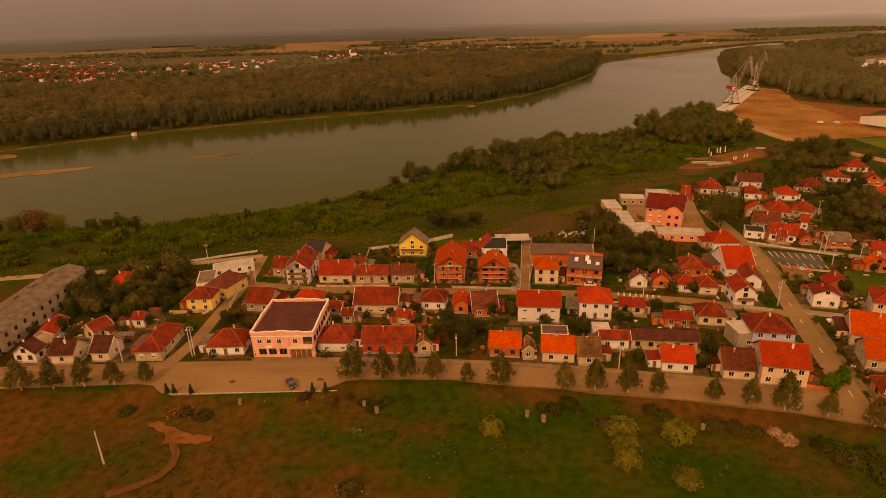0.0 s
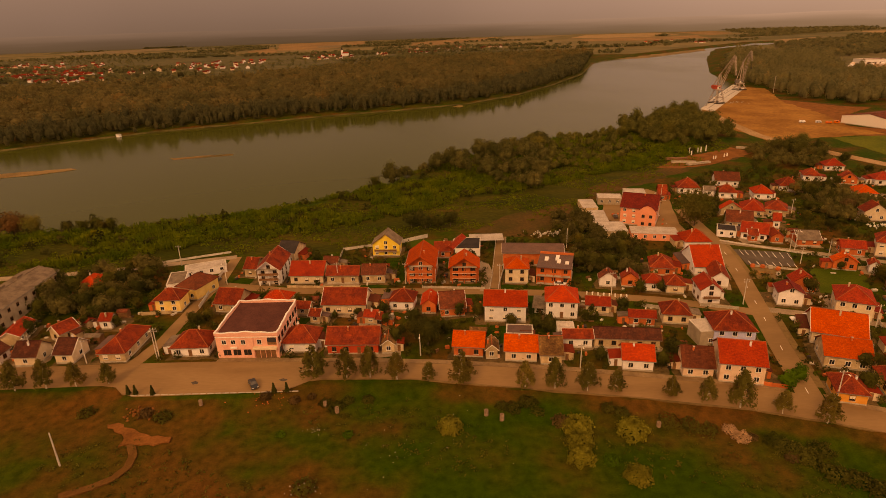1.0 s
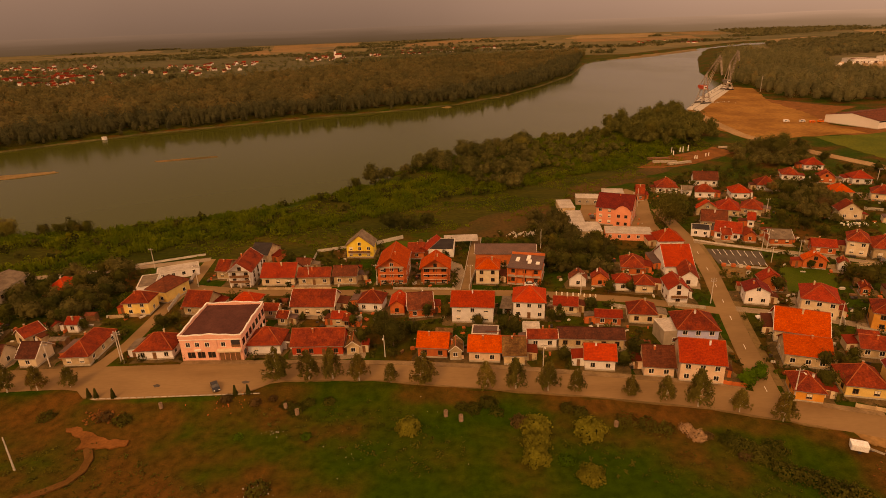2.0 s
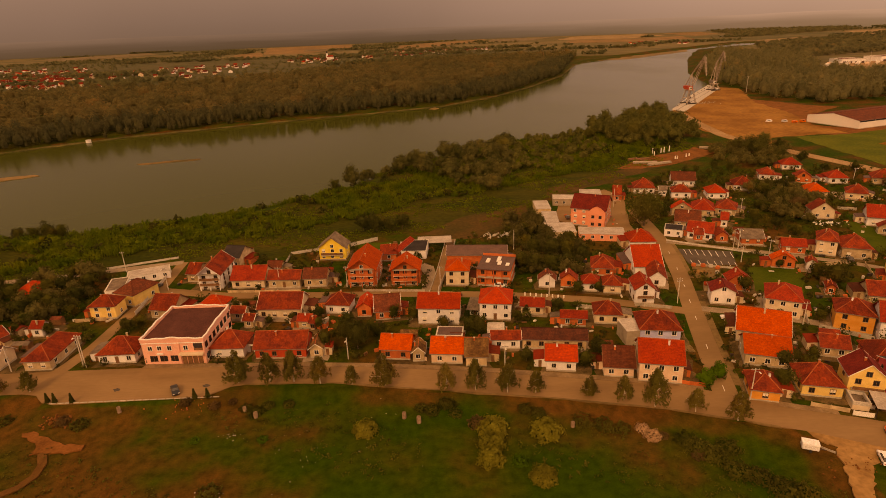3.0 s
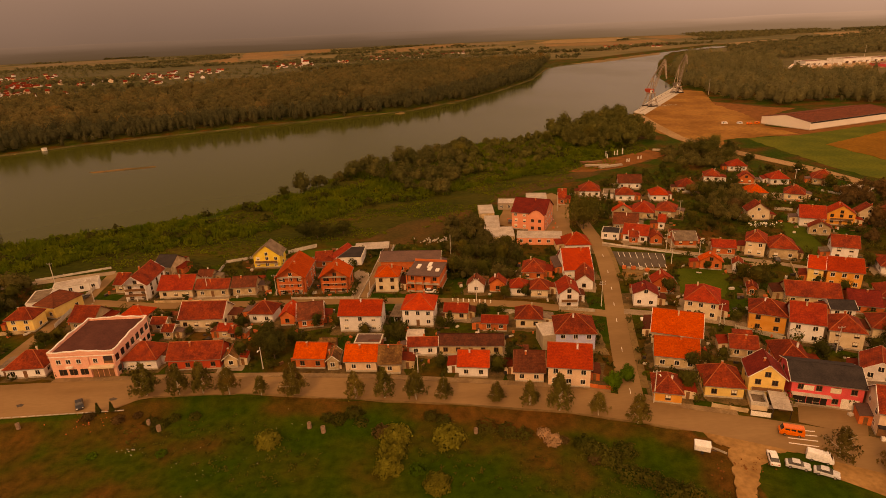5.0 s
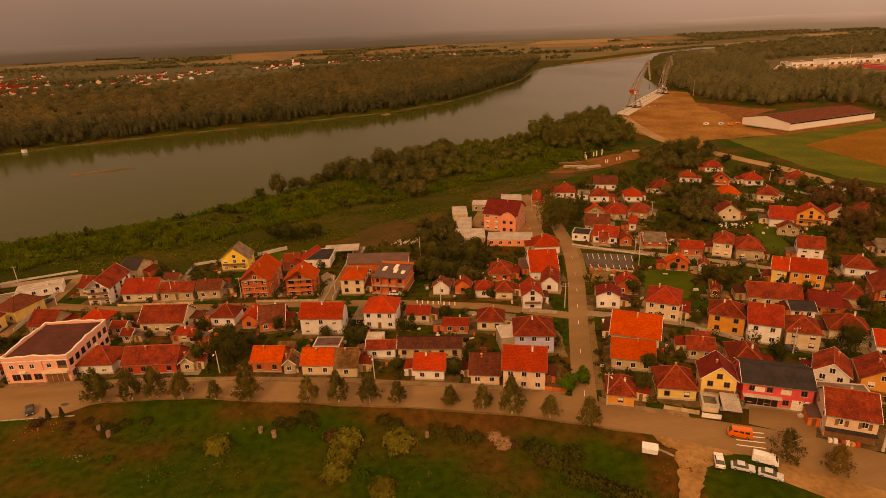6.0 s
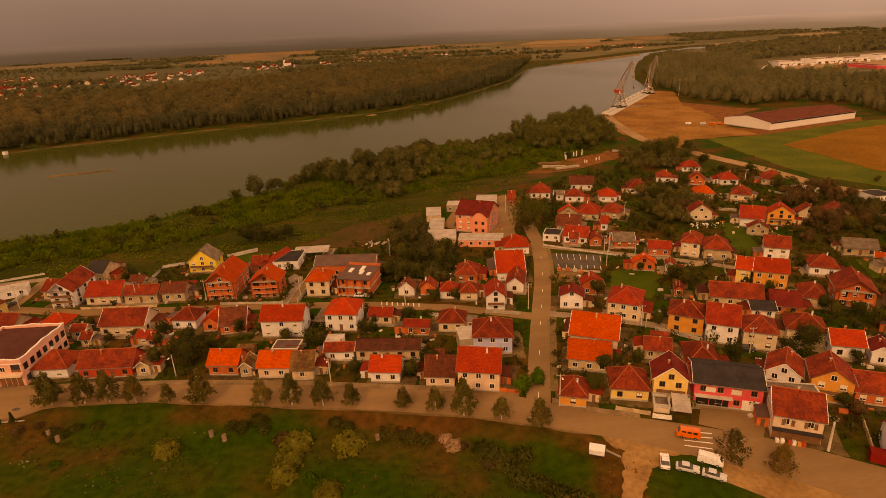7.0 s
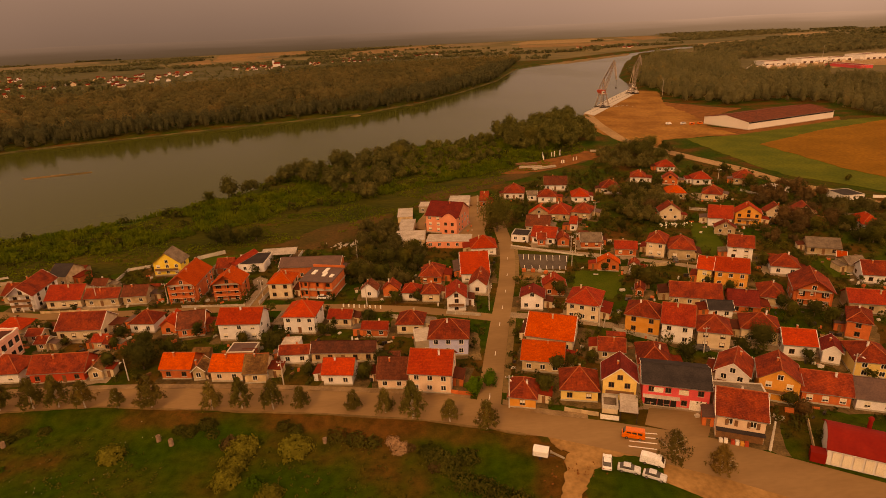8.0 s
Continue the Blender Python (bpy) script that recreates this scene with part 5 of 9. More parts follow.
house(228.6, 173.5, -31, 3.1, 4.8, 2.4, "gx", 30, "white", "orange", 1)
house(227.0, 166.8, -2, 6.5, 7.2, 2.8, "gx", 28, "tan", "grey", 1)
house(228.1, 158.1, -21, 9.5, 9.2, 3.0, "gx", 36, "white", "rust", 1)
house(235.9, 286.1, -14, 9.7, 9.9, 3.0, "hip", 34, "white", "red", 1)
house(227.4, 257.8, -32, 9.3, 10.3, 3.0, "hip", 36, "cream", "rust", 1)
house(211.8, 264.4, -13, 9.3, 10.8, 2.8, "hip", 34, "tan", "orange", 1)
house(220.8, 289.2, -23, 8.3, 7.2, 3.0, "gy", 36, "brick", "rust", 1)
house(231.2, 318.5, -15, 10.4, 9.6, 2.8, "hip", 34, "white", "red", 1)
house(193.9, 231.6, -12, 9.7, 7.0, 3.8, "gy", 36, "cream", "rust", 1)
house(257.2, 282.1, -28, 10.4, 10.6, 3.0, "hip", 36, "tan", "rust", 1)
house(159.8, 293.0, -14, 12.2, 10.0, 3.0, "gx", 36, "white", "brown", 1)
house(149.8, 270.5, -13, 9.5, 8.0, 3.0, "hip", 36, "white", "rust", 1)
house(165.5, 268.0, -13, 8.8, 10.2, 3.0, "hip", 34, "white", "scarlet", 1)
house(184.6, 279.8, -14, 9.7, 10.2, 3.0, "hip", 36, "white", "rust", 1)
house(206.9, 298.1, -23, 8.4, 10.0, 3.0, "hip", 36, "white", "rust", 1)
house(139.3, 243.1, -12, 9.4, 4.5, 2.8, "gy", 34, "tan", "scarlet", 1)
house(149.2, 243.9, -22, 9.6, 12.2, 2.8, "hip", 36, "tan", "red", 1)
house(159.2, 242.9, -29, 9.0, 10.4, 2.8, "hip", 36, "tan", "rust", 1)
house(135.6, 227.9, -20, 10.3, 9.9, 2.8, "gx", 36, "tan", "brown", 1)
house(134.8, 213.2, -27, 9.9, 8.8, 3.0, "gx", 36, "white", "red", 1)
house(140.7, 208.9, -11, 5.2, 6.7, 2.6, "gy", 36, "brick", "rust", 1)
house(150.1, 225.5, -25, 3.3, 6.8, 3.2, "gx", 36, "white", "red", 1)
house(150.8, 206.3, -11, 8.5, 9.3, 2.6, "gx", 26, "brick", "grey", 1)
house(135.5, 281.8, -13, 10.7, 10.7, 3.0, "hip", 36, "white", "rust", 1)
house(118.7, 270.7, -13, 4.4, 10.2, 3.0, "gx", 36, "brick", "rust", 1)
salmon_house = house(97.8, 238.0, -25, 15.3, 15.7, 7.4, "gx", 30, "salmon", "darkred", 3)
house(-45.6, 204.4, -12, 7.5, 10.3, 4.0, "gx", 30, "tan", "slate", 1)
house(-30.4, 158.0, -7, 5.0, 4.5, 2.4, "gx", 34, "tan", "rust", 1)
house(-8.7, 151.2, -7, 4.5, 4.5, 2.4, "gx", 34, "tan", "red", 1)
house(-25.5, 152.7, -8, 3.8, 4.5, 2.4, "gx", 34, "tan", "rust", 1)
house(-55.7, 191.1, -9, 5.1, 8.5, 3.0, "gx", 34, "tan", "rust", 1)
house(17.1, 208.0, -22, 3.8, 14.8, 3.0, "gy", 34, "brick", "red", 1)
house(-28.2, 193.7, -9, 5.7, 5.5, 2.6, "gx", 34, "tan", "brown", 1)
house(-6.1, 150.1, -12, 2.0, 4.5, 2.2, "gx", 34, "brick", "rust", 1)
house(132.6, 210.6, -13, 3.9, 5.7, 2.6, "gx", 34, "brick", "rust", 1)
house(151.6, 159.1, -24, 3.3, 4.6, 2.6, "gy", 36, "brick", "rust", 1)
house(143.1, 274.3, -13, 5.3, 6.1, 3.0, "gx", 26, "white", "grey", 1)


# ---- larger buildings ----
def pink_hall(x, y, turn, w, d, h):
    """Two-storey pink building with a dark flat roof in a wavy white parapet and a portico."""
    e = tagged(root("community_hall", x, y, 0, turn), "pink two-storey hall with dark flat roof and white wavy parapet", "building")
    part("wall", box_bm(-w / 2, w / 2, -d / 2, d / 2, -0.4, h, bevel=0.04), "w_rose", e)
    part("roof", box_bm(-w / 2 + 0.35, w / 2 - 0.35, -d / 2 + 0.35, d / 2 - 0.35, h, h + 0.12), "r_felt", e, "dark red felt roof")

    def wavy(length):
        bm = bmesh.new()
        n = 24
        up = [0.5 + 0.32 * math.exp(-((i / n - 0.5) * 5) ** 2) + 0.18 * math.cos(i / n * 12.566) ** 2 for i in range(n + 1)]
        rows = [[bm.verts.new((length * (i / n - 0.5), yy, zz)) for yy, zz in ((-0.16, -0.15), (0.16, -0.15), (0.16, u), (-0.16, u))] for i, u in enumerate(up)]
        for a, b in zip(rows, rows[1:]):
            for k in range(4):
                bm.faces.new((a[k], a[(k + 1) % 4], b[(k + 1) % 4], b[k]))
        bm.faces.new(rows[0])
        bm.faces.new(rows[-1][::-1])
        bmesh.ops.recalc_face_normals(bm, faces=bm.faces)
        return bm
    for px, py, a, l in ((0, -d / 2, 0, w + 0.3), (0, d / 2, 0, w + 0.3), (-w / 2, 0, 90, d - 0.34), (w / 2, 0, 90, d - 0.34)):
        p = part("parapet", wavy(l), "w_rose", e, "pink wavy parapet")
        p.matrix_basis = pose(px, py, h, 0, 0, a)
        bm = bmesh.new()
        n = 24
        crest = [Vector((l * (i / n - 0.5), 0, 0.56 + 0.32 * math.exp(-((i / n - 0.5) * 5) ** 2) + 0.18 * math.cos(i / n * 12.566) ** 2)) for i in range(n + 1)]
        rows = [[bm.verts.new((q.x, yy, q.z + zz)) for yy, zz in ((-0.2, -0.1), (0.2, -0.1), (0.2, 0.08), (-0.2, 0.08))] for q in crest]
        for q, r in zip(rows, rows[1:]):
            for k in range(4):
                bm.faces.new((q[k], q[(k + 1) % 4], r[(k + 1) % 4], r[k]))
        bm.faces.new(rows[0])
        bm.faces.new(rows[-1][::-1])
        bmesh.ops.recalc_face_normals(bm, faces=bm.faces)
        part("coping", bm, "trim_white", p, "thin white coping")
    part("cornice", box_bm(-w / 2 - 0.1, w / 2 + 0.1, -d / 2 - 0.14, -d / 2 - 0.002, h - 0.75, h - 0.55), "trim_white", e, "white cornice band")
    for i, u in enumerate((0.13, 0.28, 0.44, 0.70)):
        window_on(e, pose(w * (u - 0.5), -d / 2 - 0.01, 4.2), "white", i != 1)
    for u in (0.16, 0.32, 0.49):
        part("shop_window", box_bm(w * (u - 0.5) - 1.0, w * (u - 0.5) + 1.0, -d / 2 - 0.05, -d / 2 + 0.02, 0.9, 2.6), "glass", e, "wide dark ground-floor window")
        part("window_frame", box_bm(w * (u - 0.5) - 0.04, w * (u - 0.5) + 0.04, -d / 2 - 0.09, -d / 2 - 0.045, 0.9, 2.6), "trim_wood", e)
    part("awning_box", box_bm(-w * 0.27, -w * 0.17, -d / 2 - 0.5, -d / 2 - 0.003, 3.1, 3.5), "trim_white", e, "white box above the ground floor")
    # shop front under a pale canopy, a dark panel over it for balcony shade
    part("canopy", box_bm(w * 0.10, w / 2 - 0.3, -d / 2 - 1.2, -d / 2 - 0.003, 3.0, 3.6, bevel=0.05), "w_cream", e, "pale beige canopy over the shop front")
    for i in range(4):
        u = w * (0.115 + 0.085 * i)
        part("roller_door", box_bm(u, u + w * 0.075, -d / 2 - 0.05, -d / 2 + 0.02, 0, 2.8), "trim_wood", e, "dark brown shop-front panel")
    part("pilaster", box_bm(w * 0.075, w * 0.105, -d / 2 - 0.3, -d / 2 - 0.003, 0, h - 0.76), "w_rose", e)
    part("pilaster", box_bm(w / 2 - 0.32, w / 2 - 0.02, -d / 2 - 0.3, -d / 2 - 0.003, 0, h - 0.76), "w_rose", e)
    part("loggia", box_bm(w * 0.33, w / 2 - 0.4, -d / 2 - 0.04, -d / 2 + 0.02, 4.0, 6.1), "r_slate", e, "flat dark panel in place of a shaded balcony recess")
    part("railing", box_bm(w * 0.33, w / 2 - 0.4, -d / 2 - 0.12, -d / 2 - 0.06, 4.0, 4.7), "trim_wood", e)
    # upper row: dark glass panels stand in for shaded balcony openings
    for f in (0, 1):
        for i in range(7):
            v = d * ((i + 0.5) / 7 - 0.5)
            part("loggia" if f else "shop_window", box_bm(w / 2 - 0.02, w / 2 + 0.05, v - 0.8, v + 0.8, 1.0 + 3.1 * f, 2.6 + 3.3 * f), "glass", e, "dark glass panel for a side opening")
            part("window_frame", box_bm(w / 2 + 0.052, w / 2 + 0.1, v - 0.9, v + 0.9, 0.85 + 3.1 * f, 0.99 + 3.1 * f), "trim_white", e)


pink_hall(-39.4, 142.1, -1, 16.6, 19.3, 7)


def long_shed(name, x, y, turn, w, d, h, pitch, wall, roof, label, windows=0, rows=1):
    """A long industrial building with a shallow pitched roof."""
    e = tagged(root(name, x, y, 0, turn), label, "building")
    bm, lines, zr = roof_bm(w, d, h, "gx", pitch, 0.2)
    r = part("roof", bm, "r_" + roof, e)
    bm = bmesh.new()
    bar(bm, lines[0][0], lines[0][1], 0.14)
    part("ridge_cap", bm, "r_" + roof, r)
    tp = math.tan(radians(pitch))
    o = 0.3
    prof = [(-d / 2 + o, -0.4), (d / 2 - o, -0.4), (d / 2 - o, h + tp * o), (0, zr), (-d / 2 + o, h + tp * o)]
    bm = bmesh.new()
    a = [bm.verts.new((-w / 2 + o, py, pz)) for py, pz in prof]
    b = [bm.verts.new((w / 2 - o, py, pz)) for py, pz in prof]
    bm.faces.new(a)
    bm.faces.new(b)
    for i in range(5):
        bm.faces.new((a[i], a[(i + 1) % 5], b[(i + 1) % 5], b[i]))
    bmesh.ops.recalc_face_normals(bm, faces=bm.faces)
    part("wall", bm, "w_" + wall, e)
    for f in range(rows):
        for i in range(windows):
            window_on(e, pose((w - 1) * ((i + 0.5) / windows - 0.5), -d / 2 + o - 0.01, 1.0 + f * 2.9), "wood", False)
    part("gutter", box_bm(-w / 2, w / 2, -d / 2 - 0.14, -d / 2, h - 0.02, h + 0.14), "gutter", e)
    return e


factory = long_shed("factory", -125.8, 153.6, 93, 58.6, 12.7, 6.2, 16, "grey", "grey", "long grey two-storey factory with weathered asbestos roof", 14, 2)
for i in range(4):
    part("skylight", box_bm(-8 + 9 * i, -5 + 9 * i, 1.0, 2.6, 6.8, 8.6, bevel=0.05), "r_grey", factory)
depot = long_shed("warehouse", 386.1, 465.1, 20, 100.4, 43.3, 6, 9, "panel", "brown", "long white warehouse with brown roof beside a field", 0)
HW, HD = (386.1, 465.1, 20, 100.4, 43.3, 6)[3:5]
# dark panels along the front give the eaves recess its shade
for i in range(6):
    x0, x1 = -HW / 2 + 0.6 + (HW - 1.2) * i / 6, -HW / 2 + 0.6 + (HW - 1.2) * (i + 0.97) / 6
    part("vent_band", box_bm(x0, x1, -HD / 2 + 0.2, -HD / 2 + 0.32, 4.9, 5.85), "r_slate", depot, "flat dark panel for the recess shade under the eaves")
part("plinth", box_bm(-HW / 2 + 0.25, HW / 2 - 0.25, -HD / 2 + 0.22, HD / 2 - 0.22, -0.4, 0.5), "concrete", depot)


def unfinished_house(x, y, turn, w, d, h):
    """Bare brick house without its roof: slabs, brick walls, open rooms, stacked blocks on top."""
    e = tagged(root("unfinished_house", x, y, 0, turn), "unfinished red brick house with bare concrete roof slab", "house")
    part("wall", box_bm(-w / 2 + 0.3, w / 2 - 0.3, -d / 2 + 1.3, d / 2 - 0.3, -0.4, h), "w_brick", e)
    for k in range(3):
        part("slab", box_bm(-w / 2, w / 2, -d / 2, d / 2, h * k / 2 - 0.12 if k else -0.3, h * k / 2 + 0.12), "concrete" if k < 2 else "r_slatebrown", e)
    for i in range(5):
        bx = -w / 2 + 0.2 + (w - 0.4) * i / 4
        part("pillar", box_bm(bx - 0.17, bx + 0.17, -d / 2 + 0.1, -d / 2 + 0.44, 0.12, h - 0.12), "w_brick", e)
    for i in range(2):
        for j in range(3):
            window_on(e, pose(w * ((j + 0.5) / 3 - 0.5), -d / 2 + 1.29, 0.8 + i * h / 2), "wood", False)
    for i, (px, py, l) in enumerate(((-3, 1, 3.2), (0.5, 2.5, 4.4), (1.2, -0.5, 3.0), (4, -1.5, 2.0))):
        part("sheet_stack", box_bm(px - 0.6, px + 0.6, py - l / 2, py + l / 2, h + 0.12, h + 0.5, bevel=0.04), "trim_white", e, "pale stack of boards")
    part("upstand", box_bm(-w / 2, w / 2, d / 2 - 0.3, d / 2, h + 0.12, h + 0.9), "w_brick", e)


unfinished_house(50.5, 179.7, -15, 11.4, 12.7, 6)


def barrel_shop(x, y, turn, w, d, h):
    """Shop with a curved red metal roof and pale panels along the front."""
    e = tagged(root("barrel_roof_shop", x, y, 0, turn), "low shop with curved red sheet metal roof", "building")
    bm = bmesh.new()
    n = 14
    prof = [(-d / 2 + d * i / n, h + 3.2 * math.sin(math.pi * (0.04 + 0.92 * (i / n) ** 0.8))) for i in range(n + 1)]
    full = prof + [(py, pz - 0.2) for py, pz in prof[::-1]]
    a = [bm.verts.new((-w / 2, *q)) for q in full]
    b = [bm.verts.new((w / 2, *q)) for q in full]
    m = len(full)
    for i in range(m):
        bm.faces.new((a[i], a[(i + 1) % m], b[(i + 1) % m], b[i]))
    for q in (a, b):
        for i in range(n):
            bm.faces.new((q[i], q[i + 1], q[m - 2 - i], q[m - 1 - i]))
    bmesh.ops.recalc_face_normals(bm, faces=bm.faces)
    part("roof", bm, "r_metalred", e)
    bm = bmesh.new()
    prof = [(-d / 2 + 0.5, -0.4)] + [(py, pz - 0.21) for py, pz in prof if -d / 2 + 0.5 < py < d / 2 - 0.5] + [(d / 2 - 0.5, -0.4)]
    a = [bm.verts.new((-w / 2 + 0.4, *q)) for q in prof]
    b = [bm.verts.new((w / 2 - 0.4, *q)) for q in prof]
    m = len(prof)
    bm.faces.new(a)
    bm.faces.new(b)
    for i in range(m):
        bm.faces.new((a[i], a[(i + 1) % m], b[(i + 1) % m], b[i]))
    bmesh.ops.recalc_face_normals(bm, faces=bm.faces)
    part("wall", bm, "w_white", e)
    for i in range(5):
        px = -w / 2 + 1.2 + i * (w - 2.4) / 5
        part("panel", box_bm(px, px + (w - 2.4) / 5 - 0.35, -d / 2 + 0.3, -d / 2 + 0.46, 0.3, h - 0.3, bevel=0.03), "shutter", e, "pale shutter panel")
    bm = bmesh.new()
    cone(bm, (w * 0.15, d * 0.2, h + 2.2), (w * 0.15, d * 0.2, h + 4.6), 0.4, 0.4, 12)
    part("vent_stack", bm, "r_metalred", e)
    bm = bmesh.new()
    cone(bm, (w * 0.15, d * 0.2, h + 4.6), (w * 0.15, d * 0.2, h + 5.0), 0.55, 0.3, 12)
    part("vent_cap", bm, "r_metalred", e)
    part("porch", box_bm(-w / 2 - 2.2, -w / 2 + 0.4, -d / 2 + 0.2, -d / 2 + 2.4, 0, 2.2, bevel=0.03), "r_metalred", e, "small red side porch")


barrel_shop(163.0, 82.7, -31, 11.0, 9.6, 3.4)

flat_building("workshop", 81.0, 223.0, -5, 12.0, 12.0, 2.8, "tan", "sheet", "low workshop with pale sheet metal roof", 0.12, True, trim="r_sheet")
flat_building("workshop", 79.8, 237.3, -6, 6.4, 16.8, 2.72, "tan", "sheet", "low workshop wing with pale sheet metal roof", 0.12, False, trim="r_sheet")
flat_building("workshop", 79.4, 255.9, -2, 6.7, 13.5, 2.86, "tan", "sheet", "small store with pale sheet metal roof", 0.12, False, trim="r_sheet")
flat_building("workshop", 96.5, 216.9, -11, 17.8, 8.7, 2.8, "salmon", "sheet", "long low salmon annex with pale sheet roof", 0.12, True, trim="r_sheet")
flat_building("workshop", 106.5, 273.4, -10, 10.0, 12.5, 2.8, "white", "sheet", "white flat-roofed store behind a pink building", 0.12, False, trim="r_sheet")
flat_building("workshop", 92.0, 266.2, -10, 10.9, 7.9, 3.2, "grey", "sheet", "grey open store with pale roof", 0.12, True, trim="r_sheet")
flat_building("annex", 149.6, 100.5, -16, 10.5, 5.4, 4.6, "tan", "grey", "flat brown-roofed rear annex", 0.2, False)
flat_building("annex", 82.9, 136.1, 4, 5.9, 6.8, 4.4, "grey", "sheet", "grey annex with pale flat roof beside a blue house", 0.15, True)
flat_building("garage", -74.1, 192.5, 23, 13.9, 6.3, 2.8, "white", "sheet", "row of white garages with pale roof", 0.15, True)
flat_building("annex", -78.4, 179.2, 16, 5.7, 11.0, 3.8, "white", "grey", "small white annex with grey roof", 0.15, True)
flat_building("garage", 126.1, 217.8, -23, 6.9, 7.6, 2.8, "white", "slate", "white garage with dark flat roof", 0.15, True)
flat_building("annex", 260.2, 260.7, -67, 9.4, 10.5, 2.8, "white", "sheet", "long white hut at the end of a field", 0.15, True)
flat_building("kiosk", 284.3, 244.2, 3, 10.2, 10.7, 2.8, "white", "slate", "white kiosk by the harbour road", 0.15, True)
flat_building("annex", 21.9, 207.5, -4, 9.5, 12.4, 3, "white", "slate", "white flat-roofed garden building", 0.2, True)
carport(29.4, 214.0, -0, 13.4, 6.6, 2.8, "r_sheet", "open garden shelter with a pale flat roof")
house(12.2, 204.1, -1, 6.5, 8.3, 2.6, "gx", 32, "brick", "rust", 1)
flat_building("annex", 46.3, 140.6, -6, 4.6, 5.0, 2.8, "white", "sheet", "small white store with pale roof", 0.12, False)
carport(41.5, 155.5, -13, 4.1, 7.9, 2.8, "r_grey", "carport with brown sheet roof beside a white house")
flat_building("annex", 33.5, 139.9, -7, 7.2, 5.1, 2.5, "tan", "slatebrown", "low store with dark brown roof", 0.1, False)
carport(125.5, 101.2, -20, 3.8, 6.2, 2.8, "r_sheet", "carport with grey sheet roof before a cream house")
flat_building("terrace", 122.4, 104.1, -18, 3.3, 4.4, 1.3, "cream", "grey", "low walled front terrace of a cream house", 0.8, False)
sheet("driveway", [(24.2, 170.4), (26.6, 183.6), (23.5, 193.0), (25.7, 196.7), (28.8, 193.6), (29.9, 184.5), (27.2, 170.0)], 0.08, "g_pavement", "curved pale paved driveway beside a brick house", "driveway", 0.1)

# paved yards beside the houses, and small sheds behind them
taken = [(a, b, max(w, d) * 0.62) for a, b, _, w, d in PLOTS]
LANES = ([(-70, 130), (-67.5, 143), (-67, 165), (-66, 185), (-68, 207)], [(-66, 181), (-40, 174.5), (-13, 172.5), (24, 170.2), (51, 167), (80, 160.5), (104, 151)], STREET, [(29.5, 172), (36.5, 222)], [(120, 209), (150, 194.5), (186, 172)], [(109, 152), (124, 147), (165, 126), (195, 112)], ROAD_UP, ROAD_LOW)
for i, (x, y, turn, w, d) in enumerate(list(PLOTS)):
    c, s_ = math.cos(radians(turn)), math.sin(radians(turn))
    ry = random.Random(i)
    side, back, front = ry.uniform(1.2, 3.8), ry.uniform(1.5, 5.0), ry.uniform(0.6, 1.6)
    x0, x1 = -w / 2 - (side if i % 2 else 0.8), w / 2 + (0.8 if i % 2 else side)
    corners = [(x0, -d / 2 - front), (x1, -d / 2 - front), (x1, d / 2 + back * 0.6), (x1 * 0.35, d / 2 + back), (x0, d / 2 + back * 0.5)]
    sheet("yard", [(x + c * u - s_ * v, y + s_ * u + c * v) for u, v in corners], 0.010 + 0.004 * (i % 9), "g_pavement" if i % 6 == 1 else "g_yard", "cracked paved yard round a village house" if i % 6 == 1 else "bare trodden yard round a village house", "yard", 0.55, 1.6, 0.2)
    lx, ly = (w * 0.2) * (-1 if i % 2 else 1), d / 2 + 4.2
    px, py = x + c * lx - s_ * ly, y + s_ * lx + c * ly
    if all(math.hypot(px - a, py - b) > r + 2.6 for a, b, r in taken) and float(edge_distance(LANES, np.array([px]), np.array([py]))[0]) > 5.5 and i % 4 != 3:
        taken.append((px, py, 2.8))
        sw, sd = 3.4 + (i % 3) * 0.8, 2.6 + (i % 2) * 0.6
        tile = ("rust", "brown", "grey", "rust", "moss")[i % 5]
        e = tagged(root("garden_shed", px, py, 0, turn), f"small weathered garden shed with a {TILES[tile]} roof", "shed", "garden sheds")
        bm, lines, zr = roof_bm(sw, sd, 2.0, "gx", 24, 0.1)
        part("roof", bm, "r_" + tile, e)
        part("wall", box_bm(-sw / 2 + 0.25, sw / 2 - 0.25, -sd / 2 + 0.25, sd / 2 - 0.25, -0.2, 2.09), "w_tan" if i % 2 else "trim_wood", e)
        shared("door", DOOR, e, pose(0, -sd / 2 + 0.24, -0.12))

# builder's yard beside the car park
sheet("store_yard", [(119.8, 185.3), (129.2, 183.4), (125.0, 173.2), (117.2, 174.4)], 0.05, "g_mud", "muddy builder's store yard", "yard", 0.4, 1.5)
for k, (x, y, a) in enumerate(((122.9, 183.0, 10), (125.2, 182.3, -12), (126.9, 180.6, 25), (124.8, 176.4, 5), (119.9, 183.9, -8))):
    e = tagged(root("block_stack", x, y, 0.05, a), "stack of pale building blocks on a pallet", "building blocks", "stacks of blocks")
    part("pallet", box_bm(-0.7, 0.7, -0.6, 0.6, 0, 0.14), "trim_wood", e)
    for j in range(3):
        part("block_layer", box_bm(-0.62 + 0.03 * j, 0.62, -0.52, 0.52 - 0.04 * j, 0.15 + 0.36 * j, 0.48 + 0.36 * j, bevel=0.03), "concrete_white" if k % 2 else "w_brick", e)

# low extensions against the side walls, and odds and ends lying in the yards
def clear_of_homes(x, y, gap, skip=-1):
    for i, (hx, hy, turn, w, d) in enumerate(PLOTS):
        if i == skip:
            continue
        c, s_ = math.cos(radians(turn)), math.sin(radians(turn))
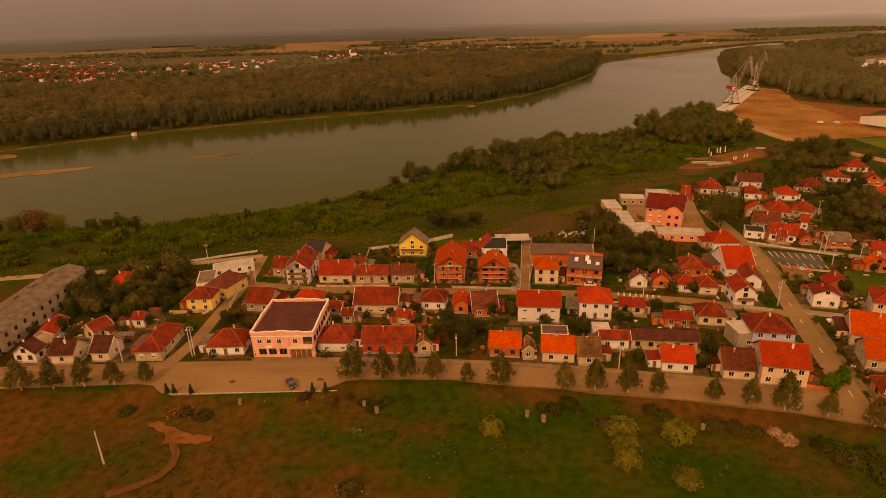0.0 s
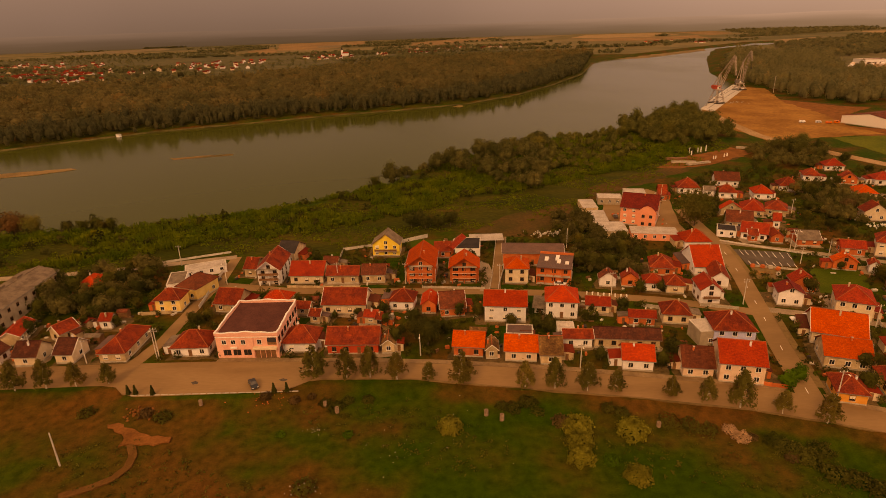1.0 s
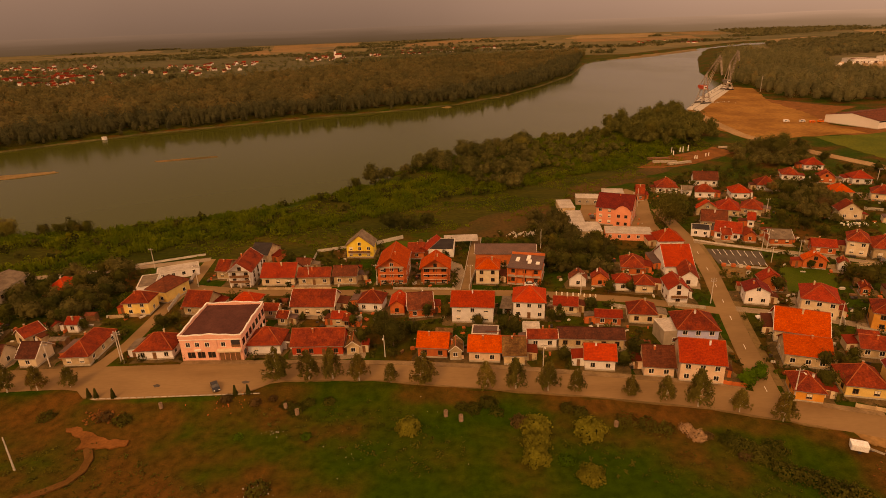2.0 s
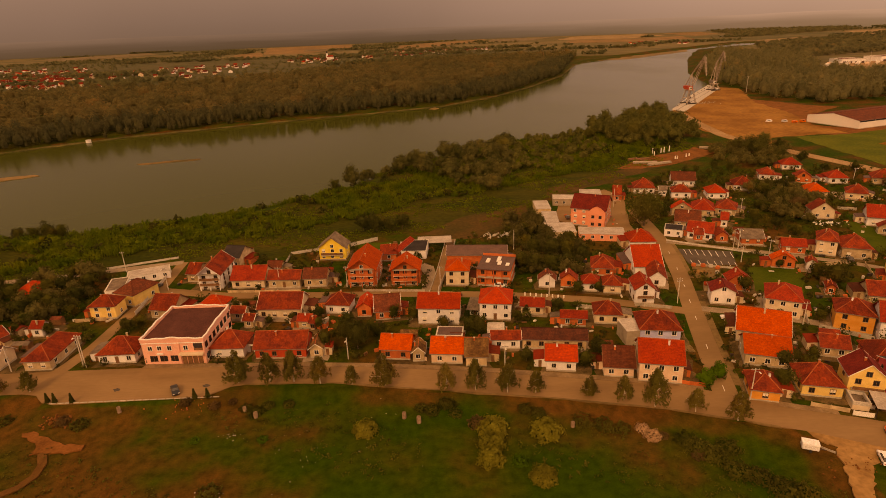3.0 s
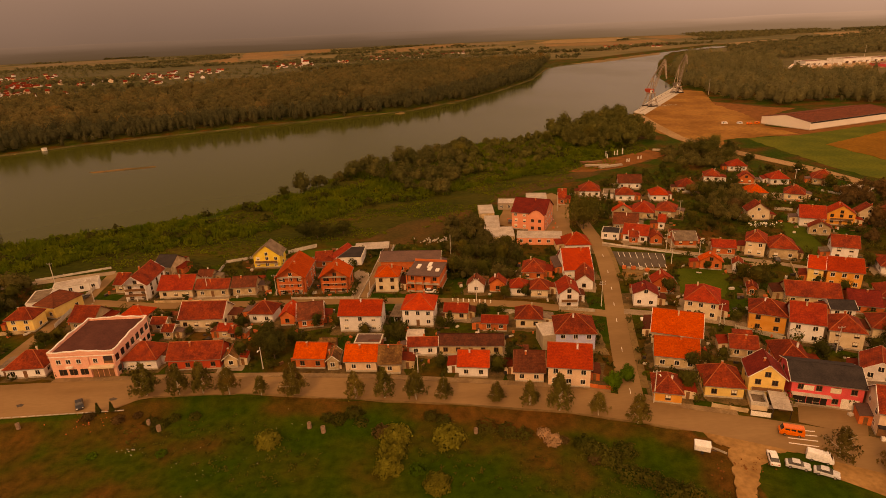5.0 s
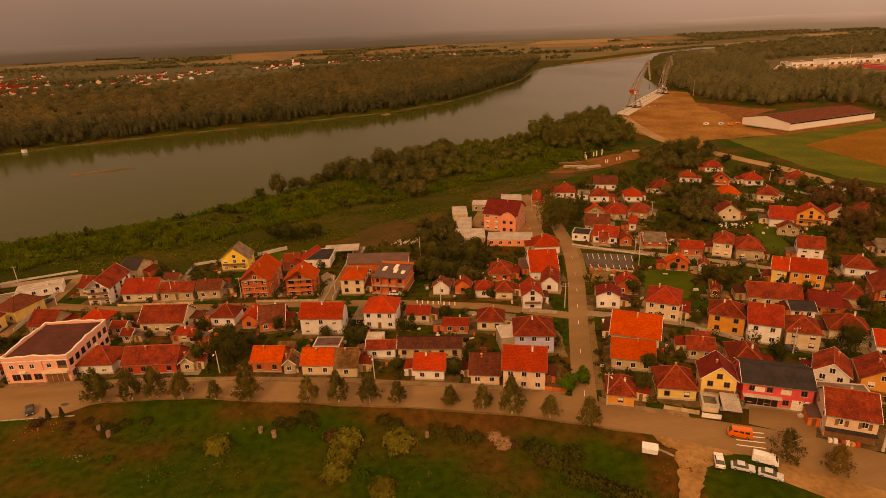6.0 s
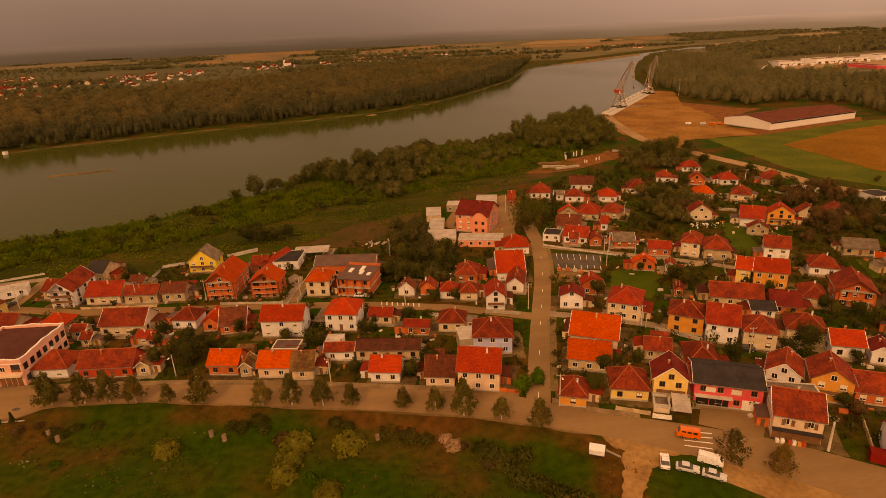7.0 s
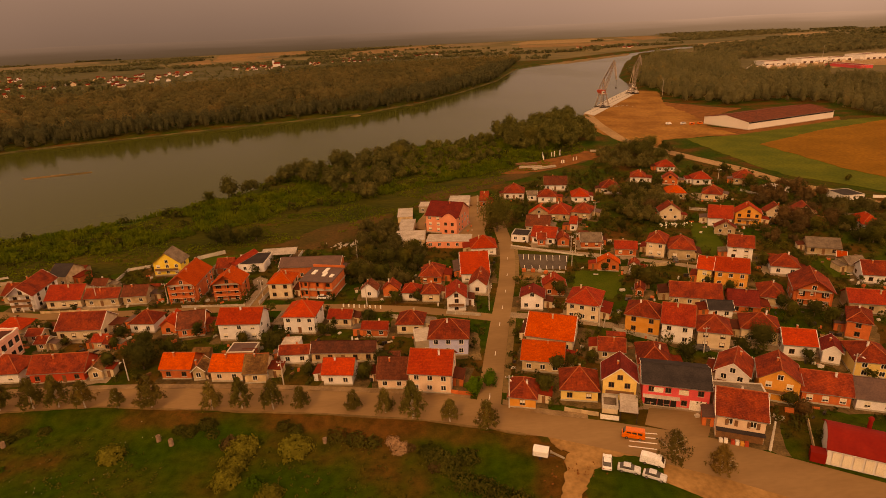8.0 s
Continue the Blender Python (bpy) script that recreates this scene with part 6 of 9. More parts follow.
        u, v = c * (x - hx) + s_ * (y - hy), -s_ * (x - hx) + c * (y - hy)
        if abs(u) < w / 2 + gap and abs(v) < d / 2 + gap:
            return False
    return float(edge_distance(LANES, np.array([x]), np.array([y]))[0]) > 3.6 + gap


rngx = random.Random(77)
for i, ((x, y, turn, w, d), (e, wall, tile, h, floors)) in enumerate(zip(PLOTS, HOMES)):
    if floors > 2 or i % 5 == 4:
        continue
    c, s_ = math.cos(radians(turn)), math.sin(radians(turn))
    for side in ((1, -1) if i % 2 else (-1, 1)):
        ew, ed = rngx.uniform(2.2, 3.4), d * rngx.uniform(0.4, 0.7)
        u, v = side * (w / 2 - 0.45 + ew / 2), rngx.uniform(-0.05, 0.25) * d
        if not clear_of_homes(x + c * u - s_ * v, y + s_ * u + c * v, 1.6, i):
            continue
        eh = min(h - 0.25, rngx.uniform(2.1, 2.5))
        ext = part("extension", box_bm(u - ew / 2 + 0.02, u + ew / 2, v - ed / 2, v + ed / 2, -0.3, eh), "w_" + rngx.choice((wall, "tan", "cream", "brick")), e, "low side extension")
        slope = math.degrees(math.atan2(0.45, ew)) * side
        part("extension_roof", box_bm(-ew / 2 - 0.1, ew / 2 + 0.25, -ed / 2 - 0.25, ed / 2 + 0.25, 0, 0.1, m=pose(u + 0.06 * side, v, eh + 0.12, 0, slope, 0)), rngx.choice(("r_grey", "r_rust", "r_brown", "r_red", "r_slatebrown")), ext)
        part("doorway", box_bm(u - 0.4, u + 0.4, v - ed / 2 - 0.03, v - ed / 2 + 0.02, 0, 1.95), "trim_wood", ext)
        break
ODDS = {"concrete_white": ("pale boards, blocks and sheets lying about the yards", bmesh.new()), "trim_wood": ("brown timber and firewood piles in the yards", bmesh.new()), "w_brick": ("small piles of red bricks and tiles in the yards", bmesh.new()), "steel_dark": ("dark scrap, barrels and tools in the yards", bmesh.new())}
for i, (x, y, turn, w, d) in enumerate(PLOTS):
    if y > 330:
        continue
    for k in range(9):
        a, r = rngx.uniform(0, 6.283), max(w, d) * 0.5 + rngx.uniform(0.6, 5.5)
        px, py = x + r * math.cos(a), y + r * math.sin(a)
        if not clear_of_homes(px, py, 0.5):
            continue
        l, b, t = rngx.uniform(0.4, 1.9), rngx.uniform(0.3, 0.9), rngx.uniform(0.2, 0.95)
        add_box(ODDS[rngx.choice(list(ODDS))][1], -l / 2, l / 2, -b / 2, b / 2, -0.05, t, pose(px, py, 0, rngx.uniform(-4, 4), rngx.uniform(-4, 4), turn + rngx.choice((0, 90, 30, 60))))
for key, (words, bm) in ODDS.items():
    tagged(finish("yard_clutter", bm, key), words, "yard clutter", kind="stuff")

# industrial estate in the distance
sheet("works_yard", [(626.8, 922.2), (846.8, 1150.9), (998.8, 1204.4), (1092.2, 1139.6), (953.2, 934.5), (825.4, 946.5), (694.4, 896.6)], 0.3, "g_gravelroad", "pale paved yard of a distant works", "yard", 3, 30)
works = (764.3, 1062.6, -6, 40.0, 40.0, 7), (846.8, 1080.6, 11, 60.0, 36.0, 8), (912.0, 1096.0, 8, 48.0, 34.0, 6), (980.0, 1100.0, 11, 56.0, 44.0, 9)
for a in works:
    hall = flat_building("factory_hall", *a, "white", "sheet", "large white factory hall in the distance", 0.6, False)
    for j in range(4):
        part("roller_door", box_bm(a[3] * (j / 4 - 0.42), a[3] * (j / 4 - 0.30), -a[4] / 2 - 0.08, -a[4] / 2 - 0.01, 0.1, 3.6), "r_slatebrown", hall, "dark loading door")
    part("roof_light", box_bm(-a[3] * 0.4, a[3] * 0.4, -1.5, 1.5, a[5] + 0.06, a[5] + 0.8, bevel=0.1), "r_darkred", hall)
flat_building("factory_hall", 819.7, 938.3, -4, 19.6, 87.9, 5, "pink", "metalred", "red factory hall in the distance", 0.5, False)

# rows of stacked goods in the works yard
for k in range(13):
    gx, gy = 676 + 21.5 * k, 986 + 5.6 * k
    e = tagged(root("goods_row", gx, gy, 0.3, 52), "long row of pale stacked goods in a works yard", "stacked goods", "rows of goods")
    for j in range(3):
        l = 17 + (k * 7 + j * 5) % 6
        part("stack", box_bm(j * 26.0, j * 26.0 + l, -2.6, 2.6, 0, 2.2 + ((k + j) % 3) * 0.7, bevel=0.1), ("r_sheet", "w_panel", "w_peach")[(k * 2 + j) % 3], e)

# far villages beyond the river
VILLAGES = (
    ([(-937.9, 1182.5), (-794.2, 1139.7), (-651.0, 1119.9), (-588.6, 1124.3), (-1115.6, 2003.5), (-1516.1, 2198.8), (-1606.9, 2044.8)], 110),
    ([(-635.8, 1216.3), (-513.9, 1231.2), (-444.6, 1624.1), (-560.0, 1916.8), (-738.0, 1819.4), (-836.6, 1607.9)], 60),
    ([(-419.4, 1777.9), (-171.6, 1802.2), (-182.6, 2123.5), (-483.1, 2228.5)], 28),
    ([(-186.3, 1955.9), (76.1, 2186.3), (217.8, 2185.2), (273.8, 2525.0), (-79.7, 2621.2), (-213.7, 2241.7)], 60),
    ([(685.9, 2138.3), (918.2, 2179.6), (1122.6, 2457.6), (961.0, 2566.1), (737.7, 2372.2)], 14),
)
DENSE_VILLAGE = [(-1080, 1690), (-1040, 1540), (-965, 1320), (-800, 1190), (-690, 1160), (-800, 1390), (-930, 1580)]
rngv = random.Random(11)
FAR_HOMES = {"w_white": bmesh.new(), "w_cream": bmesh.new(), "r_rust": bmesh.new(), "r_red": bmesh.new()}


def far_home(x, y, rng):
    """A small gabled house among many, walls and roof in shared meshes."""
    m = pose(x, y, 0.3, 0, 0, rng.uniform(-40, 40))
    w, d, h = rng.uniform(8, 13), rng.uniform(7, 9), rng.choice((3.0, 3.0, 5.0))
    rise = d * 0.36
    for key, prof, half_w in ((rng.choice(("w_white", "w_cream")), [(-d / 2 + 0.4, 0), (d / 2 - 0.4, 0), (d / 2 - 0.4, h), (0, h + rise - 0.3), (-d / 2 + 0.4, h)], w / 2 - 0.4), (rng.choice(("r_rust", "r_red")), [(-d / 2, h - 0.1), (0, h + rise - 0.1), (d / 2, h - 0.1), (d / 2, h + 0.15), (0, h + rise + 0.15), (-d / 2, h + 0.15)], w / 2)):
        bm = FAR_HOMES[key]
        a = [bm.verts.new(m @ Vector((-half_w, py, pz))) for py, pz in prof]
        b = [bm.verts.new(m @ Vector((half_w, py, pz))) for py, pz in prof]
        n = len(prof)
        for i in range(n):
            bm.faces.new((a[i], a[(i + 1) % n], b[(i + 1) % n], b[i]))
        if n == 5:
            bm.faces.new(a[::-1])
            bm.faces.new(b)


for poly, count in VILLAGES:
    xs, ys = [p[0] for p in poly], [p[1] for p in poly]
    made = 0
    while made < count:
        px, py = rngv.uniform(min(xs), max(xs)), rngv.uniform(min(ys), max(ys))
        if inside(poly, np.array([px]), np.array([py]))[0]:
            if made % 5 > 1:
                far_home(px, py, rngv)
                made += 1
                continue
            house(round(px, 1), round(py, 1), rngv.uniform(-40, 40), rngv.uniform(8, 13), rngv.uniform(7, 10), rngv.choice((3.2, 3.2, 5.0)), rngv.choice(("gx", "gy", "hip")), 36, rngv.choice(("white", "tan", "cream", "white", "peach")), rngv.choice(("red", "rust", "rust", "brown", "scarlet")), 1, 0, 0.3, True)
            made += 1


made = 0
while made < 150:
    px, py = rngv.uniform(-1080, -690), rngv.uniform(1160, 1690)
    if inside(DENSE_VILLAGE, np.array([px]), np.array([py]))[0]:
        far_home(px, py, rngv)
        made += 1
for key, bm in FAR_HOMES.items():
    bmesh.ops.recalc_face_normals(bm, faces=bm.faces)
    tagged(finish("distant_houses", bm, key), "many small pale-walled houses of a distant village" if key[0] == "w" else "red tiled roofs of a distant village", "houses", kind="stuff")


def church(x, y):
    e = tagged(root("church", x, y, 0.3, 0), "small white church with a tower in a distant village", "church")
    part("nave", box_bm(-6, 14, -5, 5, 0, 9, bevel=0.1), "w_white", e)
    bm, lines, zr = roof_bm(21, 11, 9, "gx", 40)
    bm.transform(pose(4, 0, 0))
    part("roof", bm, "r_rust", e)
    part("tower", box_bm(-10, -4, -3, 3, 0, 20, bevel=0.1), "w_white", e)
    bm = bmesh.new()
    cone(bm, (-7, 0, 20), (-7, 0, 28), 4, 0.1, 8)
    part("spire", bm, "r_slate", e)


church(-319.9, 2038.4)
flat_building("boat_house", -285.0, 528.3, -25, 3.4, 3.0, 2.2, "white", "sheet", "small white boat house on the far shore", 0.15, False, z=-3.6)

# projecting gabled wing and entrance of the salmon house
def salmon_wing(e, x0, x1, y0, y1, h, peak):
    bm = bmesh.new()
    xm = (x0 + x1) / 2
    prof = [(x0, -0.4), (x1, -0.4), (x1, h), (x1 - (x1 - x0) * 0.25, h + (peak - h) * 0.7), (xm, peak), (x0 + (x1 - x0) * 0.25, h + (peak - h) * 0.7), (x0, h)]
    a = [bm.verts.new((px, y0, pz)) for px, pz in prof]
    b = [bm.verts.new((px, y1, pz)) for px, pz in prof]
    bm.faces.new(a)
    bm.faces.new(b)
    for i in range(7):
        bm.faces.new((a[i], a[(i + 1) % 7], b[(i + 1) % 7], b[i]))
    bmesh.ops.recalc_face_normals(bm, faces=bm.faces)
    part("wing", bm, "w_salmon", e)
    bm = bmesh.new()
    top = [(px, pz + 0.05) for px, pz in prof[2:]]
    a = [bm.verts.new((px, y0 - 0.3, pz)) for px, pz in top] + [bm.verts.new((px, y0 - 0.3, pz + 0.22)) for px, pz in top[::-1]]
    b = [bm.verts.new((px, y1 + 3.5, pz)) for px, pz in top] + [bm.verts.new((px, y1 + 3.5, pz + 0.22)) for px, pz in top[::-1]]
    for i in range(10):
        bm.faces.new((a[i], a[(i + 1) % 10], b[(i + 1) % 10], b[i]))
    for q in (a, b):
        for i in range(4):
            bm.faces.new((q[i], q[i + 1], q[8 - i], q[9 - i]))
    bmesh.ops.recalc_face_normals(bm, faces=bm.faces)
    uv_slopes(bm)
    part("wing_roof", bm, "r_darkred", e)
    for f in range(2):
        for k in (0.28, 0.72):
            window_on(e, pose(x0 + (x1 - x0) * k, y0 - 0.01, 1.0 + 3.2 * f), "wood", True)


salmon_wing(salmon_house, 0.4, 7.2, -9.0, -7.3, 7.2, 9.6)

# ---- plants ----
def leaf_quads(centres, normals, size, rng):
    """Leaf clumps as small bent quads at the given places, facing roughly along the normals."""
    n = len(centres)
    nn = normals + rng.normal(0, 0.38, (n, 3))
    nn /= np.linalg.norm(nn, axis=1)[:, None]
    a = np.cross(nn, rng.normal(0, 1, (n, 3)))
    a /= np.linalg.norm(a, axis=1)[:, None]
    b = np.cross(nn, a)
    s = size * rng.uniform(0.55, 1.3, (n, 1))
    return np.stack([centres - a * s, centres - b * s * 0.7 + nn * s * 0.2, centres + a * s, centres + b * s * 0.7 + nn * s * 0.2], 1)


def quads_mesh(name, quads, material):
    n = len(quads)
    me = bpy.data.meshes.new(name)
    me.vertices.add(n * 4)
    me.vertices.foreach_set("co", quads.reshape(-1).astype(np.float32))
    me.loops.add(n * 4)
    me.loops.foreach_set("vertex_index", np.arange(n * 4, dtype=np.int32))
    me.polygons.add(n)
    me.polygons.foreach_set("loop_start", np.arange(0, n * 4, 4, dtype=np.int32))
    me.polygons.foreach_set("loop_total", np.full(n, 4, np.int32))
    me.update(calc_edges=True)
    me.materials.append(MATS[material])
    return me


def crown(seed, n, lobes, rx, rz, zc, size, droop=0.0):
    """Leaf clumps round a number of limb ends inside an egg."""
    rng = np.random.default_rng(seed)
    d = rng.normal(0, 1, (lobes, 3))
    d /= np.linalg.norm(d, axis=1)[:, None]
    ends = d * rng.uniform(0.35, 0.8, (lobes, 1)) * np.array([rx, rx, rz])
    k = rng.integers(0, lobes, n)
    v = rng.normal(0, 1, (n, 3))
    v /= np.linalg.norm(v, axis=1)[:, None]
    lob = rng.uniform(0.32, 0.6, lobes)[k][:, None]
    c = ends[k] + v * lob * np.array([rx, rx, rz]) * rng.uniform(0.55, 1.05, (n, 1))
    c[:, 2] -= droop * rng.uniform(0, 1, n) * np.hypot(c[:, 0], c[:, 1])
    out = c / np.array([rx, rx, rz])
    out[:, 2] += 0.35
    out /= np.linalg.norm(out, axis=1)[:, None] + 1e-6
    c[:, 2] += zc
    return leaf_quads(c, out * 0.8 + v * 0.5, size, rng), ends + np.array([0, 0, zc])


def trunk_mesh(name, ends, height, r, bark, seed):
    rng = random.Random(seed)
    bm = bmesh.new()
    p, last = Vector((0, 0, -0.3)), r * 1.25
    for k in range(1, 5):
        q = Vector((rng.uniform(-0.1, 0.1) * k, rng.uniform(-0.1, 0.1) * k, height * k / 4))
        cone(bm, p, q, last, r * (1 - 0.18 * k), 7)
        p, last = q, r * (1 - 0.18 * k)
    for e in ends[:9]:
        z = min(height, max(height * 0.35, e[2] * rng.uniform(0.5, 0.75)))
        cone(bm, (0, 0, z), e, r * 0.45, 0.02, 5)
    me = bpy.data.meshes.new(name)
    bm.to_mesh(me)
    bm.free()
    me.materials.append(MATS[bark])
    return me


def shell(r, rz, zc):
    """The closed inside of a crown."""
    lat, lon = [-0.8, -0.1, 0.6, 1.4], [6.2832 * i / 6 for i in range(7)]
    p = lambda a, b: (r * math.cos(a) * math.cos(b), r * math.cos(a) * math.sin(b), zc + rz * math.sin(a))
    return np.array([[p(a, b), p(a, d), p(e, d), p(e, b)] for a, e in zip(lat, lat[1:]) for b, d in zip(lon, lon[1:])])


def tree_kind(seed, height, width, leaves, leaf, bark="bark", lobes=12, clear=0.25, n=None, droop=0.0, size=0.26):
    rz = height * (1 - clear) / 2
    zc = height * clear + rz
    q, ends = crown(seed, n or leaves, lobes, width / 2, rz, zc, size, droop)
    q = np.concatenate([q, shell(width * 0.29, rz * 0.62, zc)])
    return quads_mesh("crown", q, leaf), trunk_mesh("trunk", ends, zc + rz * 0.3, max(0.1, height * 0.02), bark, seed)


def plant(name, meshes, x, y, label, category="tree", group="", scale=1.0, turn=0.0, z=None):
    e = root(name, x, y, float(land(x, y)) if z is None else z, turn)
    e.scale = (scale, scale, scale)
    tagged(e, label, category, group)
    shared("crown", meshes[0], e)
    if meshes[1]:
        shared("trunk", meshes[1], e)
    return e


def birch_kind(seed, height, width, n=2400, leaf="l_road"):
    """A birch: limbs rising to a narrow top, leaves hanging from them in strands."""
    rng = np.random.default_rng(seed)
    k = 80
    t = rng.uniform(0.3, 1, k)
    a = rng.uniform(0, 6.283, k)
    r = width / 2 * np.clip(1.06 - t, 0, 1) ** 0.8 * 1.3 * rng.uniform(0.55, 1.1, k)
    ends = np.stack([r * np.cos(a), r * np.sin(a), height * t], 1)
    ends[0] = (0, 0, height * 0.97)
    pick = rng.integers(0, k, n)
    drop = rng.uniform(0, 1, n) ** 0.8
    length = (rng.uniform(0.10, 0.34, k) * height)[pick]
    back = rng.uniform(0, 0.45, n) * (rng.uniform(0, 1, n) < 0.5)
    c = ends[pick] * np.stack([1 - back, 1 - back, np.ones(n)], 1)
    c += rng.normal(0, 0.16, (n, 3)) * np.array([1, 1, 0.6])
    c[:, 2] = np.maximum(c[:, 2] - drop * length, height * (0.24 + rng.uniform(-0.07, 0.1, n)))
    nn = np.stack([c[:, 0], c[:, 1], np.full(n, 0.7)], 1)
    nn /= np.linalg.norm(nn, axis=1)[:, None]
    q = leaf_quads(c, nn, 0.18, rng)
    return quads_mesh("crown", q, leaf), trunk_mesh("trunk", ends[:9], height * 0.8, height * 0.018, "bark_white", seed)


ROADSIDE = [birch_kind(20 + i, 6.2 + 0.3 * (i % 3), 4.9) for i in range(5)]
GARDEN = [tree_kind(40 + i, 6.5, 5.6, 1450, ("l_dark", "l_mid", "l_dark", "l_mid")[i], "bark", 16, 0.08, size=0.23) for i in range(4)]
BIG = [tree_kind(60 + i, 12, 11, 4000, ("l_ash", "l_dark", "l_quay")[i], "bark", 30, 0.05, size=0.28) for i in range(3)]
AUTUMN = [tree_kind(70 + i, 6.5, 6.5, 1900, "l_autumn", "bark", 18, 0.06, size=0.22) for i in range(2)]
BRIGHT = [tree_kind(80, 4.6, 5.0, 1000, "l_bright", "bark", 10, 0.05, size=0.28)]
CONIFER = []


def conifer_kind(seed, height, width):
    rng = np.random.default_rng(seed)
    n = 700
    t = rng.uniform(0.02, 1, n)
    a = rng.uniform(0, 6.283, n)
    r = width / 2 * (1 - t) * rng.uniform(0.6, 1.1, n) + 0.05
    c = np.stack([r * np.cos(a), r * np.sin(a), height * (0.04 + 0.96 * t)], 1)
    nn = np.stack([np.cos(a), np.sin(a), np.full(n, 0.5)], 1)
    bm = bmesh.new()
    cone(bm, (0, 0, -0.2), (0, 0, height * 0.9), 0.12, 0.02, 6)
    me = bpy.data.meshes.new("trunk")
    bm.to_mesh(me)
    bm.free()
    me.materials.append(MATS["bark"])
    return quads_mesh("crown", leaf_quads(c, nn, 0.16 + height * 0.012, rng), "l_dark"), me


def bush_kind(seed, w, h, n, leaf, size):
    rng = np.random.default_rng(seed)
    v = rng.normal(0, 1, (n, 3))
    v[:, 2] = np.abs(v[:, 2])
    v /= np.linalg.norm(v, axis=1)[:, None]
    wob = 1 + 0.22 * np.sin(v[:, 0] * 5 + seed) * np.cos(v[:, 1] * 6) + rng.normal(0, 0.08, n)
    c = v * np.array([w / 2, w / 2, h]) * (wob * rng.uniform(0.75, 1.05, n))[:, None]
    return quads_mesh("crown", leaf_quads(c, v, size, rng), leaf), None


ROW_LABEL = "slender roadside tree with drooping olive leaves and whitewashed trunk"
plant("roadside_tree", ROADSIDE[0], -19.8, 122.3, ROW_LABEL, "tree", "roadside trees", 1.50, 0)
plant("roadside_tree", ROADSIDE[1], -11.8, 122.0, ROW_LABEL, "tree", "roadside trees", 1.34, 67)
plant("roadside_tree", ROADSIDE[2], -5.9, 121.8, ROW_LABEL, "tree", "roadside trees", 1.34, 134)
plant("roadside_tree", ROADSIDE[3], 0.9, 120.6, ROW_LABEL, "tree", "roadside trees", 1.28, 201)
plant("roadside_tree", ROADSIDE[4], 8.8, 119.7, ROW_LABEL, "tree", "roadside trees", 0.87, 268)
plant("roadside_tree", ROADSIDE[0], 17.0, 118.7, ROW_LABEL, "tree", "roadside trees", 1.44, 335)
plant("roadside_tree", ROADSIDE[1], 32.0, 115.9, ROW_LABEL, "tree", "roadside trees", 1.17, 42)
plant("roadside_tree", ROADSIDE[2], 38.9, 115.2, ROW_LABEL, "tree", "roadside trees", 1.28, 109)
plant("roadside_tree", ROADSIDE[3], 46.4, 113.9, ROW_LABEL, "tree", "roadside trees", 1.31, 176)
plant("roadside_tree", ROADSIDE[4], 52.9, 113.2, ROW_LABEL, "tree", "roadside trees", 1.00, 243)
plant("roadside_tree", ROADSIDE[0], 65.1, 111.1, ROW_LABEL, "tree", "roadside trees", 0.89, 310)
plant("roadside_tree", ROADSIDE[1], 72.4, 109.0, ROW_LABEL, "tree", "roadside trees", 1.03, 17)
plant("roadside_tree", ROADSIDE[2], 78.5, 106.2, ROW_LABEL, "tree", "roadside trees", 1.47, 84)
plant("roadside_tree", ROADSIDE[3], 86.6, 103.8, ROW_LABEL, "tree", "roadside trees", 1.00, 151)
plant("roadside_tree", ROADSIDE[4], 94.2, 100.3, ROW_LABEL, "tree", "roadside trees", 1.19, 218)
plant("roadside_tree", ROADSIDE[0], -101.9, 119.5, ROW_LABEL, "tree", "roadside trees", 1.44, 285)
plant("roadside_tree", ROADSIDE[1], -94.1, 119.9, ROW_LABEL, "tree", "roadside trees", 1.31, 352)
plant("roadside_tree", ROADSIDE[2], -86.6, 120.4, ROW_LABEL, "tree", "roadside trees", 1.25, 59)
plant("roadside_tree", ROADSIDE[3], -79.3, 120.9, ROW_LABEL, "tree", "roadside trees", 1.16, 126)
plant("roadside_tree", ROADSIDE[4], -71.7, 121.9, ROW_LABEL, "tree", "roadside trees", 0.97, 193)
TURNING = [birch_kind(26, 6.4, 6.6, 1800, "l_turning"), birch_kind(27, 6.2, 5.2, 2300, "l_turning")]
plant("roadside_tree", TURNING[0], 128.6, 86.2, "leaning birch with thin brown-tinged drooping leaves", "tree", "roadside trees", 1.15, 260)
plant("roadside_tree", TURNING[1], 136.0, 82.0, "birch with brown-tinged leaves and pale trunk", "tree", "roadside trees", 1.08, 327)
CONIFER.append(conifer_kind(5, 9, 3.2))
plant("big_tree", BIG[1], 8.2, 136.6, "large spreading broadleaf tree with dense dark crown", "tree", "garden trees", 0.75, 83)
plant("garden_tree", GARDEN[2], 4.4, 140.4, "round leafy garden tree with dark green crown", "tree", "garden trees", 1.1, 166)
plant("garden_tree", GARDEN[3], -0.7, 136.9, "round leafy garden tree with dark green crown", "tree", "garden trees", 1.0, 249)
plant("big_tree", BIG[0], 117.9, 228.7, "large spreading broadleaf tree with dense dark crown", "tree", "garden trees", 1.35, 332)
plant("garden_tree", GARDEN[1], -93.9, 156.2, "round leafy garden tree with dark green crown", "tree", "garden trees", 1.0, 55)
plant("garden_tree", GARDEN[2], -101.4, 164.2, "round leafy garden tree with dark green crown", "tree", "garden trees", 1.1, 138)
plant("garden_tree", GARDEN[3], -94.8, 168.0, "round leafy garden tree with dark green crown", "tree", "garden trees", 1.1, 221)
plant("garden_tree", GARDEN[0], -109.3, 164.6, "round leafy garden tree with dark green crown", "tree", "garden trees", 1.2, 304)
